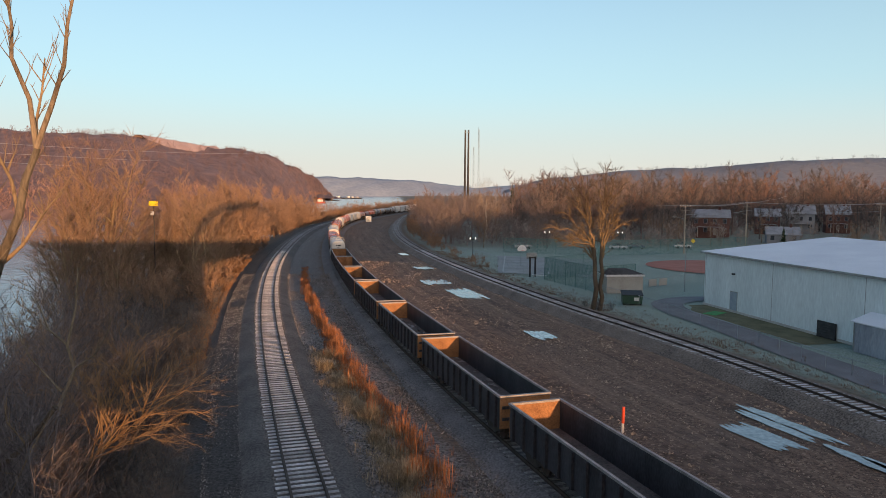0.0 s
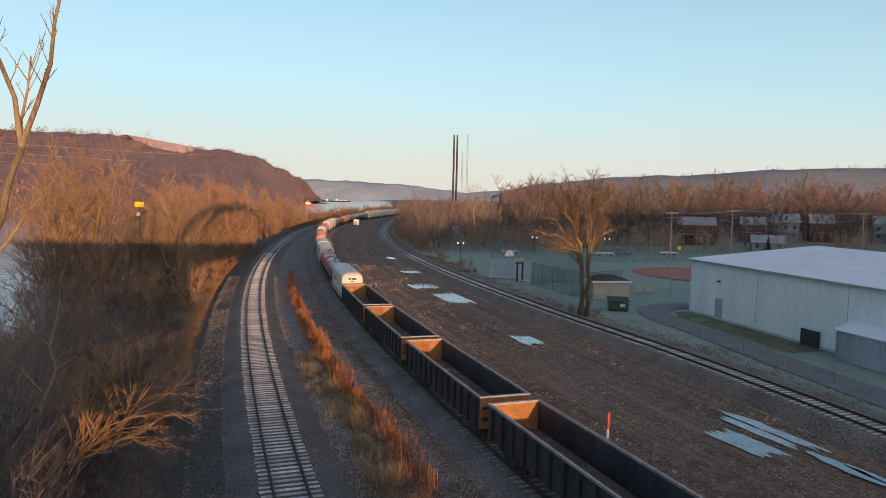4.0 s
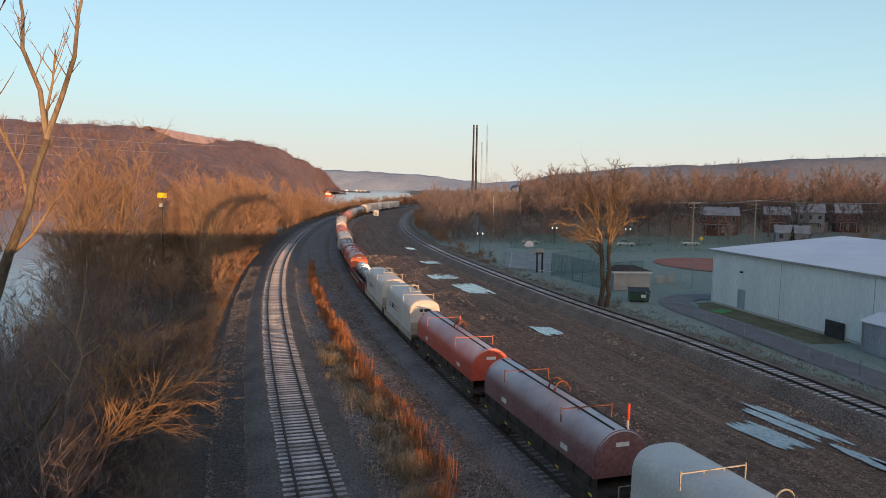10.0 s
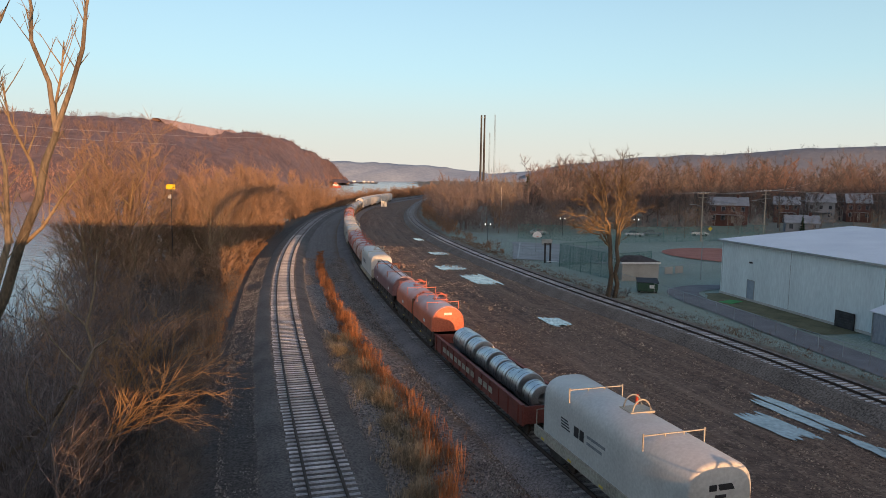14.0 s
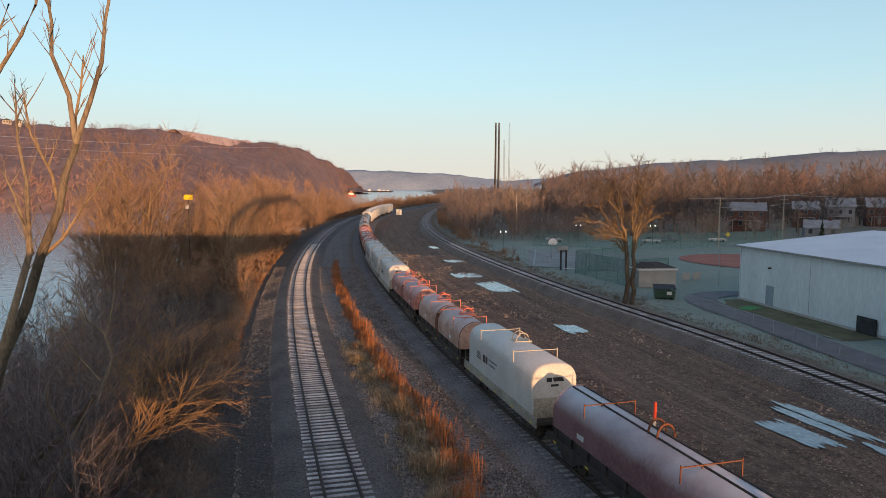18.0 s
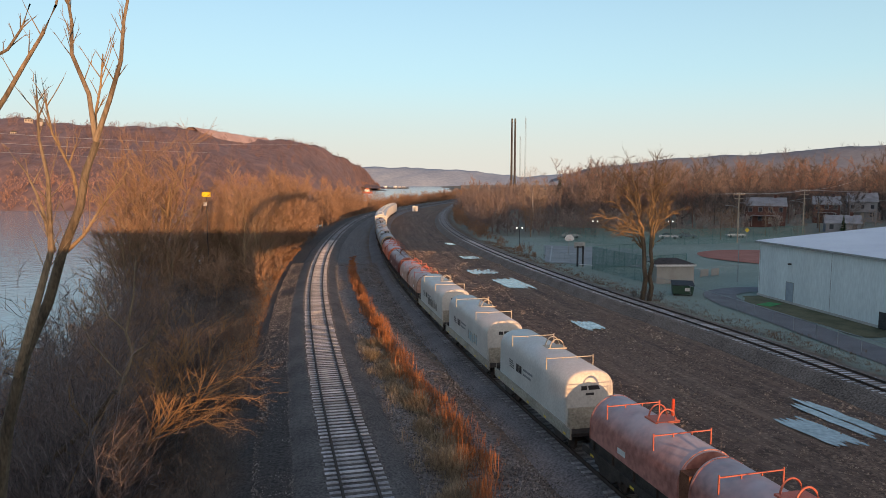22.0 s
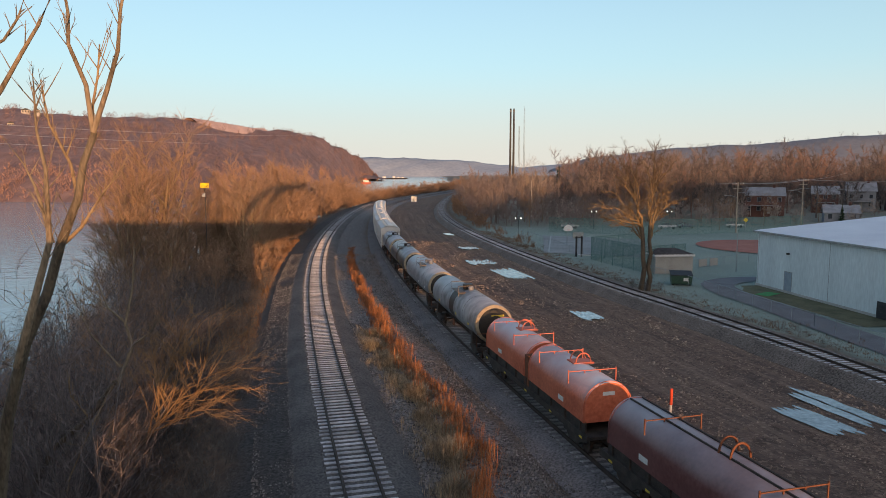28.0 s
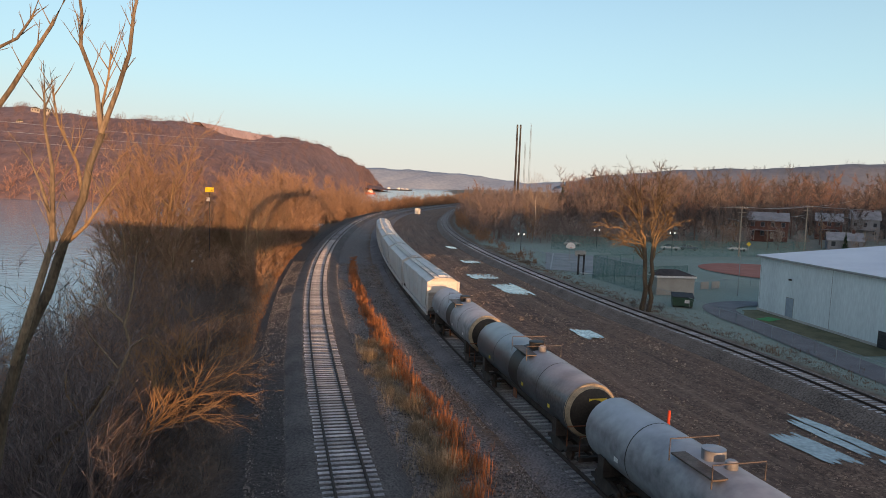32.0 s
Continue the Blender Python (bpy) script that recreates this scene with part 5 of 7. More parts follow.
def woods(name, label, spots, kinds, material, seed):
    """Far trees that nobody could count, as one mesh: spots of (x, y, size)."""
    rg = random.Random(seed)
    packs = []
    for kind in kinds:
        me_ = kind[0][1]
        packs.append((np.array([v.co for v in me_.vertices]), [tuple(q.vertices) for q in me_.polygons]))
    o = Geo()
    for x, y, s, *level in spots:
        V_, F_ = rg.choice(packs)
        a = rg.uniform(0, 6.283)
        c, n_ = math.cos(a) * s, math.sin(a) * s
        z = level[0] if level else (ground_z(x, y) if y < 700 else G0)
        q = np.c_[V_[:, 0] * c - V_[:, 1] * n_ + x, V_[:, 0] * n_ + V_[:, 1] * c + y, V_[:, 2] * s * rg.uniform(0.9, 1.1) + z]
        o.add(q.tolist(), F_)
    return tagged(part(name, o, material, None, "", 180), label, "woods", kind="stuff")


def plant(kind, x, y, size, turn, name, label, category, group, z=None):
    m = pose(x, y, ground_z(x, y) if z is None else z, 0, 0, turn) @ Matrix.Scale(size, 4)
    if len(kind) == 1:
        t = new(name, kind[0][1])
        t.matrix_world = m
        return tagged(t, label, category, group)
    t = thing(name, label, category, group, m=m)
    for n_, me_ in kind:
        tagged(part(n_, me_, None, t), kind="stuff" if name == "bush" else "")
    return t


M_DARKBARK = mat("dark_bark", (0.045, 0.035, 0.026), (0.17, 0.13, 0.09), 0.95, 0, 1.5, 16, 1.0, 0.03, stretch=(1, 1, 0.3))
M_SCRUB = mat("purple_grey_twigs", (0.075, 0.066, 0.066), (0.23, 0.195, 0.19), 0.9, 0, 0.5, 6, 0.0, island=0.6)
SMALL = [tree_meshes(s, 10, 0.14, (0, 4, 4, 8), 0.022, 0.10) for s in (11, 12, 13)]
TALL = [bare_tree(s, 16, 0.30, 14, 10, 17, 0.02, sp, lo, 0.075, 0.10, 7) for s, sp, lo in ((21, 0.26, 0.16), (22, 0.30, 0.14), (23, 0.24, 0.22))]
FAR = [bare_tree(s, 15, 0.20, 10, 8, 21, 0.034, sp, lo, 0.075) for s, sp, lo in ((24, 0.36, 0.16), (25, 0.30, 0.12), (26, 0.40, 0.2), (27, 0.33, 0.14), (28, 0.28, 0.2))]
HILLWOOD = [bare_tree(s, 12, 0.22, 5, 4, 5, 0.13, 0.36, 0.2, 0.13) for s in (61, 62, 63, 64)]
BRUSH = [tree_meshes(s, 3.6, 0.03, (0, 3, 6), 0.011, 0.10, 0.3, 0.2, stems=7, first=0.15, depth=2, bark=M_BRUSH, twigs=M_BRUSH) for s in (31, 32, 33, 34)]
FARBRUSH = [tree_meshes(s, 3.6, 0.04, (0, 3, 4), 0.056, 0.10, 0.3, 0.2, stems=3, first=0.15, depth=2, whole=True) for s in (35, 36)]
rng = random.Random(5)
# brush along the river bank
for k in range(235):
    y = 14 + 95 * rng.random() ** 1.1
    off = rng.uniform(6.4, 15.0 if y < 50 else (19.0 if y < 66 else 24))
    x = x_at(TRACK_1, y) - off
    if y < 55 and x < -0.47 * y - 1:
        continue
    plant(rng.choice(BRUSH), x, y, rng.uniform(0.75, 1.3) * (0.7 if off < 9 else 1.0 + 0.3 * (off > 14)), rng.uniform(0, 360), "bush", "bare grey-brown bush on the river bank", "bush", "bushes on the river bank")
for k in range(46):
    y = 13 + 22 * rng.random()
    x = x_at(TRACK_1, y) - rng.uniform(6.3, 15)
    if x < -0.47 * y - 1:
        continue
    plant(rng.choice(BRUSH), x, y, rng.uniform(0.5, 0.85), rng.uniform(0, 360), "bush", "bare grey-brown bush on the river bank", "bush", "bushes on the river bank")
spots = []
for k in range(170):
    y = 85 + 110 * rng.random()
    spots.append((x_at(TRACK_1, y) - rng.uniform(6.5, 24), y, rng.uniform(0.8, 1.5)))
for k in range(330):
    y = 230 + 430 * rng.random()
    spots.append((x_at(TRACK_1, y) - rng.uniform(5, 22), y, rng.uniform(0.9, 1.6) * (1.0 + 0.7 * soft(300, 420, y))))
for k in range(90):
    y = 120 + 230 * rng.random()
    spots.append((x_at(TRACK_3, y) + rng.uniform(4.5, 8.0), y, rng.uniform(0.3, 0.6) if y < 170 else rng.uniform(0.8, 1.2)))
woods("far_brush", "bare brown brush along the railway", spots, FARBRUSH, M_TWIG, 1)
# young and tall trees on the bank
for k in range(40):
    y = rng.uniform(30, 105)
    x = x_at(TRACK_1, y) - rng.uniform(12, 18 if y < 62 else 24)
    plant(rng.choice(SMALL), x, y, rng.uniform(0.45, 0.8), rng.uniform(0, 360), "tree", "slender bare tree on the river bank", "tree", "bare trees on the river bank")
for k in range(16):
    y = rng.uniform(24, 52)
    x = -14.5 - 0.26 * y - rng.uniform(0, 6)
    plant(rng.choice(SMALL), x, y, rng.uniform(0.75, 1.15), rng.uniform(0, 360), "tree", "slender bare sapling between bridge and river", "tree", "bare trees on the river bank")
for k in range(34):
    y = 84 + 70 * rng.random()
    x = x_at(TRACK_1, y) - rng.uniform(9, 23)
    if abs(x + 0.4196 * y) < 4.5 and y < 101 or abs(x + 42 - 0.384 * (100 - y)) < 3.0 and y < 101:
        continue
    plant(rng.choice(TALL), x, y, rng.uniform(0.75, 1.0), rng.uniform(0, 360), "tree", "bare brown tree on the river bank", "tree", "bare trees on the river bank")
for x, y, s in ((-51, 93, 1.15), (-48, 95.5, 1.55), (-48.5, 97, 1.65), (-47.8, 93, 1.5), (-52, 104, 1.4), (-50, 99, 1.4), (-47.5, 88, 1.2), (-55, 110, 1.3), (-49.5, 90, 1.1)):
    plant(TALL[1 if x < -48 else 0], x, y, s, x * 7, "tree", "tall bare tree on the river bank", "tree", "bare trees on the river bank")
spots = []
for k in range(130):
    u = rng.random()
    y = 125 + 240 * u
    spots.append((x_at(TRACK_1, y) - rng.uniform(8, 24), y, rng.uniform(0.85, 1.15) * (1.08 - 0.42 * u)))
woods("bank_woods", "bare brown trees along the river bank", spots, FAR, M_TWIG, 2)

# the hill across the river: woods all over the slope, taller and redder along its shore
def slope_spots(rows, count, size, seed, first, last):
    rg = random.Random(seed)
    out = []
    for _ in range(count):
        j, i = rg.randint(first, last - 1), int((len(rows[0]) - 1) * rg.random())
        u, w = rg.random(), rg.random()
        p = Vector(rows[j][i]).lerp(Vector(rows[j][i + 1]), u).lerp(Vector(rows[j + 1][i]).lerp(Vector(rows[j + 1][i + 1]), u), w)
        out.append((p.x, p.y, size * rg.uniform(0.6, 1.25), p.z - 1.0))
    return out


M_SHORETREE = mat("reddish_shore_trees", (0.20, 0.115, 0.085), (0.42, 0.26, 0.20), 0.95, 0, 0.03, 0.2, 0, island=0.3)
woods("hillside_trees", "bare mauve-brown trees covering the far hillside", slope_spots(HILL_ROWS, 2300, 0.62, 3, 2, 13), HILLWOOD, M_HILLTREE, 5)
woods("shore_trees", "bare reddish trees along the far shore", slope_spots(HILL_ROWS, 520, 0.85, 4, 0, 2), HILLWOOD, M_SHORETREE, 6)

woods("ridge_trees", "bare trees on the ridge behind the town", slope_spots(RIDGE_ROWS, 420, 0.8, 9, 3, 8), HILLWOOD, M_RIDGE_HAZE, 9)

# thickets and trees right of the railway, and the town's woods
spots = []
for k in range(170):
    y = 178 + 330 * rng.random()
    x = x_at(TRACK_3, y) + 7 + 58 * rng.random() ** 1.3
    if y < 200 and x > 4 or y < 222 and 0.05 < x / y < 0.078:
        continue
    spots.append((x, y, rng.uniform(0.5, 0.95)))
for k in range(60):
    y = 172 + 60 * rng.random()
    spots.append((x_at(TRACK_3, y) + 6 + 30 * rng.random(), y, rng.uniform(0.25, 0.45)))
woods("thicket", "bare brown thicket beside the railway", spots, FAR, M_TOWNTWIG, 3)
HOMES = ((87, 225), (133.5, 258), (149.5, 262), (117.5, 250), (175, 262), (99, 201))


def hides_home(x, y, half=6.5):
    return any(abs(x / y - hx / hy) < half / hy and y < hy + 8 for hx, hy in HOMES) and noise.noise((x * 0.9, y * 0.9, 12)) < 0.22


M_REDWOODS = mat("rust_brown_twigs", (0.12, 0.08, 0.066), (0.30, 0.195, 0.16), 0.9, 0, 0.3, 6, 0.0)
M_DARKWOODS = mat("dark_grey_twigs", (0.06, 0.055, 0.054), (0.165, 0.14, 0.13), 0.9, 0, 0.3, 6, 0.0)
spots = []
for k in range(330):
    y = rng.uniform(205, 470)
    x = rng.uniform(0.10 * y, 0.85 * y)
    if hides_home(x, y):
        continue
    spots.append((x, y, rng.uniform(0.8, 1.4) * (1 + 0.25 * soft(260, 420, y))))
for k in range(16):
    y = rng.uniform(225, 270)
    spots.append((y * rng.uniform(0.15, 0.31), y, rng.uniform(1.2, 1.5)))
for k in range(44):
    y = rng.uniform(275, 330)
    spots.append((y * rng.uniform(0.34, 0.84), y, rng.uniform(1.35, 1.75)))
for k in range(40):
    # unseen trees added beyond the edge of the view to shade the houses
    spots.append((rng.uniform(105, 260), rng.uniform(20, 175), rng.uniform(0.9, 1.3)))
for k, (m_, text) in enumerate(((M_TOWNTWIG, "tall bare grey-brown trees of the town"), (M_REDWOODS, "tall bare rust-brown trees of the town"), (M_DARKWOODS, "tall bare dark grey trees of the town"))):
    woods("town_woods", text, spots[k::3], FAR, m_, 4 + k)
spots = []
for k in range(230):
    y = rng.uniform(180, 300)
    x = rng.uniform(0.05 * y, 0.8 * y)
    if hides_home(x, y, 7):
        continue
    spots.append((x, y, rng.uniform(0.8, 1.9)))
M_UNDERGROWTH = mat("pale_brown_undergrowth", (0.19, 0.16, 0.145), (0.44, 0.36, 0.32), 0.9, 0, 0.3, 6, 0.0)
woods("undergrowth", "bare undergrowth below the town trees", spots, FARBRUSH, M_UNDERGROWTH, 8)
for k in range(26):
    y = rng.uniform(165, 205)
    x = rng.uniform(6, 120)
    if hides_home(x, y, 6):
        continue
    plant(rng.choice(SMALL), x, y, rng.uniform(0.5, 0.9), rng.uniform(0, 360), "tree", "small bare tree beside the sports ground", "tree", "trees beside the sports ground")
# golden tint puts low sunlight into the colour of the old tree's limbs
M_SUNLIT_LIMB = mat("sunlit_golden_limbs", (0.08, 0.058, 0.034), (0.28, 0.195, 0.105), 0.9, 0, 1.2, 12, 0.6, 0.02, stretch=(1, 1, 0.3))


def sweep(o, a, b, r0, r1, rg, sag=0.08, sides=5, n=5):
    """A gnarled limb from a to b that wanders on the way."""
    L = (b - a).length
    pts, off = [a], Vector()
    for k in range(1, n + 1):
        off = off * 0.6 + Vector((rg.uniform(-1, 1), rg.uniform(-1, 1), rg.uniform(-1, 1))) * L * 0.05 * (k < n)
        pts.append(a.lerp(b, k / n) + off + Vector((0, 0, sag * L * math.sin(math.pi * k / n))))
    o.tube(pts, [r0 + (r1 - r0) * (k / n) ** 0.7 for k in range(n + 1)], sides, False)
    return pts


def old_tree(seed):
    """The big tree by the fence: two trunks, crooked lower limbs coloured golden for sunlight, a thin top coloured dark
    for shade.
    """
    rg = random.Random(seed)
    trunk, low, top = Geo(), Geo(), Geo()
    stems = [sweep(trunk, Vector((-0.45, 0, -0.3)), Vector((-0.6, 0.2, 7.4)), 0.34, 0.22, rg, 0.0, 9), sweep(trunk, Vector((0.4, 0.1, -0.3)), Vector((0.5, 0, 8.0)), 0.30, 0.2, rg, 0.0, 9)]
    ends = [(-4.6, 0.4, 8.6), (-5.0, -0.8, 9.8), (-4.0, 1.4, 11.4), (-2.8, -1.2, 12.4), (-1.5, 0.9, 13.2), (0.8, 0.2, 13.4), (2.0, -0.6, 12.0), (2.8, 0.8, 10.2), (-2.6, 2.0, 9.2), (0.2, -2.2, 10.8), (2.2, 2.2, 9.0), (-3.4, -2.0, 8.0), (1.2, 2.4, 12.6)]
    for k, e in enumerate(ends):
        st = stems[0] if e[0] < 0 else stems[1]
        a = st[4 + k % 2]
        main = sweep(low, a, Vector(e), 0.13, 0.035, rg, 0.10, 6, 7)
        for _ in range(13):
            i = rg.randint(1, 6)
            p = main[i].lerp(main[i + 1], rg.random())
            d = (main[i + 1] - main[i]).normalized()
            q = p + (d * 0.8 + Vector((rg.uniform(-1, 1), rg.uniform(-1, 1), rg.uniform(-0.5, 0.8)))).normalized() * rg.uniform(0.8, 2.0)
            sub = sweep(low, p, q, 0.035, 0.01, rg, 0.1, 3, 3)
            for _ in range(13):
                f = ((q - p).normalized() + Vector((rg.uniform(-1, 1), rg.uniform(-1, 1), rg.uniform(-0.6, 0.7)))).normalized()
                p2 = sub[1].lerp(sub[3], rg.random())
                sliver(low, p2, p2 + f * rg.uniform(0.4, 1.1), 0.02, rg)
    for e in ((-4.4, 0.6, 15.4), (-2.8, -0.8, 16.6), (-1.3, 0.8, 16.2), (0.4, 0.3, 17.3), (1.7, -0.6, 16.2), (2.8, 0.7, 14.8), (-4.2, -1.2, 13.6), (-0.4, -1.5, 15.2), (-3.5, 1.0, 16.0), (1.2, 1.0, 16.8)):
        a = Vector(ends[4 if e[0] < -0.8 else 5]).lerp(stems[0 if e[0] < -0.8 else 1][5], 0.45)
        main = sweep(top, a, Vector(e), 0.11, 0.025, rg, 0.03, 5)
        for _ in range(22):
            i = rg.randint(1, 4)
            p = main[i].lerp(main[i + 1], rg.random())
            q = p + Vector((rg.uniform(-1, 1), rg.uniform(-1, 1), rg.uniform(0.0, 1.1))).normalized() * rg.uniform(0.7, 1.8)
            sliver(top, p, q, 0.03, rg)
            for _ in range(9):
                p2 = p.lerp(q, rg.uniform(0.25, 1))
                f = ((q - p).normalized() + Vector((rg.uniform(-1, 1), rg.uniform(-1, 1), rg.uniform(-0.2, 0.9)))).normalized()
                sliver(top, p2, p2 + f * rg.uniform(0.35, 0.95), 0.018, rg)
    # dark bark on the crown stands for the shade on the treetop
    return [("trunk", trunk.mesh("trunk", M_DARKBARK)), ("crown_wood", low.mesh("crown_wood", M_SUNLIT_LIMB, 60)), ("crown", top.mesh("crown", M_DARKBARK, 60))]


plant(old_tree(77), 18.2, 80.7, 1.0, 0, "tree", "large gnarled bare tree with two trunks beside the railway fence", "tree", "")
for dx, dy, s in ((-0.9, -0.6, 0.5), (0.8, -0.3, 0.45), (0.1, 0.9, 0.5), (1.6, 0.5, 0.35)):
    plant(BRUSH[1], 18.2 + dx, 80.7 + dy, s, dx * 200, "bush", "low bare bush at the foot of the large tree", "bush", "bushes beside the railway")
M_PALETWIG = mat("pale_tan_twigs", (0.17, 0.14, 0.115), (0.40, 0.33, 0.27), 0.85, 0, 0.5, 8, 0)
M_WHITEBARK = mat("white_bark", (0.40, 0.36, 0.30), (0.66, 0.62, 0.55), 0.8, 0, 0.8, 10, 0.3)
plant(tree_meshes(78, 19.0, 0.35, (0, 6, 6, 11), 0.03, 0.12, 0.2, bark=M_WHITEBARK, twigs=M_PALETWIG), 13.6, 215, 0.85, 0, "tree", "pale-barked bare sycamore tree", "tree", "")
M_NEEDLE = mat("dark_evergreen", (0.012, 0.03, 0.016), (0.05, 0.085, 0.04), 0.9, 0, 0.8, 8, 0)
for x, y, h in ((106, 300, 14), (40, 400, 20), (97, 196, 5.5), (190, 330, 16)):
    t = thing("evergreen_tree", "dark green evergreen tree", "tree", "evergreens of the town", m=pose(x, y, G0))
    part("trunk", Geo().tube([(0, 0, -0.2), (0, 0, h * 0.9)], [h * 0.018, 0.03], 6), M_BARK, t)
    o = Geo()
    rg = random.Random(int(x))
    for k in range(420):
        u = rg.random()
        r_ = h * 0.24 * (1 - u) * rg.uniform(0.5, 1.1)
        an = rg.uniform(0, 6.28)
        a = Vector((0, 0, h * (0.08 + 0.9 * u)))
        b = a + Vector((math.cos(an) * r_, math.sin(an) * r_, -r_ * 0.25))
        sliver(o, a.lerp(b, 0.2), b, h * 0.02, rg)
    part("needles", o, M_NEEDLE, t)

# the near leaning tree by the bridge, and the broken limb below it
M_NEARBARK = mat("olive_grey_bark", (0.045, 0.038, 0.03), (0.19, 0.155, 0.11), 0.9, 0, 2.0, 14, 1.0, 0.03, stretch=(1, 1, 0.25))
near = thing("tree", "tall bare forked tree close to the bridge", "tree", "")


def limb_line(name, pts, r0, r1, parent, material=None, twigs=5, seed=1, reach=0.9):
    P = [Vector(p) for p in pts]
    n = len(P)
    rg = random.Random(seed)
    P = [p + (Vector((rg.uniform(-0.04, 0.04), rg.uniform(-0.15, 0.15), 0)) if 0 < i else Vector()) for i, p in enumerate(P)]
    b = part(name, Geo().tube(P, [r0 + (r1 - r0) * i / (n - 1) for i in range(n)], 9), material or M_LIMB, parent)
    o = Geo()
    for k in range(twigs):
        t = rg.uniform(0.25, 1.0) * (n - 1)
        i = min(int(t), n - 2)
        a = P[i].lerp(P[i + 1], t - i)
        d = (P[i + 1] - P[i]).normalized()
        e = (d + Vector((rg.uniform(-1, 1), rg.uniform(-0.6, 0.6), rg.uniform(-0.1, 0.7)))).normalized()
        L = reach * rg.uniform(0.4, 1.2)
        m = a + e * L * 0.5 + Vector((0, 0, 0.05))
        q = a + e * L + Vector((0, 0, 0.16 * L))
        o.tube([a, m, q], [0.018, 0.012, 0.005], 4, False)
        for _ in range(2):
            f = (e + Vector((rg.uniform(-1, 1), rg.uniform(-0.6, 0.6), rg.uniform(0, 0.9)))).normalized()
            s0 = a.lerp(q, rg.uniform(0.4, 0.9))
            o.tube([s0, s0 + f * L * 0.4], [0.009, 0.003], 3, False)
    if twigs:
        tagged(part("twig_spray", o, material or M_LIMB, parent), kind="stuff")
    return b


limb_line("trunk", [(-15.4, 19.0, -3.2), (-14.82, 19.0, 2.87), (-14.25, 19.0, 5.73), (-13.57, 19.0, 7.98), (-12.86, 19.0, 9.51), (-12.17, 19.0, 11.0), (-11.71, 19.0, 12.3), (-11.42, 19.0, 13.26), (-11.15, 19.0, 14.14)], 0.21, 0.085, near, M_NEARBARK, 10, 1)
limb_line("limb", [(-11.15, 19.0, 14.14), (-11.40, 19.0, 15.47), (-11.62, 19.0, 16.55), (-11.76, 19.0, 17.47), (-11.80, 19.0, 18.38), (-11.9, 19, 19.4)], 0.075, 0.022, near, None, 26, 2, 0.7)
limb_line("limb", [(-11.15, 19.0, 14.14), (-10.67, 19.0, 15.31), (-10.32, 19.0, 16.38), (-10.12, 19.0, 17.45), (-9.95, 19.0, 18.5), (-9.9, 19, 19.6)], 0.08, 0.022, near, None, 26, 3, 0.7)
limb_line("limb", [(-13.51, 18.5, 7.44), (-12.69, 18.5, 9.6), (-12.23, 18.5, 11.05), (-12.24, 18.5, 12.0), (-12.38, 18.5, 13.1), (-12.45, 18.5, 14.19), (-12.44, 18.5, 15.41)], 0.12, 0.02, near, None, 22, 4, 0.8)
limb_line("limb", [(-12.23, 18.5, 11.05), (-12.46, 18.5, 11.84), (-12.74, 18.5, 12.63), (-13.02, 18.5, 13.26)], 0.08, 0.02, near, None, 8, 5)
limb_line("limb", [(-11.71, 19.0, 12.3), (-11.95, 19.0, 13.26), (-12.38, 19.0, 14.38), (-12.57, 19.0, 15.32)], 0.06, 0.02, near, M_BARK, 14, 6)
limb_line("limb", [(-12.17, 19.0, 11.0), (-11.55, 19.0, 11.49), (-11.0, 19.0, 12.3), (-10.64, 19.0, 12.79)], 0.06, 0.02, near, M_BARK, 14, 7)
limb_line("limb", [(-11.15, 19.0, 14.14), (-11.3, 19.2, 14.9), (-11.05, 19.2, 15.7), (-11.0, 19.2, 16.6)], 0.05, 0.02, near, M_BARK, 8, 17)
near2 = thing("tree", "bare tree with reaching limbs beside the bridge", "tree", "")
limb_line("trunk", [(-15.5, 16.0, -3.0), (-15.2, 16.4, 4.0), (-14.8, 16.8, 9.0), (-14.2, 17.0, 12.4)], 0.20, 0.10, near2, M_NEARBARK, 8, 8)
limb_line("limb", [(-14.2, 17.0, 12.4), (-13.38, 17.0, 13.67), (-12.36, 17.0, 15.15), (-11.7, 17.0, 15.98), (-11.18, 17.0, 16.67), (-10.87, 17.0, 17.41), (-10.6, 17, 18.1)], 0.08, 0.02, near2, None, 12, 9, 0.6)
limb_line("limb", [(-14.2, 17.0, 12.4), (-14.0, 17.0, 14.6), (-13.21, 17.0, 15.79), (-12.27, 17.0, 16.34), (-11.72, 17.0, 16.81), (-11.49, 17.0, 17.42)], 0.06, 0.02, near2, None, 10, 10, 0.5)
SAPLING = [bare_tree(s, 9, 0.07, 13, 6, 7, 0.009, sp, 0.06, 0.08, 0.12, 5, M_SCRUB, M_SCRUB) for s, sp in ((71, 0.26), (72, 0.32), (73, 0.22))]
for k in range(58):
    y = rng.uniform(27, 66)
    x = x_at(TRACK_1, y) - rng.uniform(13.5, 20.5)
    plant(rng.choice(SAPLING), x, y, rng.uniform(0.6, 1.15), rng.uniform(0, 360), "tree", "slender grey sapling before the water", "tree", "saplings on the river bank")
for k in range(38):
    y = rng.uniform(28, 64)
    x = x_at(TRACK_1, y) - rng.uniform(16.5, 21)
    plant(rng.choice(SAPLING), x, y, rng.uniform(1.0, 1.5), rng.uniform(0, 360), "tree", "tall thin grey sapling before the water", "tree", "saplings on the river bank")
for k in range(18):
    y = rng.uniform(24, 40)
    plant(rng.choice(SAPLING), -y * rng.uniform(0.58, 0.74), y, rng.uniform(1.05, 1.45), rng.uniform(0, 360), "tree", "tall thin grey sapling before the water", "tree", "saplings on the river bank")
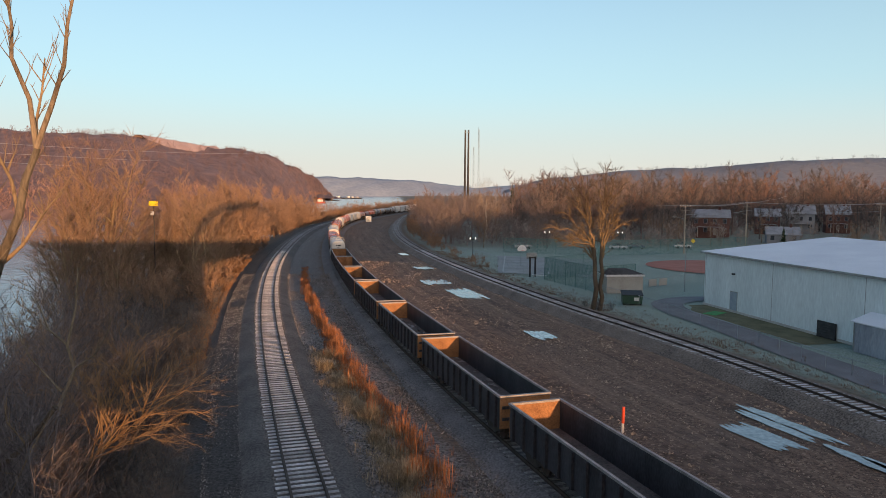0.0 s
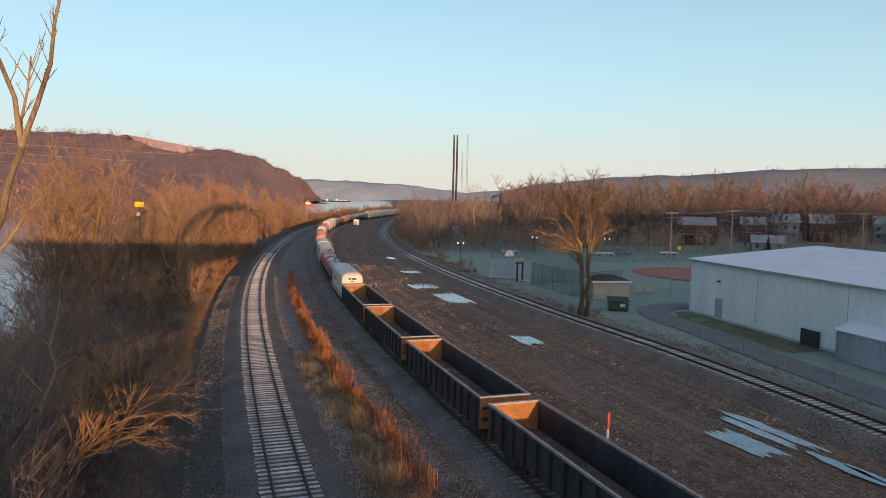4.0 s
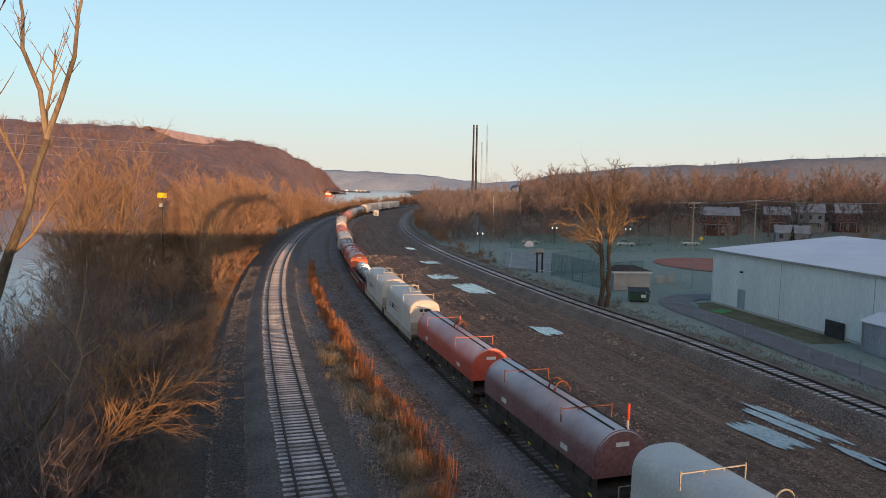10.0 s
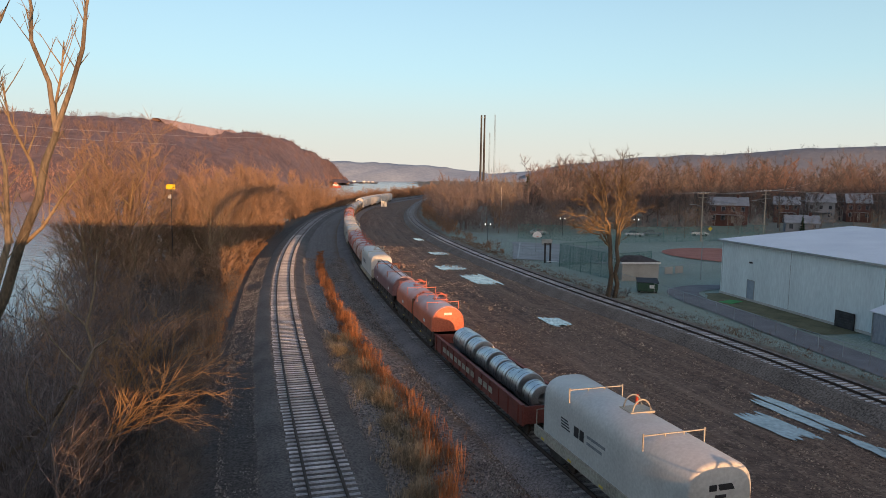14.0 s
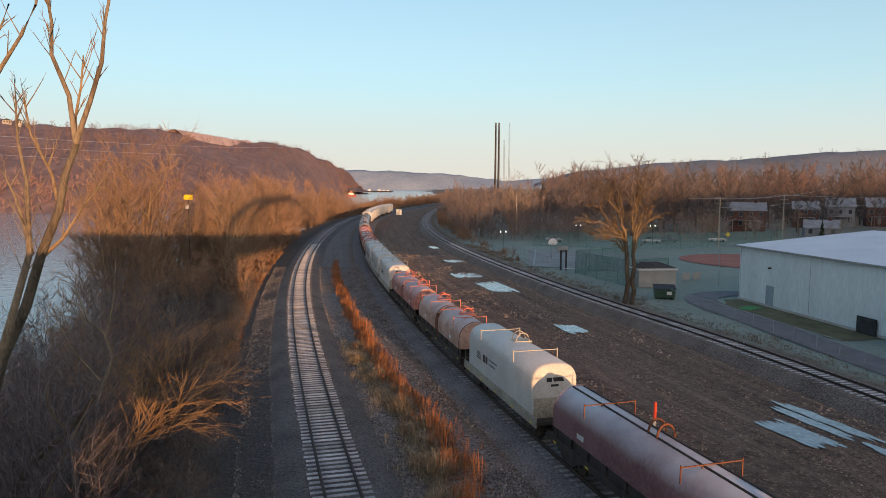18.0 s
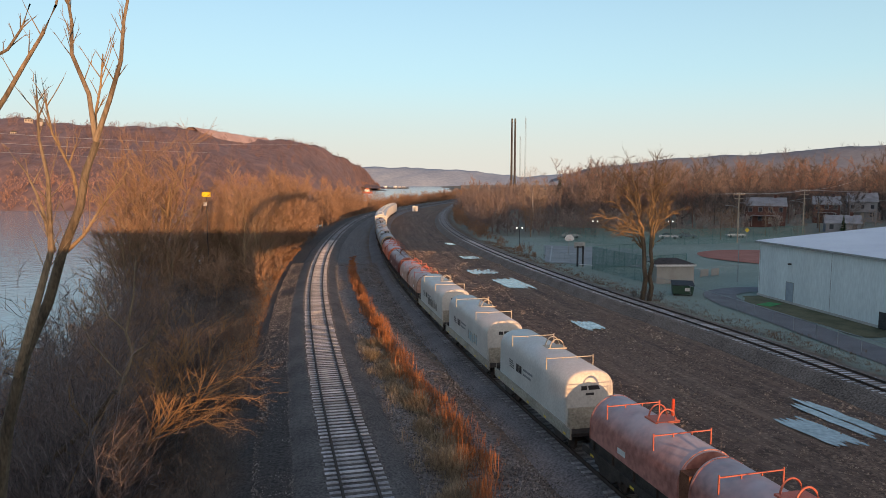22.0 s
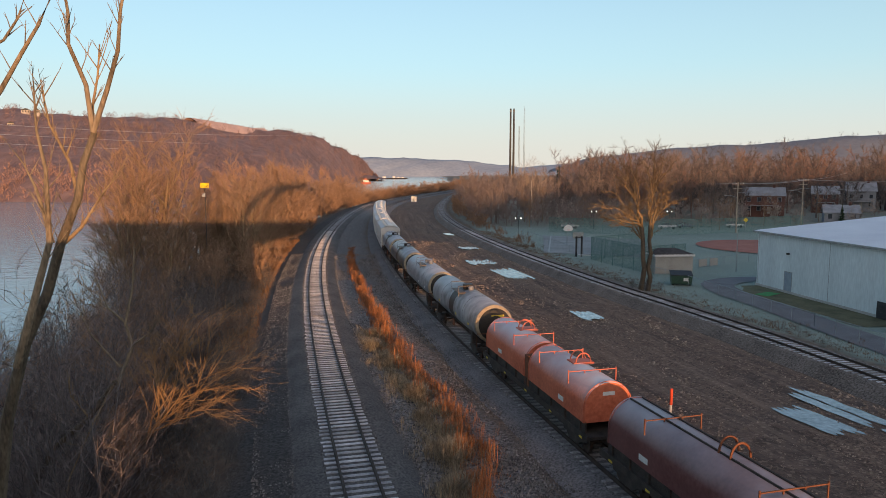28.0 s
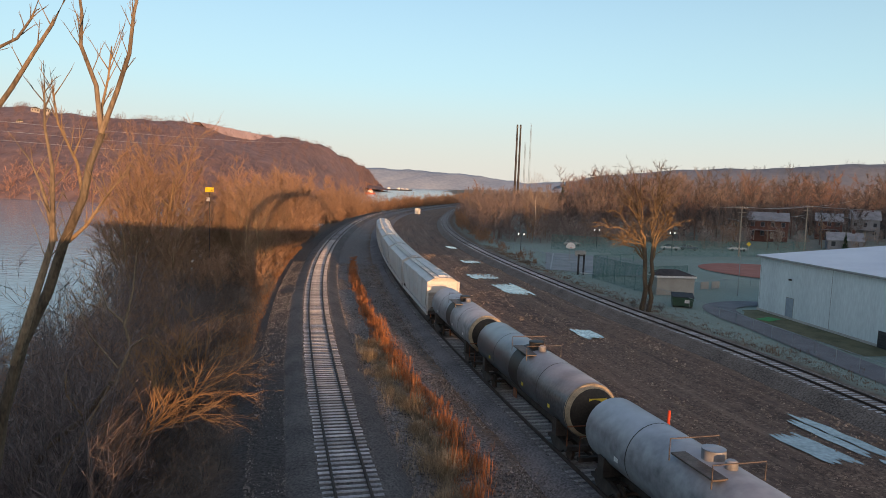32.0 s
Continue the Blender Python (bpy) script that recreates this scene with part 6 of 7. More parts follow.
SCRUB = [tree_meshes(s, 7.5, 0.05, (0, 5, 7), 0.011, 0.10, 0.22, 0.15, stems=5, first=0.12, depth=2, bark=M_SCRUB, twigs=M_SCRUB) for s in (51, 52, 53)]
for k in range(24):
    y = rng.uniform(26, 58)
    plant(rng.choice(SCRUB), -12.0 - 0.22 * y - rng.uniform(-1.0, 4), y, rng.uniform(0.8, 1.2), rng.uniform(0, 360), "bush", "tall thin purple-grey scrub before the water", "bush", "scrub by the water")
snag = thing("tree", "broken leaning trunk with a bare pale grey fork", "tree", "")
limb_line("trunk", [(-20.2, 26.0, -3.0), (-17.77, 26.0, 1.7), (-16.09, 26.0, 3.16), (-14.91, 26.0, 4.67)], 0.12, 0.10, snag, M_DARKBARK, 3, 11)
limb_line("limb", [(-14.91, 26.2, 4.5), (-14.41, 26.5, 6.02), (-14.6, 26.5, 6.96), (-14.22, 26.5, 8.35), (-14.14, 26.5, 10.04)], 0.085, 0.02, snag, M_LIMB, 6, 12, 1.0)
limb_line("limb", [(-14.6, 26.5, 6.96), (-15.36, 26.5, 7.57), (-15.85, 26.5, 8.81)], 0.05, 0.015, snag, M_LIMB, 5, 13, 1.0)
limb_line("limb", [(-14.41, 26.5, 6.02), (-13.51, 26.5, 6.66), (-13.1, 26.5, 7.5)], 0.04, 0.012, snag, M_LIMB, 4, 14)
limb_line("limb", [(-14.88, 26.4, 5.15), (-16.05, 26.5, 6.47), (-16.5, 26.5, 7.4)], 0.045, 0.015, snag, M_LIMB, 4, 15)
limb_line("limb", [(-14.95, 26.0, 4.6), (-15.41, 25.2, 3.24), (-16.38, 25.0, 1.07), (-16.9, 25.0, -1.0)], 0.05, 0.02, snag, M_BARK, 4, 16)
limb_line("limb", [(-16.09, 26.0, 3.16), (-16.3, 25.2, 4.3), (-16.17, 25.0, 5.4)], 0.04, 0.015, snag, M_BARK, 3, 18)
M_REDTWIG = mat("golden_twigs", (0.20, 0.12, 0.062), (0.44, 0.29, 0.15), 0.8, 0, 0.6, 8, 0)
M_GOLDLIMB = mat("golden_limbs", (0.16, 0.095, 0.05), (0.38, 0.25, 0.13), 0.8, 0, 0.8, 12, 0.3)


def fan_tree(base, fork, tips, seed, label):
    """A leaning stem whose long thin limbs fan out over the bank."""
    rg = random.Random(seed)
    t = thing("tree", label, "tree", "leaning trees on the bank")
    stem, twig = Geo(), Geo()
    fork = Vector(fork)
    spine = sweep(stem, Vector(base), fork, 0.13, 0.05, rg, 0.04, 8)
    # the stem's shade is put into its colour by using the dark bark
    part("trunk", stem, M_DARKBARK, t)
    for e in tips * 2:
        limb = Geo()
        e = Vector(e) + Vector((rg.uniform(-0.5, 0.5) - 0.5, rg.uniform(-1.2, 1.2), rg.uniform(-0.5, 0.5) + 0.5))
        main = sweep(limb, spine[2].lerp(spine[5], rg.uniform(0.2, 1.0)), e, rg.uniform(0.022, 0.036), 0.008, rg, 0.12, 5, 6)
        for _ in range(7):
            i = rg.randint(1, 5)
            p = main[i].lerp(main[i + 1], rg.random())
            d = (main[i + 1] - main[i]).normalized()
            q = p + (d + Vector((rg.uniform(-0.7, 0.7), rg.uniform(-0.7, 0.7), rg.uniform(-0.4, 0.7)))).normalized() * rg.uniform(0.6, 1.6)
            sub = sweep(limb, p, q, 0.013, 0.004, rg, 0.06, 3, 3)
            for _ in range(6):
                p2 = sub[0].lerp(sub[3], rg.random())
                f = ((q - p).normalized() + Vector((rg.uniform(-0.7, 0.7), rg.uniform(-0.7, 0.7), rg.uniform(-0.4, 0.6)))).normalized()
                sliver(twig, p2, p2 + f * rg.uniform(0.3, 0.9), 0.008, rg)
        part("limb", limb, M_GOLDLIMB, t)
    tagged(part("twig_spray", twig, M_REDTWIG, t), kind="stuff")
    return t


fan_tree((-18.2, 31.0, -3.6), (-14.9, 31.0, 2.0), [(-10.6, 31, 2.2), (-10.75, 31, 3.46), (-11.26, 31, 4.54), (-12.88, 31, 5.25), (-14.0, 31, 5.0), (-11.5, 31, 2.7), (-15.3, 31, 4.1), (-16.6, 31, 3.4), (-15.8, 31, 4.7), (-12.3, 31, 1.2), (-13.3, 31, 4.2), (-11.0, 31, 1.0)], 91, "leaning tree with a fan of long golden limbs")
fan_tree((-17.6, 37.0, -3.0), (-16.2, 37.0, 1.6), [(-13.2, 37, 3.4), (-14.4, 37, 4.6), (-15.9, 37, 5.2), (-17.6, 37, 4.4), (-12.8, 37, 2.0), (-18.4, 37, 3.0)], 92, "small leaning tree with golden limbs")

# ---- dead grass between the lines ----
M_RUSTGRASS = mat("rusty_dead_grass", (0.19, 0.075, 0.035), (0.45, 0.20, 0.09), 0.85, 0, 0.7, 5, 0, island=0.4)
M_TANGRASS = mat("straw_dead_grass", (0.19, 0.15, 0.10), (0.40, 0.33, 0.235), 0.85, 0, 0.7, 5, 0, island=0.4)


def grass(name, count, place, h, spread, material, label, seed):
    rg = random.Random(seed)
    o = Geo()
    for _ in range(count):
        x, y, k = place(rg)
        z = ground_z(x, y) - 0.05
        for b in range(7):
            an, hh = rg.uniform(0, 6.28), h * k * rg.uniform(0.5, 1.15)
            bx, by = x + rg.gauss(0, 0.12), y + rg.gauss(0, 0.12)
            le = hh * rg.uniform(0.05, spread)
            tip = Vector((bx + math.cos(an) * le, by + math.sin(an) * le, z + hh))
            w = rg.uniform(0.004, 0.010) * (1 + y / 90)
            sd = Vector((math.cos(an + 1.57) * w, math.sin(an + 1.57) * w, 0))
            base = Vector((bx, by, z))
            m = base.lerp(tip, 0.65) + Vector((0, 0, hh * 0.06))
            o.add([base - sd * 0.6, base + sd * 0.6, m + sd, tip, m - sd], [(0, 1, 2, 4), (4, 2, 3)])
    return tagged(part(name, o, material), label, "grass", kind="stuff")


STRIP = [(27, -0.6, 2.4), (33, -1.4, 2.6), (40, -3.6, 2.7), (47, -6.2, 2.5), (57, -9.4, 2.3), (73, -13.8, 1.9), (90, -18.2, 1.6), (108, -22.2, 1.2), (150, -30.5, 1.8)]


def strip(rg, lo, hi, side=0.0, wide=1.0):
    y = lo + (hi - lo) * rg.random()
    cx, w = (np.interp(y, [q[0] for q in STRIP], [q[i] for q in STRIP]) for i in (1, 2))
    u = rg.gauss(side, 0.30 * wide)
    k = (0.2 + 1.15 * max(0.0, 0.42 + 1.5 * noise.noise((y * 0.45, u * 2.5, 4)))) * (1 - 0.75 * soft(90, 125, y))
    return cx + u * w, y, k


grass("rusty_grass", 2700, lambda rg: strip(rg, 24, 125, 0.30, 0.62), 0.85, 0.4, M_RUSTGRASS, "tall rust-coloured dead grass between the tracks", 1)
grass("straw_grass", 5600, lambda rg: strip(rg, 20, 58, -0.16, 0.9), 0.5, 1.0, M_TANGRASS, "matted straw-coloured dead grass between the tracks", 2)


def verge(rg):
    y = 50 + 90 * rg.random()
    return x_at(TRACK_1, y) - 5.6 - abs(rg.gauss(0, 3.2)), y, rg.uniform(0.5, 1.1)


M_VERGEGRASS = mat("brown_dead_grass", (0.12, 0.066, 0.036), (0.32, 0.18, 0.095), 0.85, 0, 0.7, 5, 0, island=0.5)
grass("verge_grass", 3200, verge, 0.75, 0.7, M_VERGEGRASS, "brown dead grass along the ballast edge", 3)


def wayside(rg):
    y = 32 + 130 * rg.random()
    return x_at(TRACK_3, y) + 3.6 + abs(rg.gauss(0, 1.8)), y, rg.uniform(0.3, 1.0) * (0.4 + max(0, noise.noise((y * 0.2, 3, 8))))


M_BROWNWEED = mat("brown_weeds", (0.11, 0.075, 0.052), (0.29, 0.205, 0.145), 0.9, 0, 0.7, 5, 0, island=0.4)
grass("wayside_weeds", 2800, wayside, 0.75, 0.8, M_BROWNWEED, "dry weeds beside the railway fence", 4)


# loose stones and chips on the dirt and the gravel
M_STONE = mat("loose_stone", (0.11, 0.08, 0.064), (0.44, 0.32, 0.235), 0.9, 0, 1.0, 6, 0, island=0.5)
o = Geo()
rg = random.Random(8)
for _ in range(15000):
    y = 24 + 110 * rg.random() ** 1.6
    a, b = x_at(TRACK_2, y) + 1.9, x_at(TRACK_3, y) - 2.2
    x = a + (b - a) * rg.random() ** 1.3
    s = rg.uniform(0.015, 0.06) * (0.6 + abs(noise.noise((x * 0.3, y * 0.12, 6))) * 2) * (1 + y / 70)
    z = ground_z(x, y)
    an = rg.uniform(0, 6.28)
    c, n_ = math.cos(an) * s, math.sin(an) * s
    o.add([(x + c, y + n_, z - 0.02), (x - n_, y + c, z - 0.02), (x - c, y - n_, z - 0.02), (x + n_, y - c, z - 0.02), (x + c * 0.3, y + n_ * 0.2, z + s * rg.uniform(0.5, 0.9))], [(0, 1, 4), (1, 2, 4), (2, 3, 4), (3, 0, 4)])
M_BEDSTONE = mat("ballast_stone", (0.055, 0.051, 0.05), (0.26, 0.238, 0.222), 0.95, 0, 1.0, 6, 0, island=0.6)
bedstones = Geo()
for track, lo, hi, z0, z1, n_ in ((TRACK_3, -2.8, -1.5, -1.05, -0.17, 9000), (TRACK_2, 1.35, 2.8, -0.17, -0.5, 4000), (TRACK_2, -2.8, -1.35, -0.5, -0.17, 5000), (TRACK_2, -5.5, -2.6, -0.6, -0.55, 9000), (TRACK_2, 2.6, 4.2, -0.55, -0.5, 3500), (TRACK_3, -2.8, -1.5, -1.05, -0.17, 4000), (TRACK_1, 1.4, 3.0, -0.17, -0.6, 4500), (TRACK_1, -3.0, -1.4, -0.6, -0.17, 4500), (TRACK_1, -4.8, -2.8, -0.66, -0.58, 5000), (TRACK_1, 2.8, 5.0, -0.58, -0.58, 4000)):
    for _ in range(n_):
        y = 24 + 90 * rg.random() ** 1.5
        w = rg.random()
        x = x_at(track, y) + lo + (hi - lo) * w
        z = z0 + (z1 - z0) * w
        s = rg.uniform(0.03, 0.075) * (1 + y / 140)
        an = rg.uniform(0, 6.28)
        c, q = math.cos(an) * s, math.sin(an) * s
        bedstones.add([(x + c, y + q, z - 0.03), (x - q, y + c, z - 0.03), (x - c, y - q, z - 0.03), (x + q, y - c, z - 0.03), (x + c * 0.3, y + q * 0.2, z + s * rg.uniform(0.4, 0.8))], [(0, 1, 4), (1, 2, 4), (2, 3, 4), (3, 0, 4)])
tagged(part("ballast_stones", bedstones, M_BEDSTONE, None, "", 1), "grey crushed stones on the ballast shoulders", "stones", kind="stuff")
tagged(part("loose_stones", o, M_STONE, None, "", 1), "loose stones and chips scattered on the dirt", "stones", kind="stuff")


# ---- the train: local +y is the way it runs, z is 0 at the rail tops ----
M_GREYLETTER = mat("grey_lettering", (0.16, 0.17, 0.18), (0.28, 0.29, 0.30), 0.6, 0, 4, 30, 0.0)
M_DULLRAIL = mat("dull_platform_steel", (0.07, 0.06, 0.055), (0.19, 0.16, 0.14), 0.6, 0.3, 3, 20, 0.1)
M_HEADRIM = mat("tan_head_rim", (0.24, 0.19, 0.13), (0.46, 0.38, 0.27), 0.6, 0, 3, 20, 0.1)


def ring_profile(half, z0, z1, crown, steps=9, power=2.6):
    """A hood's cross-section: upright sides, rounded shoulders and a crowned top."""
    out = [(half, z0)]
    for k in range(steps * 2 + 1):
        a = math.pi * k / (steps * 2)
        c, s_ = math.cos(a), math.sin(a)
        out.append((half * math.copysign(abs(c) ** (2 / power), c), z1 - crown + crown * abs(s_) ** (2 / power)))
    out.append((-half, z0))
    return out


def end_rounded(profile, y0, y1, r, zc):
    """A profile pushed lengthwise, drawn in a little at both ends."""
    rings = []
    for y, k in ((y0, 1 - 1.0 * r), (y0 + 0.35 * r, 1 - 0.35 * r), (y0 + r, 1.0), (y1 - r, 1.0), (y1 - 0.35 * r, 1 - 0.35 * r), (y1, 1 - 1.0 * r)):
        k = 1 - (1 - k) * 0.35
        rings.append([(x * k, y, zc + (z - zc) * k if z > zc else z) for x, z in profile][::-1])
    return Geo().loft(rings)


def shared(fn):
    """Builds a mesh once for all who ask."""
    store = {}

    def get(*key):
        if key not in store:
            store[key] = fn(*key)
        return store[key]
    return get


@shared
def wheel_mesh():
    r = Geo()
    for sx in (-1, 1):
        r.tube([(sx * 0.69, 0, 0), (sx * 0.72, 0, 0), (sx * 0.72, 0, 0), (sx * 0.82, 0, 0)], [0.45, 0.45, 0.42, 0.42], 18)
    r.tube([(-0.69, 0, 0), (0.69, 0, 0)], 0.09, 8)
    return r.mesh("wheelset", M_WHEEL)


@shared
def truck_mesh():
    t = Geo()
    for sx in (-1, 1):
        prof = [(-1.15, 0.50), (-1.15, 0.66), (-0.55, 0.84), (0.55, 0.84), (1.15, 0.66), (1.15, 0.50), (0.80, 0.50), (0.45, 0.24), (-0.45, 0.24), (-0.80, 0.50)]
        t.add([(sx * 0.98 + dx, y, z) for dx in (-0.08, 0.08) for y, z in prof], [tuple(range(10)), tuple(range(19, 9, -1))] + [(i, i + 10, (i + 1) % 10 + 10, (i + 1) % 10) for i in range(10)])
    t.box(-0.95, 0.95, -0.2, 0.2, 0.45, 0.75)
    return t.mesh("truck", M_UNDER)


@shared
def coupler_mesh():
    return Geo().box(-0.12, 0.12, 0, 0.62, 0.72, 0.98).box(-0.2, 0.2, 0.38, 0.62, 0.68, 1.02).mesh("coupler", M_UNDER)


def running_gear(car, half):
    for s in (-1, 1):
        tr = part("truck", truck_mesh(), None, car)
        tr.location = (0, s * (half - 1.9), 0)
        for w in (-0.88, 0.88):
            wh = part("wheelset", wheel_mesh(), None, tr)
            wh.location = (0, w, 0.45)
        cp = part("coupler", coupler_mesh(), None, car)
        cp.location, cp.rotation_euler = (0, s * half, 0), (0, 0, 0 if s > 0 else math.pi)


def gondola(pitch, seed):
    half = pitch / 2 - 0.62
    car = thing("gondola_car", "empty black open-top gondola car with rusty inside", "rail car", "gondola cars of the train")
    rng = random.Random(seed)
    W, z0, z1 = 1.40, 1.05, 2.62
    part("floor", Geo().box(-W + 0.06, W - 0.06, -half, half, z0, z0 + 0.10), M_GOND_IN, car)
    part("sill", Geo().box(-0.3, 0.3, -half, half, 0.72, z0), M_UNDER, car)
    for sx in (-1, 1):
        bow = [(sx * (W - 0.03 + 0.0 * k), -half + 2 * half * k / 10) for k in range(11)]
        side = Geo().loft([[(x - 0.02, y, z0 - 0.12), (x + 0.02, y, z0 - 0.12), (x + 0.02 + sx * 0.02 * math.sin(k * 1.7 + seed), y, (z0 + z1) / 2), (x + 0.02, y, z1 - 0.05), (x - 0.02, y, z1 - 0.05), (x - 0.02 + sx * 0.02 * math.sin(k * 1.7 + seed), y, (z0 + z1) / 2)] for k, (x, y) in enumerate(bow)])
        part("side", side, M_GOND, car)
        part("top_rim", Geo().box(sx * W - 0.07, sx * W + 0.06, -half, half, z1 - 0.05, z1 + 0.06), M_GOND_RIM, car)
        count = 13
        for k in range(count):
            y = -half + 0.5 + (2 * half - 1.0) * k / (count - 1)
            rb = part("rib", rib_mesh(), None, car)
            rb.location, rb.rotation_euler = (sx * W, y, 0), (0, 0, 0 if sx > 0 else math.pi)
    for sy in (-1, 1):
        part("end_wall", Geo().box(-W, W, sy * half - 0.04, sy * half + 0.04, z0 - 0.1, z1 - 0.05), M_GOND_END, car, "rusty orange-brown end wall")
        part("end_rim", Geo().box(-W - 0.05, W + 0.05, sy * half - 0.09, sy * half + 0.09, z1 - 0.04, z1 + 0.065), M_GOND_RIM, car)
        for z in (1.4, 2.0):
            part("end_rib", Geo().box(-W + 0.1, W - 0.1, sy * (half + 0.04), sy * (half + 0.13), z, z + 0.14), M_GOND, car)
    if seed % 3 != 1:
        sc = Geo()
        for _ in range(90):
            x, y, s = rng.uniform(-1.2, 1.2), rng.uniform(-half + 0.6, half - 0.6), rng.uniform(0.05, 0.35)
            a = rng.uniform(0, 3.1)
            sc.add([(x + s * math.cos(a), y + s * math.sin(a), z0 + 0.11), (x - s * math.cos(a), y - s * math.sin(a), z0 + 0.12 + s * 0.2), (x - 0.4 * s * math.sin(a), y + 0.4 * s * math.cos(a), z0 + 0.12 + s * 0.4)], [(0, 1, 2)])
        tagged(part("scrap", sc, M_GOND_RIM, car, "loose grey scrap on the floor"), kind="stuff")
    part("marking", Geo().box(-W - 0.075, -W - 0.05, half - 2.4, half - 1.6, 1.35, 1.6), M_WHITE, car)
    for k in range(4):
        part("reflector", Geo().box(-W - 0.16, -W - 0.14, -half + 1.2 + k * 3.9, -half + 1.5 + k * 3.9, 1.02, 1.12), M_YELLOW, car)
    running_gear(car, half)
    return car, half


@shared
def rib_mesh():
    return Geo().box(-0.02, 0.13, -0.09, 0.09, 0.95, 2.52).mesh("rib", M_GOND)


def loop(car, y, r, material, wide=0.10):
    """A lifting ring that stands across the hood's top."""
    pts = [(r * math.cos(math.pi * k / 10), y, r * math.sin(math.pi * k / 10)) for k in range(11)]
    return pts


def hood_fittings(car, y0, y1, ztop, half, material, lifts=True):
    """Raised cross bars near both ends and lifting rings at the middle of a hood."""
    mid = (y0 + y1) / 2
    for f in (0.24, 0.76):
        y = y0 + (y1 - y0) * f
        part("cross_bar", Geo().box(-half - 0.05, half + 0.05, y - 0.022, y + 0.022, ztop + 0.045, ztop + 0.085), material, car)
        for x, lo, hi in ((half + 0.03, -0.5, 0.15), (0.4, -0.06, 0.05), (-0.4, -0.06, 0.05), (-half - 0.03, -0.5, 0.15)):
            part("bar_post", Geo().box(x - 0.022, x + 0.022, y - 0.022, y + 0.022, ztop + lo, ztop + hi), material, car)
    if lifts:
        for d in (-0.32, 0.32):
            part("lifting_ring", Geo().tube([(-0.25 + 0.42 * math.cos(math.pi * k / 10), mid + d, ztop - 0.05 + 0.55 * math.sin(math.pi * k / 10)) for k in range(11)], 0.035, 6), material, car)
        part("ring_base", Geo().box(-0.8, 0.3, mid - 0.42, mid + 0.42, ztop - 0.06, ztop + 0.03), material, car)


def slash_mark(car, x, y, z, w, h, material, bars=(), name="marking"):
    """A sloping emblem and plain bars for writing, on a hood's side at x."""
    e = Geo()
    for k in range(4):
        e.add([(x, y - k * w * 0.02, z + h * (0.1 + k * 0.23)), (x, y + w * (0.9 - k * 0.08), z + h * (0.1 + k * 0.23)), (x, y + w * (0.9 - k * 0.08), z + h * (0.22 + k * 0.23)), (x, y - k * w * 0.02, z + h * (0.22 + k * 0.23))], [(0, 1, 2, 3), (3, 2, 1, 0)])
    part("emblem", e, material, car)
    for a, b, c, d in bars:
        part(name, Geo().box(x - 0.004, x + 0.004, a, b, c, d), material, car)


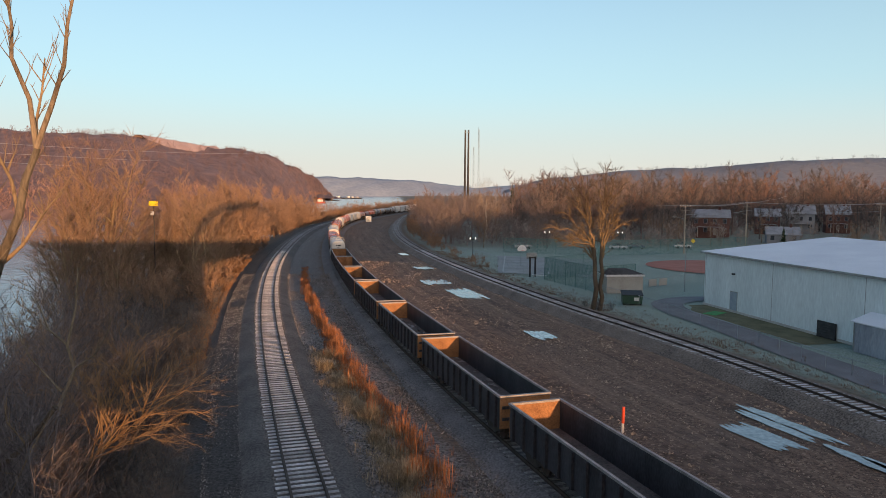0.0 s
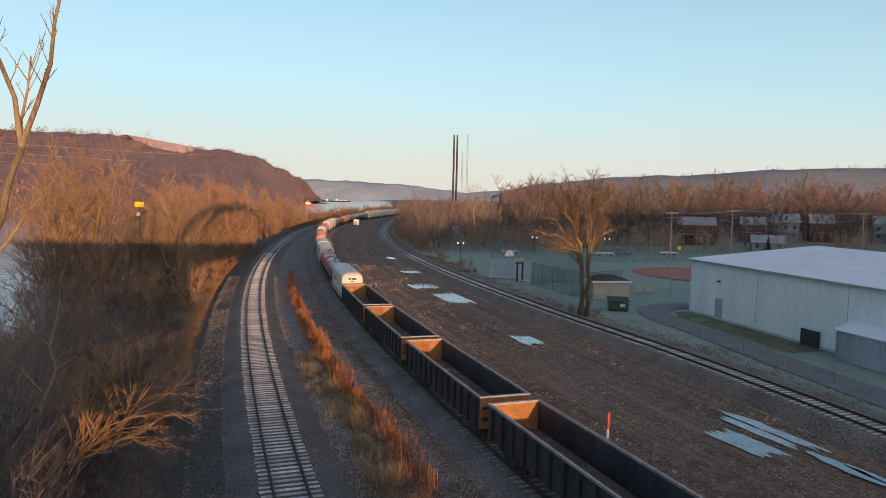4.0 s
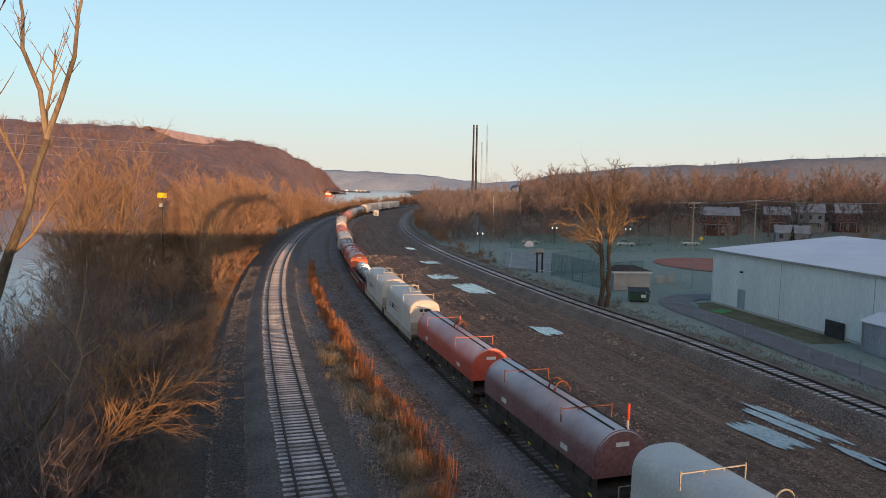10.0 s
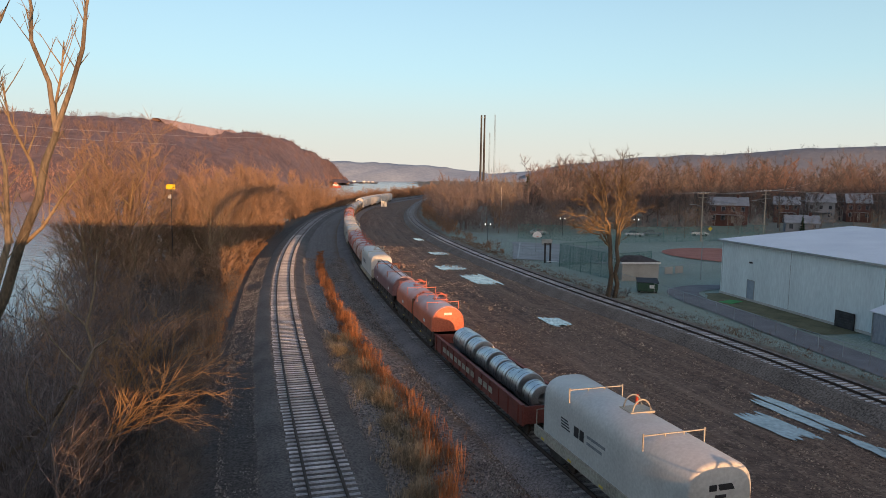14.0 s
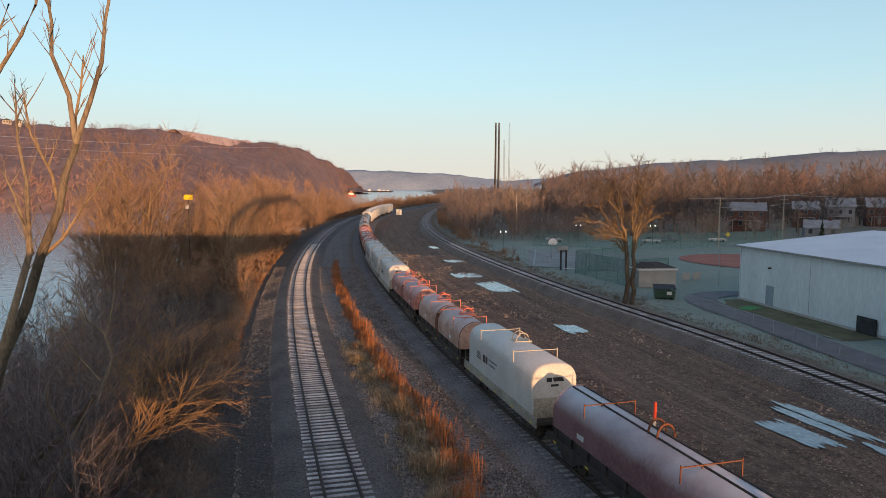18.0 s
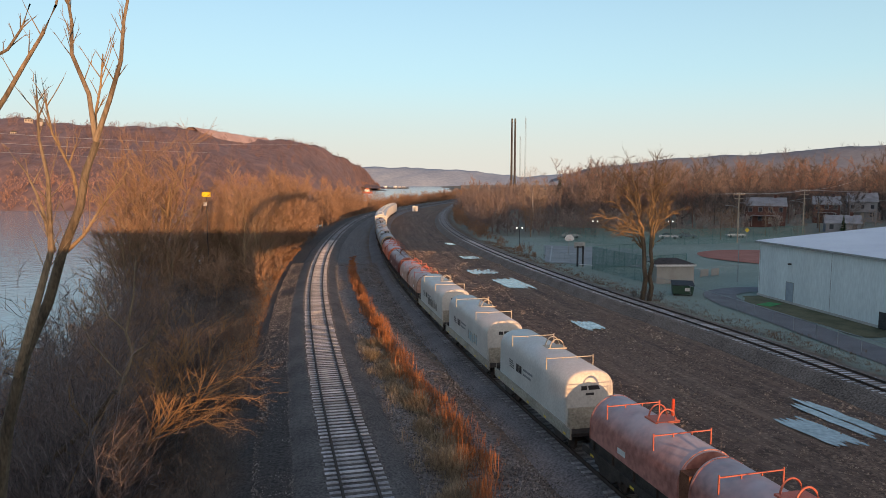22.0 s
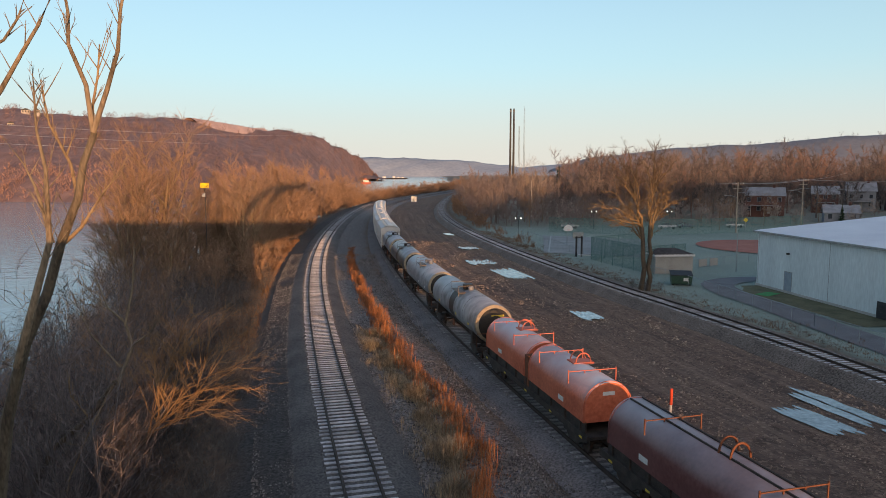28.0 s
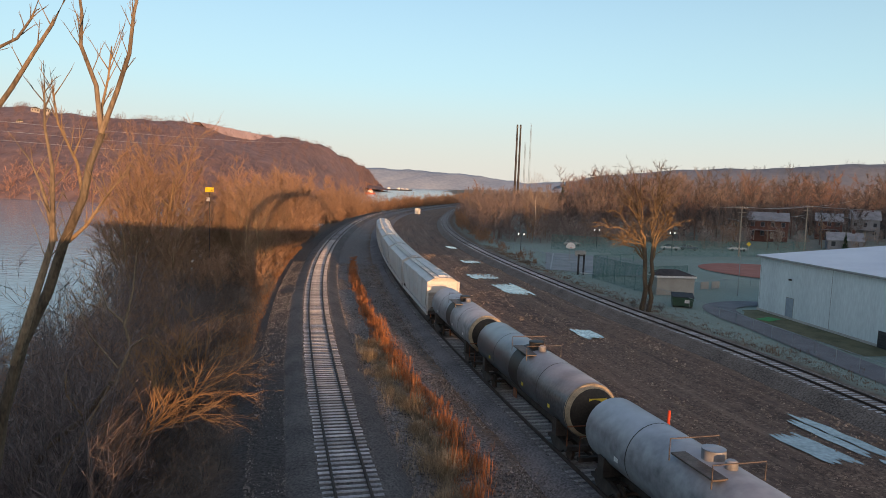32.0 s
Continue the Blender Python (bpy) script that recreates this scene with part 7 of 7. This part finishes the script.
def box_hood_car(pitch, seed, shade=None, graffiti=None):
    half = pitch / 2 - 0.6
    car = thing("coil_car", "cream coil car with a smooth rounded-top hood", "rail car", "hooded coil cars of the train")
    hh, top = 1.27, 3.95
    prof = ring_profile(hh, 1.28, top, 1.05)
    part("hood", end_rounded(prof, -half + 0.75, half - 0.75, 0.16, 2.2), shade or M_NS, car, "", 50)
    part("end_frame", Geo().box(-1.15, 1.15, half - 0.75, half - 0.62, 1.1, 2.15), M_NS_SILL, car)
    part("end_frame", Geo().box(-1.15, 1.15, -half + 0.62, -half + 0.75, 1.1, 2.15), M_NS_SILL, car)
    for sx in (-1, 1):
        part("side_sill", Geo().box(sx * 1.31 - 0.04, sx * 1.31 + 0.04, -half, half, 0.86, 1.36), M_NS_SILL, car, "dirty cream side sill")
        for k in range(5):
            part("reflector", Geo().box(sx * 1.355 - 0.004, sx * 1.355 + 0.004, -half + 0.8 + k * (2 * half - 1.6) / 4, -half + 1.1 + k * (2 * half - 1.6) / 4, 0.92, 1.02), M_YELLOW, car)
    part("deck", Geo().box(-1.3, 1.3, -half, half, 0.98, 1.14), M_UNDER, car)
    part("centre_sill", Geo().box(-0.32, 0.32, -half, half, 0.7, 1.0), M_UNDER, car)
    for sy in (-1, 1):
        for sx in (-1, 1):
            part("hand_rail", Geo().tube([(sx * 1.28, sy * (half - 0.1), 1.1), (sx * 1.28, sy * (half - 0.1), 2.1), (sx * 0.5, sy * (half - 0.1), 2.1)], 0.025, 5), M_NS_SILL, car)
    hood_fittings(car, -half + 0.75, half - 0.75, top, hh, M_BRACKET_C)
    x = hh + 0.012
    # the side seen from the bridge is the car's right (+x), since it runs towards it
    slash_mark(car, x, -half + 2.6, 2.1, 0.9, 0.55, M_BLACK, [(-half + 3.75, -half + 4.15, 2.15, 2.6), (-half + 4.25, -half + 4.6, 2.15, 2.6)])
    for k in range(2):
        part("lettering_bar", Geo().box(x - 0.004, x + 0.004, -half + 4.85, -half + 6.3 - 0.25 * k, 2.46 - 0.28 * k, 2.58 - 0.28 * k), M_GREYLETTER, car)
    ye = half - 0.748
    part("emblem", Geo().add([(-0.55, ye, 2.98), (0.05, ye, 2.98), (0.12, ye, 3.2), (-0.42, ye, 3.2)], [(0, 1, 2, 3), (3, 2, 1, 0)]), M_BLACK, car)
    part("lettering_bar", Geo().box(0.16, 0.46, ye - 0.003, ye + 0.003, 2.98, 3.2), M_BLACK, car)
    part("number_bar", Geo().box(-0.22, 0.22, ye - 0.003, ye + 0.003, 2.72, 2.84), M_BLACK, car)
    if graffiti:
        rng = random.Random(seed)
        first = half - (5.6 if graffiti is M_BLUEPAINT else 7.0)
        for k in range(5 if graffiti is M_BLUEPAINT else 8):
            y, z, w, h = first + k * 0.52, 1.62 + rng.uniform(0, 0.12), 0.5, rng.uniform(0.55, 0.85)
            pts = [(y + w * rng.random(), z + h * (q % 2) * rng.uniform(0.7, 1.0) + h * 0.15 * rng.random()) for q in range(5)]
            gr = Geo()
            for q, ((ya, za), (yb_, zb)) in enumerate(zip(pts, pts[1:])):
                d = Vector((yb_ - ya, zb - za)).normalized() * 0.028
                xx = x + 0.004 + 0.001 * q
                gr.add([(xx, ya + d.y, za - d.x), (xx, yb_ + d.y, zb - d.x), (xx, yb_ - d.y, zb + d.x), (xx, ya - d.y, za + d.x)], [(0, 1, 2, 3)])
            letter = part("spray_letter", gr, graffiti, car)
            part("spray_fill", Geo().add([(x + 0.002, y + 0.04, z + 0.06), (x + 0.002, y + w - 0.08, z + 0.02), (x + 0.002, y + w - 0.02, z + h * 0.85), (x + 0.002, y + 0.1, z + h * 0.95)], [(0, 1, 2, 3)]), M_NS_SILL, letter)
    running_gear(car, half)
    return car, half


def round_hood_car(pitch, seed, paint, hoods=1, label="dark maroon coil car with a round-topped hood", bracket=None, end_paint=None):
    half = pitch / 2 - 0.6
    car = thing("coil_car", label, "rail car", "hooded coil cars of the train")
    bracket = bracket or M_BRACKET
    r, zc, skirt = 1.22, 2.28, 1.62
    prof = [(r, skirt)] + [(r * math.cos(math.pi * k / 22), zc + r * math.sin(math.pi * k / 22)) for k in range(23)] + [(-r, skirt)]
    gap = 0.55
    y0, y1 = -half + 0.5, half - 0.5
    spans = [(y0, y1)] if hoods == 1 else [(y0, -gap / 2 + 0.0), (gap / 2, y1)]
    for a, b in spans:
        h = part("hood", end_rounded(prof, a, b, 0.10, zc), paint, car, "", 50)
        for y in (a + 0.06, b - 0.14):
            part("end_band", Geo().loft([[(x * k, yy, zc + (z - zc) * k if z > zc else z) for x, z in prof] for yy, k in ((y, 1.022), (y + 0.08, 1.022))][::-1]), end_paint or paint, h)
        hood_fittings(car, a, b, zc + r, r, bracket, lifts=hoods == 2)
    if hoods == 1:
        for dx in (-0.28, 0.28):
            part("top_rail", Geo().box(dx - 0.022, dx + 0.022, y0 + 0.2, y1 - 0.2, zc + r - 0.05, zc + r + 0.035), M_UNDER, car)
        part("lifting_ring", Geo().tube([(-0.1 + 0.4 * math.cos(math.pi * k / 10), 0, zc + r - 0.05 + 0.55 * math.sin(math.pi * k / 10)) for k in range(11)], 0.045, 6), M_RUST, car)
        part("lifting_ring", Geo().tube([(-0.1 + 0.4 * math.cos(math.pi * k / 10), 0.6, zc + r - 0.05 + 0.55 * math.sin(math.pi * k / 10)) for k in range(11)], 0.045, 6), M_RUST, car)
    else:
        part("trough", Geo().box(-1.2, 1.2, -gap / 2, gap / 2, 1.1, 2.9), M_RUST, car)
    for sx in (-1, 1):
        part("side_sill", Geo().box(sx * 1.25 - 0.05, sx * 1.25 + 0.05, -half, half, 0.86, 1.18), M_UNDER, car)
        part("trough_side", Geo().box(sx * 1.12 - 0.04, sx * 1.12 + 0.04, -half + 0.5, half - 0.5, 1.12, 1.66), M_UNDER, car)
        for k in range(9):
            y = -half + 0.9 + k * (2 * half - 1.8) / 8
            part("stake", Geo().box(sx * 1.20 - 0.05, sx * 1.20 + 0.05, y - 0.06, y + 0.06, 1.12, 1.62), M_UNDER, car)
        for k in range(5):
            part("reflector", Geo().box(sx * 1.305 - 0.004, sx * 1.305 + 0.004, -half + 0.8 + k * (2 * half - 1.6) / 4, -half + 1.1 + k * (2 * half - 1.6) / 4, 0.90, 1.0), M_YELLOW, car)
    part("deck", Geo().box(-1.20, 1.20, -half, half, 0.98, 1.12), M_UNDER, car)
    part("centre_sill", Geo().box(-0.32, 0.32, -half, half, 0.7, 0.98), M_UNDER, car)
    for y in (-half + 3.0, half - 3.4):
        part("lettering_bar", Geo().box(r + 0.006, r + 0.014, y, y + 0.62, 1.88, 2.12), M_WHITE, car)
    if end_paint:
        part("end_hatch", Geo().box(-0.45, 0.45, y1 - 0.01, y1 + 0.02, 2.55, 2.85), M_UNDER, car, "dark hatch in the hood end")
    else:
        part("number_bar", Geo().box(-0.3, 0.3, y1 - 0.006, y1 + 0.004, 2.85, 3.03), M_WHITE, car)
    running_gear(car, half)
    return car, half


def coil_gondola(pitch, seed):
    half = pitch / 2 - 0.6
    car = thing("coil_gondola", "oxide red low-sided car carrying silver steel coils", "rail car")
    for sx in (-1, 1):
        part("side", Geo().box(sx * 1.40 - 0.05, sx * 1.40 + 0.05, -half, half, 0.80, 1.78), M_OXRED, car)
        part("top_rim", Geo().box(sx * 1.40 - 0.10, sx * 1.40 + 0.10, -half, half, 1.78, 1.88), M_OXRED, car)
        for k in range(12):
            part("rib", Geo().box(sx * 1.47 - 0.05, sx * 1.47 + 0.05, -half + 0.5 + k * (2 * half - 1) / 11 - 0.06, -half + 0.5 + k * (2 * half - 1) / 11 + 0.06, 0.84, 1.78), M_OXRED, car)
    for sy in (-1, 1):
        part("end_wall", Geo().box(-1.4, 1.4, sy * half - 0.05, sy * half + 0.05, 0.9, 1.8), M_OXRED, car)
    part("floor", Geo().box(-1.38, 1.38, -half, half, 0.98, 1.14), M_UNDER, car)
    part("centre_sill", Geo().box(-0.32, 0.32, -half, half, 0.7, 0.98), M_UNDER, car)
    for k in range(11):
        part("lettering_bar", Geo().box(1.522, 1.53, -half + 2.4 + k * 0.85 + (0.6 if k > 7 else 0), -half + 3.0 + k * 0.85 + (0.6 if k > 7 else 0), 1.18, 1.52), M_NS_SILL, car)
    running_gear(car, half)
    rng = random.Random(seed)
    y = half - 1.3
    while y > -half + 1.6:
        r, w = rng.uniform(0.66, 0.84), rng.uniform(0.95, 1.35)
        cz = 1.16 + r
        prof = []
        rings = []
        for yy, rr in ((y - w / 2, 0.30), (y - w / 2, r - 0.03), (y - w / 2 + 0.03, r), (y + w / 2 - 0.03, r), (y + w / 2, r - 0.03), (y + w / 2, 0.30), (y - w / 2, 0.30)):
            rings.append([(rr * math.cos(2 * math.pi * q / 28), yy, cz + rr * math.sin(2 * math.pi * q / 28)) for q in range(28)])
        co_ = part("steel_coil", Geo().loft(rings, caps=False), M_COIL, car, "silver galvanised steel coil")
        for off in (-0.25, 0.25):
            part("strap", Geo().loft([[((r + 0.006) * math.cos(2 * math.pi * q / 28), yy, cz + (r + 0.006) * math.sin(2 * math.pi * q / 28)) for q in range(28)] for yy in (y + off * w - 0.02, y + off * w + 0.02)], caps=False), M_DARK, co_)
        y -= w + rng.uniform(0.04, 0.3)
    return car, half


def tank_car(pitch, seed, paint, label, band=None, dome_y=0.0):
    half = pitch / 2 - 0.55
    car = thing("tank_car", label, "rail car", "tank cars of the train")
    r, zc, b = 1.38, 2.55, half - 0.55
    rings = []
    prof = [(-b - 0.42, 0.02), (-b - 0.40, 0.45), (-b - 0.32, 0.85), (-b - 0.17, 1.15), (-b, 1.34), (-b + 0.12, r), (b - 0.12, r), (b, 1.34), (b + 0.17, 1.15), (b + 0.32, 0.85), (b + 0.40, 0.45), (b + 0.42, 0.02)]
    for y, rr in prof:
        rings.append([(-rr * math.cos(2 * math.pi * k / 36), y, zc + rr * math.sin(2 * math.pi * k / 36)) for k in range(36)])
    part("tank", Geo().loft(rings[4:8]), paint, car, "", 60)
    for rs in (rings[:5], rings[8:]):
        part("tank_head", Geo().loft(rs), M_TANK_E, car, "sooty black tank end", 60)
    part("head_ring", Geo().loft(rings[7:9], caps=False), M_HEADRIM, car, "tan outer ring of the tank end", 60)

    def hoop(y0, y1, k, m, name="band", label=""):
        part(name, Geo().loft([[(-r * k * math.cos(2 * math.pi * q / 36), y, zc + r * k * math.sin(2 * math.pi * q / 36)) for q in range(36)] for y in (y0, y1)], caps=False), m, car, label)
    for y in (-b * 0.5, b * 0.5):
        hoop(y - 0.03, y + 0.03, 1.004, M_TANK_E, "seam")
    if band:
        hoop(-0.75 + dome_y, 0.75 + dome_y, 1.006, band, "spill_band", "dark spill stain around the middle")
    hoop(b - 0.04, b + 0.03, 1.004, M_HEADRIM, "head_rim", "yellowish rim of the tank head")
    zt = zc + r
    part("manway", Geo().tube([(0, dome_y, zt - 0.1), (0, dome_y, zt + 0.32), (0, dome_y, zt + 0.34)], [0.42, 0.42, 0.3], 16), M_TANK_E if band else paint, car)
    part("valve_housing", Geo().tube([(0, dome_y + 0.95, zt - 0.1), (0, dome_y + 0.95, zt + 0.22), (0, dome_y + 0.95, zt + 0.28)], [0.22, 0.22, 0.14], 12), M_TANK_G, car, "grey valve housing")
    for y in (-0.9, 1.5):
        part("platform_rail", Geo().tube([(-0.9, dome_y + y, zt - 0.25), (-0.9, dome_y + y, zt + 0.4), (1.15, dome_y + y, zt + 0.4), (1.15, dome_y + y, zt - 0.4)], 0.025, 5), M_DULLRAIL, car)
    part("platform", Geo().box(0.5, 1.1, dome_y - 0.9, dome_y + 1.5, zt - 0.16, zt - 0.10), M_DULLRAIL, car)
    part("underframe", Geo().box(-0.3, 0.3, -half, half, 0.75, 1.2), M_UNDER, car)
    for sy in (-1, 1):
        part("saddle", Geo().box(-1.25, 1.25, sy * (half - 1.9) - 0.25, sy * (half - 1.9) + 0.25, 0.95, 1.8), M_UNDER, car)
        part("end_sill", Geo().box(-1.4, 1.4, sy * half - 0.2 * (sy > 0), sy * half + 0.2 * (sy < 0), 0.85, 1.05), M_UNDER, car)
        part("end_rail", Geo().tube([(-1.35, sy * (half - 0.1), 1.05), (-1.35, sy * (half - 0.1), 2.0), (1.35, sy * (half - 0.1), 2.0), (1.35, sy * (half - 0.1), 1.05)], 0.03, 5), M_RUST, car)
    part("ladder", Geo().box(r - 0.25, r - 0.18, dome_y - 0.25, dome_y + 0.25, 1.0, 1.5), M_RUST, car)
    part("number_bar", Geo().box(-0.62, 0.28, b + 0.34, b + 0.36, 3.1, 3.26), M_YELLOW, car)
    for y in (-b * 0.62, b * 0.2, b * 0.72):
        part("reflector", Geo().box(r * 0.985, r * 0.985 + 0.02, y, y + 0.28, 2.15, 2.32), M_YELLOW if seed % 2 else M_WHITE, car)
    running_gear(car, half)
    return car, half


def hopper_car(pitch, seed):
    half = pitch / 2 - 0.55
    car = thing("hopper_car", "pale grey covered hopper car with a roof walkway", "rail car", "covered hopper cars of the train")
    prof = [(1.30, 1.35), (1.52, 2.2), (1.55, 3.4), (1.46, 4.15), (0.9, 4.45), (0, 4.55), (-0.9, 4.45), (-1.46, 4.15), (-1.55, 3.4), (-1.52, 2.2), (-1.30, 1.35)]
    b = half - 0.25
    part("body", Geo().loft([[(x, -b + (1.5 * max(0, 1.0 - (z - 1.35) / 1.5)), z) for x, z in prof][::-1], [(x, b - (1.5 * max(0, 1.0 - (z - 1.35) / 1.5)), z) for x, z in prof][::-1]]), M_HOPPER, car, "", 25)
    part("end_panel", Geo().box(-1.5, 1.5, b - 0.02, b + 0.04, 3.15, 4.2), M_HOPPER, car)
    for sx in (-1, 1):
        part("side_sill", Geo().box(sx * 1.46 - 0.06, sx * 1.46 + 0.06, -half, half, 1.12, 1.42), M_HOPPER, car)
        part("corner_post", Geo().box(sx * 1.46 - 0.06, sx * 1.46 + 0.06, half - 0.2, half, 1.1, 4.2), M_HOPPER, car)
        part("corner_post", Geo().box(sx * 1.46 - 0.06, sx * 1.46 + 0.06, -half, -half + 0.2, 1.1, 4.2), M_HOPPER, car)
        part("walkway", Geo().box(sx * 0.62 - 0.24, sx * 0.62 + 0.24, -half + 0.1, half - 0.1, 4.53, 4.58), M_GALV, car)
        for k in range(1, 6):
            part("side_rib", Geo().box(sx * 1.55 - 0.03, sx * 1.55 + 0.03, -b + 2 * b * k / 6 - 0.04, -b + 2 * b * k / 6 + 0.04, 1.5, 4.1), M_HOPPER, car)
        for z in (1.6, 2.0, 2.4, 2.8):
            part("rung", Geo().tube([(sx * 1.44, half - 0.12, z), (sx * 0.95, half - 0.12, z)], 0.02, 5), M_HOPPER, car)
    for k in range(16):
        y = -half + 0.8 + k * (2 * half - 1.6) / 15
        part("walkway_plank", Geo().box(-0.86, 0.86, y - 0.12, y + 0.12, 4.555, 4.60), M_WHITE, car)
    part("hatch", Geo().box(-0.32, 0.32, -half + 1, half - 1, 4.5, 4.68), M_HOPPER, car)
    for k in (-1, 0, 1):
        part("chute", Geo().loft([[(x, y, 1.5) for x, y in ((-1.3, k * 4.2 - 1.9), (1.3, k * 4.2 - 1.9), (1.3, k * 4.2 + 1.9), (-1.3, k * 4.2 + 1.9))], [(x, y, 0.4) for x, y in ((-0.5, k * 4.2 - 0.5), (0.5, k * 4.2 - 0.5), (0.5, k * 4.2 + 0.5), (-0.5, k * 4.2 + 0.5))]]), M_HOPPER, car)
    part("underframe", Geo().box(-0.3, 0.3, -half, half, 0.75, 1.15), M_UNDER, car)
    part("end_platform", Geo().box(-1.4, 1.4, half - 1.6, half, 1.1, 1.18), M_UNDER, car)
    running_gear(car, half)
    return car, half


SPEED = 12.0
BOUNDS = [4.2, 20.4, 36.5, 52.5, 68.8, 85.3, 101.2, 116.9, 133.2, 147.4, 161.7, 176.9, 189.9, 203.2, 220.6, 236.5, 251.9, 265.5, 281.5, 297.8, 310.4, 324, 337.2, 353.8, 368, 384.9, 401.4, 417.5, 434.4, 449.9, 467.9, 485.9, 503.9, 521.9, 539.9, 557.9]
SORTS = ["g"] * 8 + ["n", "m", "r", "n", "n", "c", "o2", "m", "n", "s2", "r2", "n", "n", "n", "s2", "d", "o2", "t1", "t2", "t3", "t4"] + ["h"] * 6
TRAIN = []
for k, sort in enumerate(SORTS):
    length = BOUNDS[k + 1] - BOUNDS[k]
    if sort == "g":
        car, half = gondola(length, k)
    elif sort == "n":
        car, half = box_hood_car(length, k, graffiti={20: M_BLUEPAINT, 21: M_BLACK}.get(k))
    elif sort == "m":
        car, half = round_hood_car(length, k, M_MAROON, 1, "frosted maroon coil car with one round-topped hood", M_RUST)
    elif sort == "d":
        car, half = round_hood_car(length, k, M_MAROON_D, 1, "dark maroon coil car with one round-topped hood", M_RUST)
    elif sort == "r":
        car, half = round_hood_car(length, k, M_RED, 1, "faded red coil car with one round-topped hood")
    elif sort == "o2":
        car, half = round_hood_car(length, k, M_ORANGE, 2, "faded orange coil car with two round-topped hoods")
    elif sort == "s2":
        car, half = round_hood_car(length, k, M_TANBROWN, 2, "weathered salmon coil car with two round-topped hoods", None, M_RUST)
    elif sort == "r2":
        car, half = round_hood_car(length, k, M_FADED, 2, "blotched faded red coil car with two round-topped hoods")
    elif sort == "c":
        car, half = coil_gondola(length, k)
    elif sort == "h":
        car, half = hopper_car(length, k)
    else:
        paint, text, band = {"t1": (M_TANK_P, "grimy grey tank car with black patches and a dark spill band", M_TANK_E), "t2": (M_TANK_G, "grey tank car with sooty black ends", None),
                             "t3": (M_TANK, "patchy grey and black tank car", M_TANK_E), "t4": (M_TANK_G, "short grey tank car with black bands", M_TANK_E)}[sort]
        car, half = tank_car(length, k, paint, text, band)
    TRAIN.append((car, (BOUNDS[k] + BOUNDS[k + 1]) / 2, half))


def car_pose(centre, half):
    """The pose of a car whose middle is at this length along the line: both trucks stand on the rails."""
    reach = half - 1.9
    (fx, fy), _ = on(TRACK_2, centre - reach, 0.08)
    (bx, by), _ = on(TRACK_2, centre + reach, 0.08)
    return Matrix.Translation(((fx + bx) / 2, (fy + by) / 2, 0)) @ Matrix.Rotation(math.atan2(-(fx - bx), fy - by), 4, "Z")


# ---- what moves: the train rolls towards the bridge and under it ----
def motions():
    times = [0.0, 0.2] + [float(k) for k in range(1, 32)] + [31.8, 32.0]
    for car, centre, half in TRAIN:
        walk(car, [(t, car_pose(centre - SPEED * t, half)) for t in times])


motions()
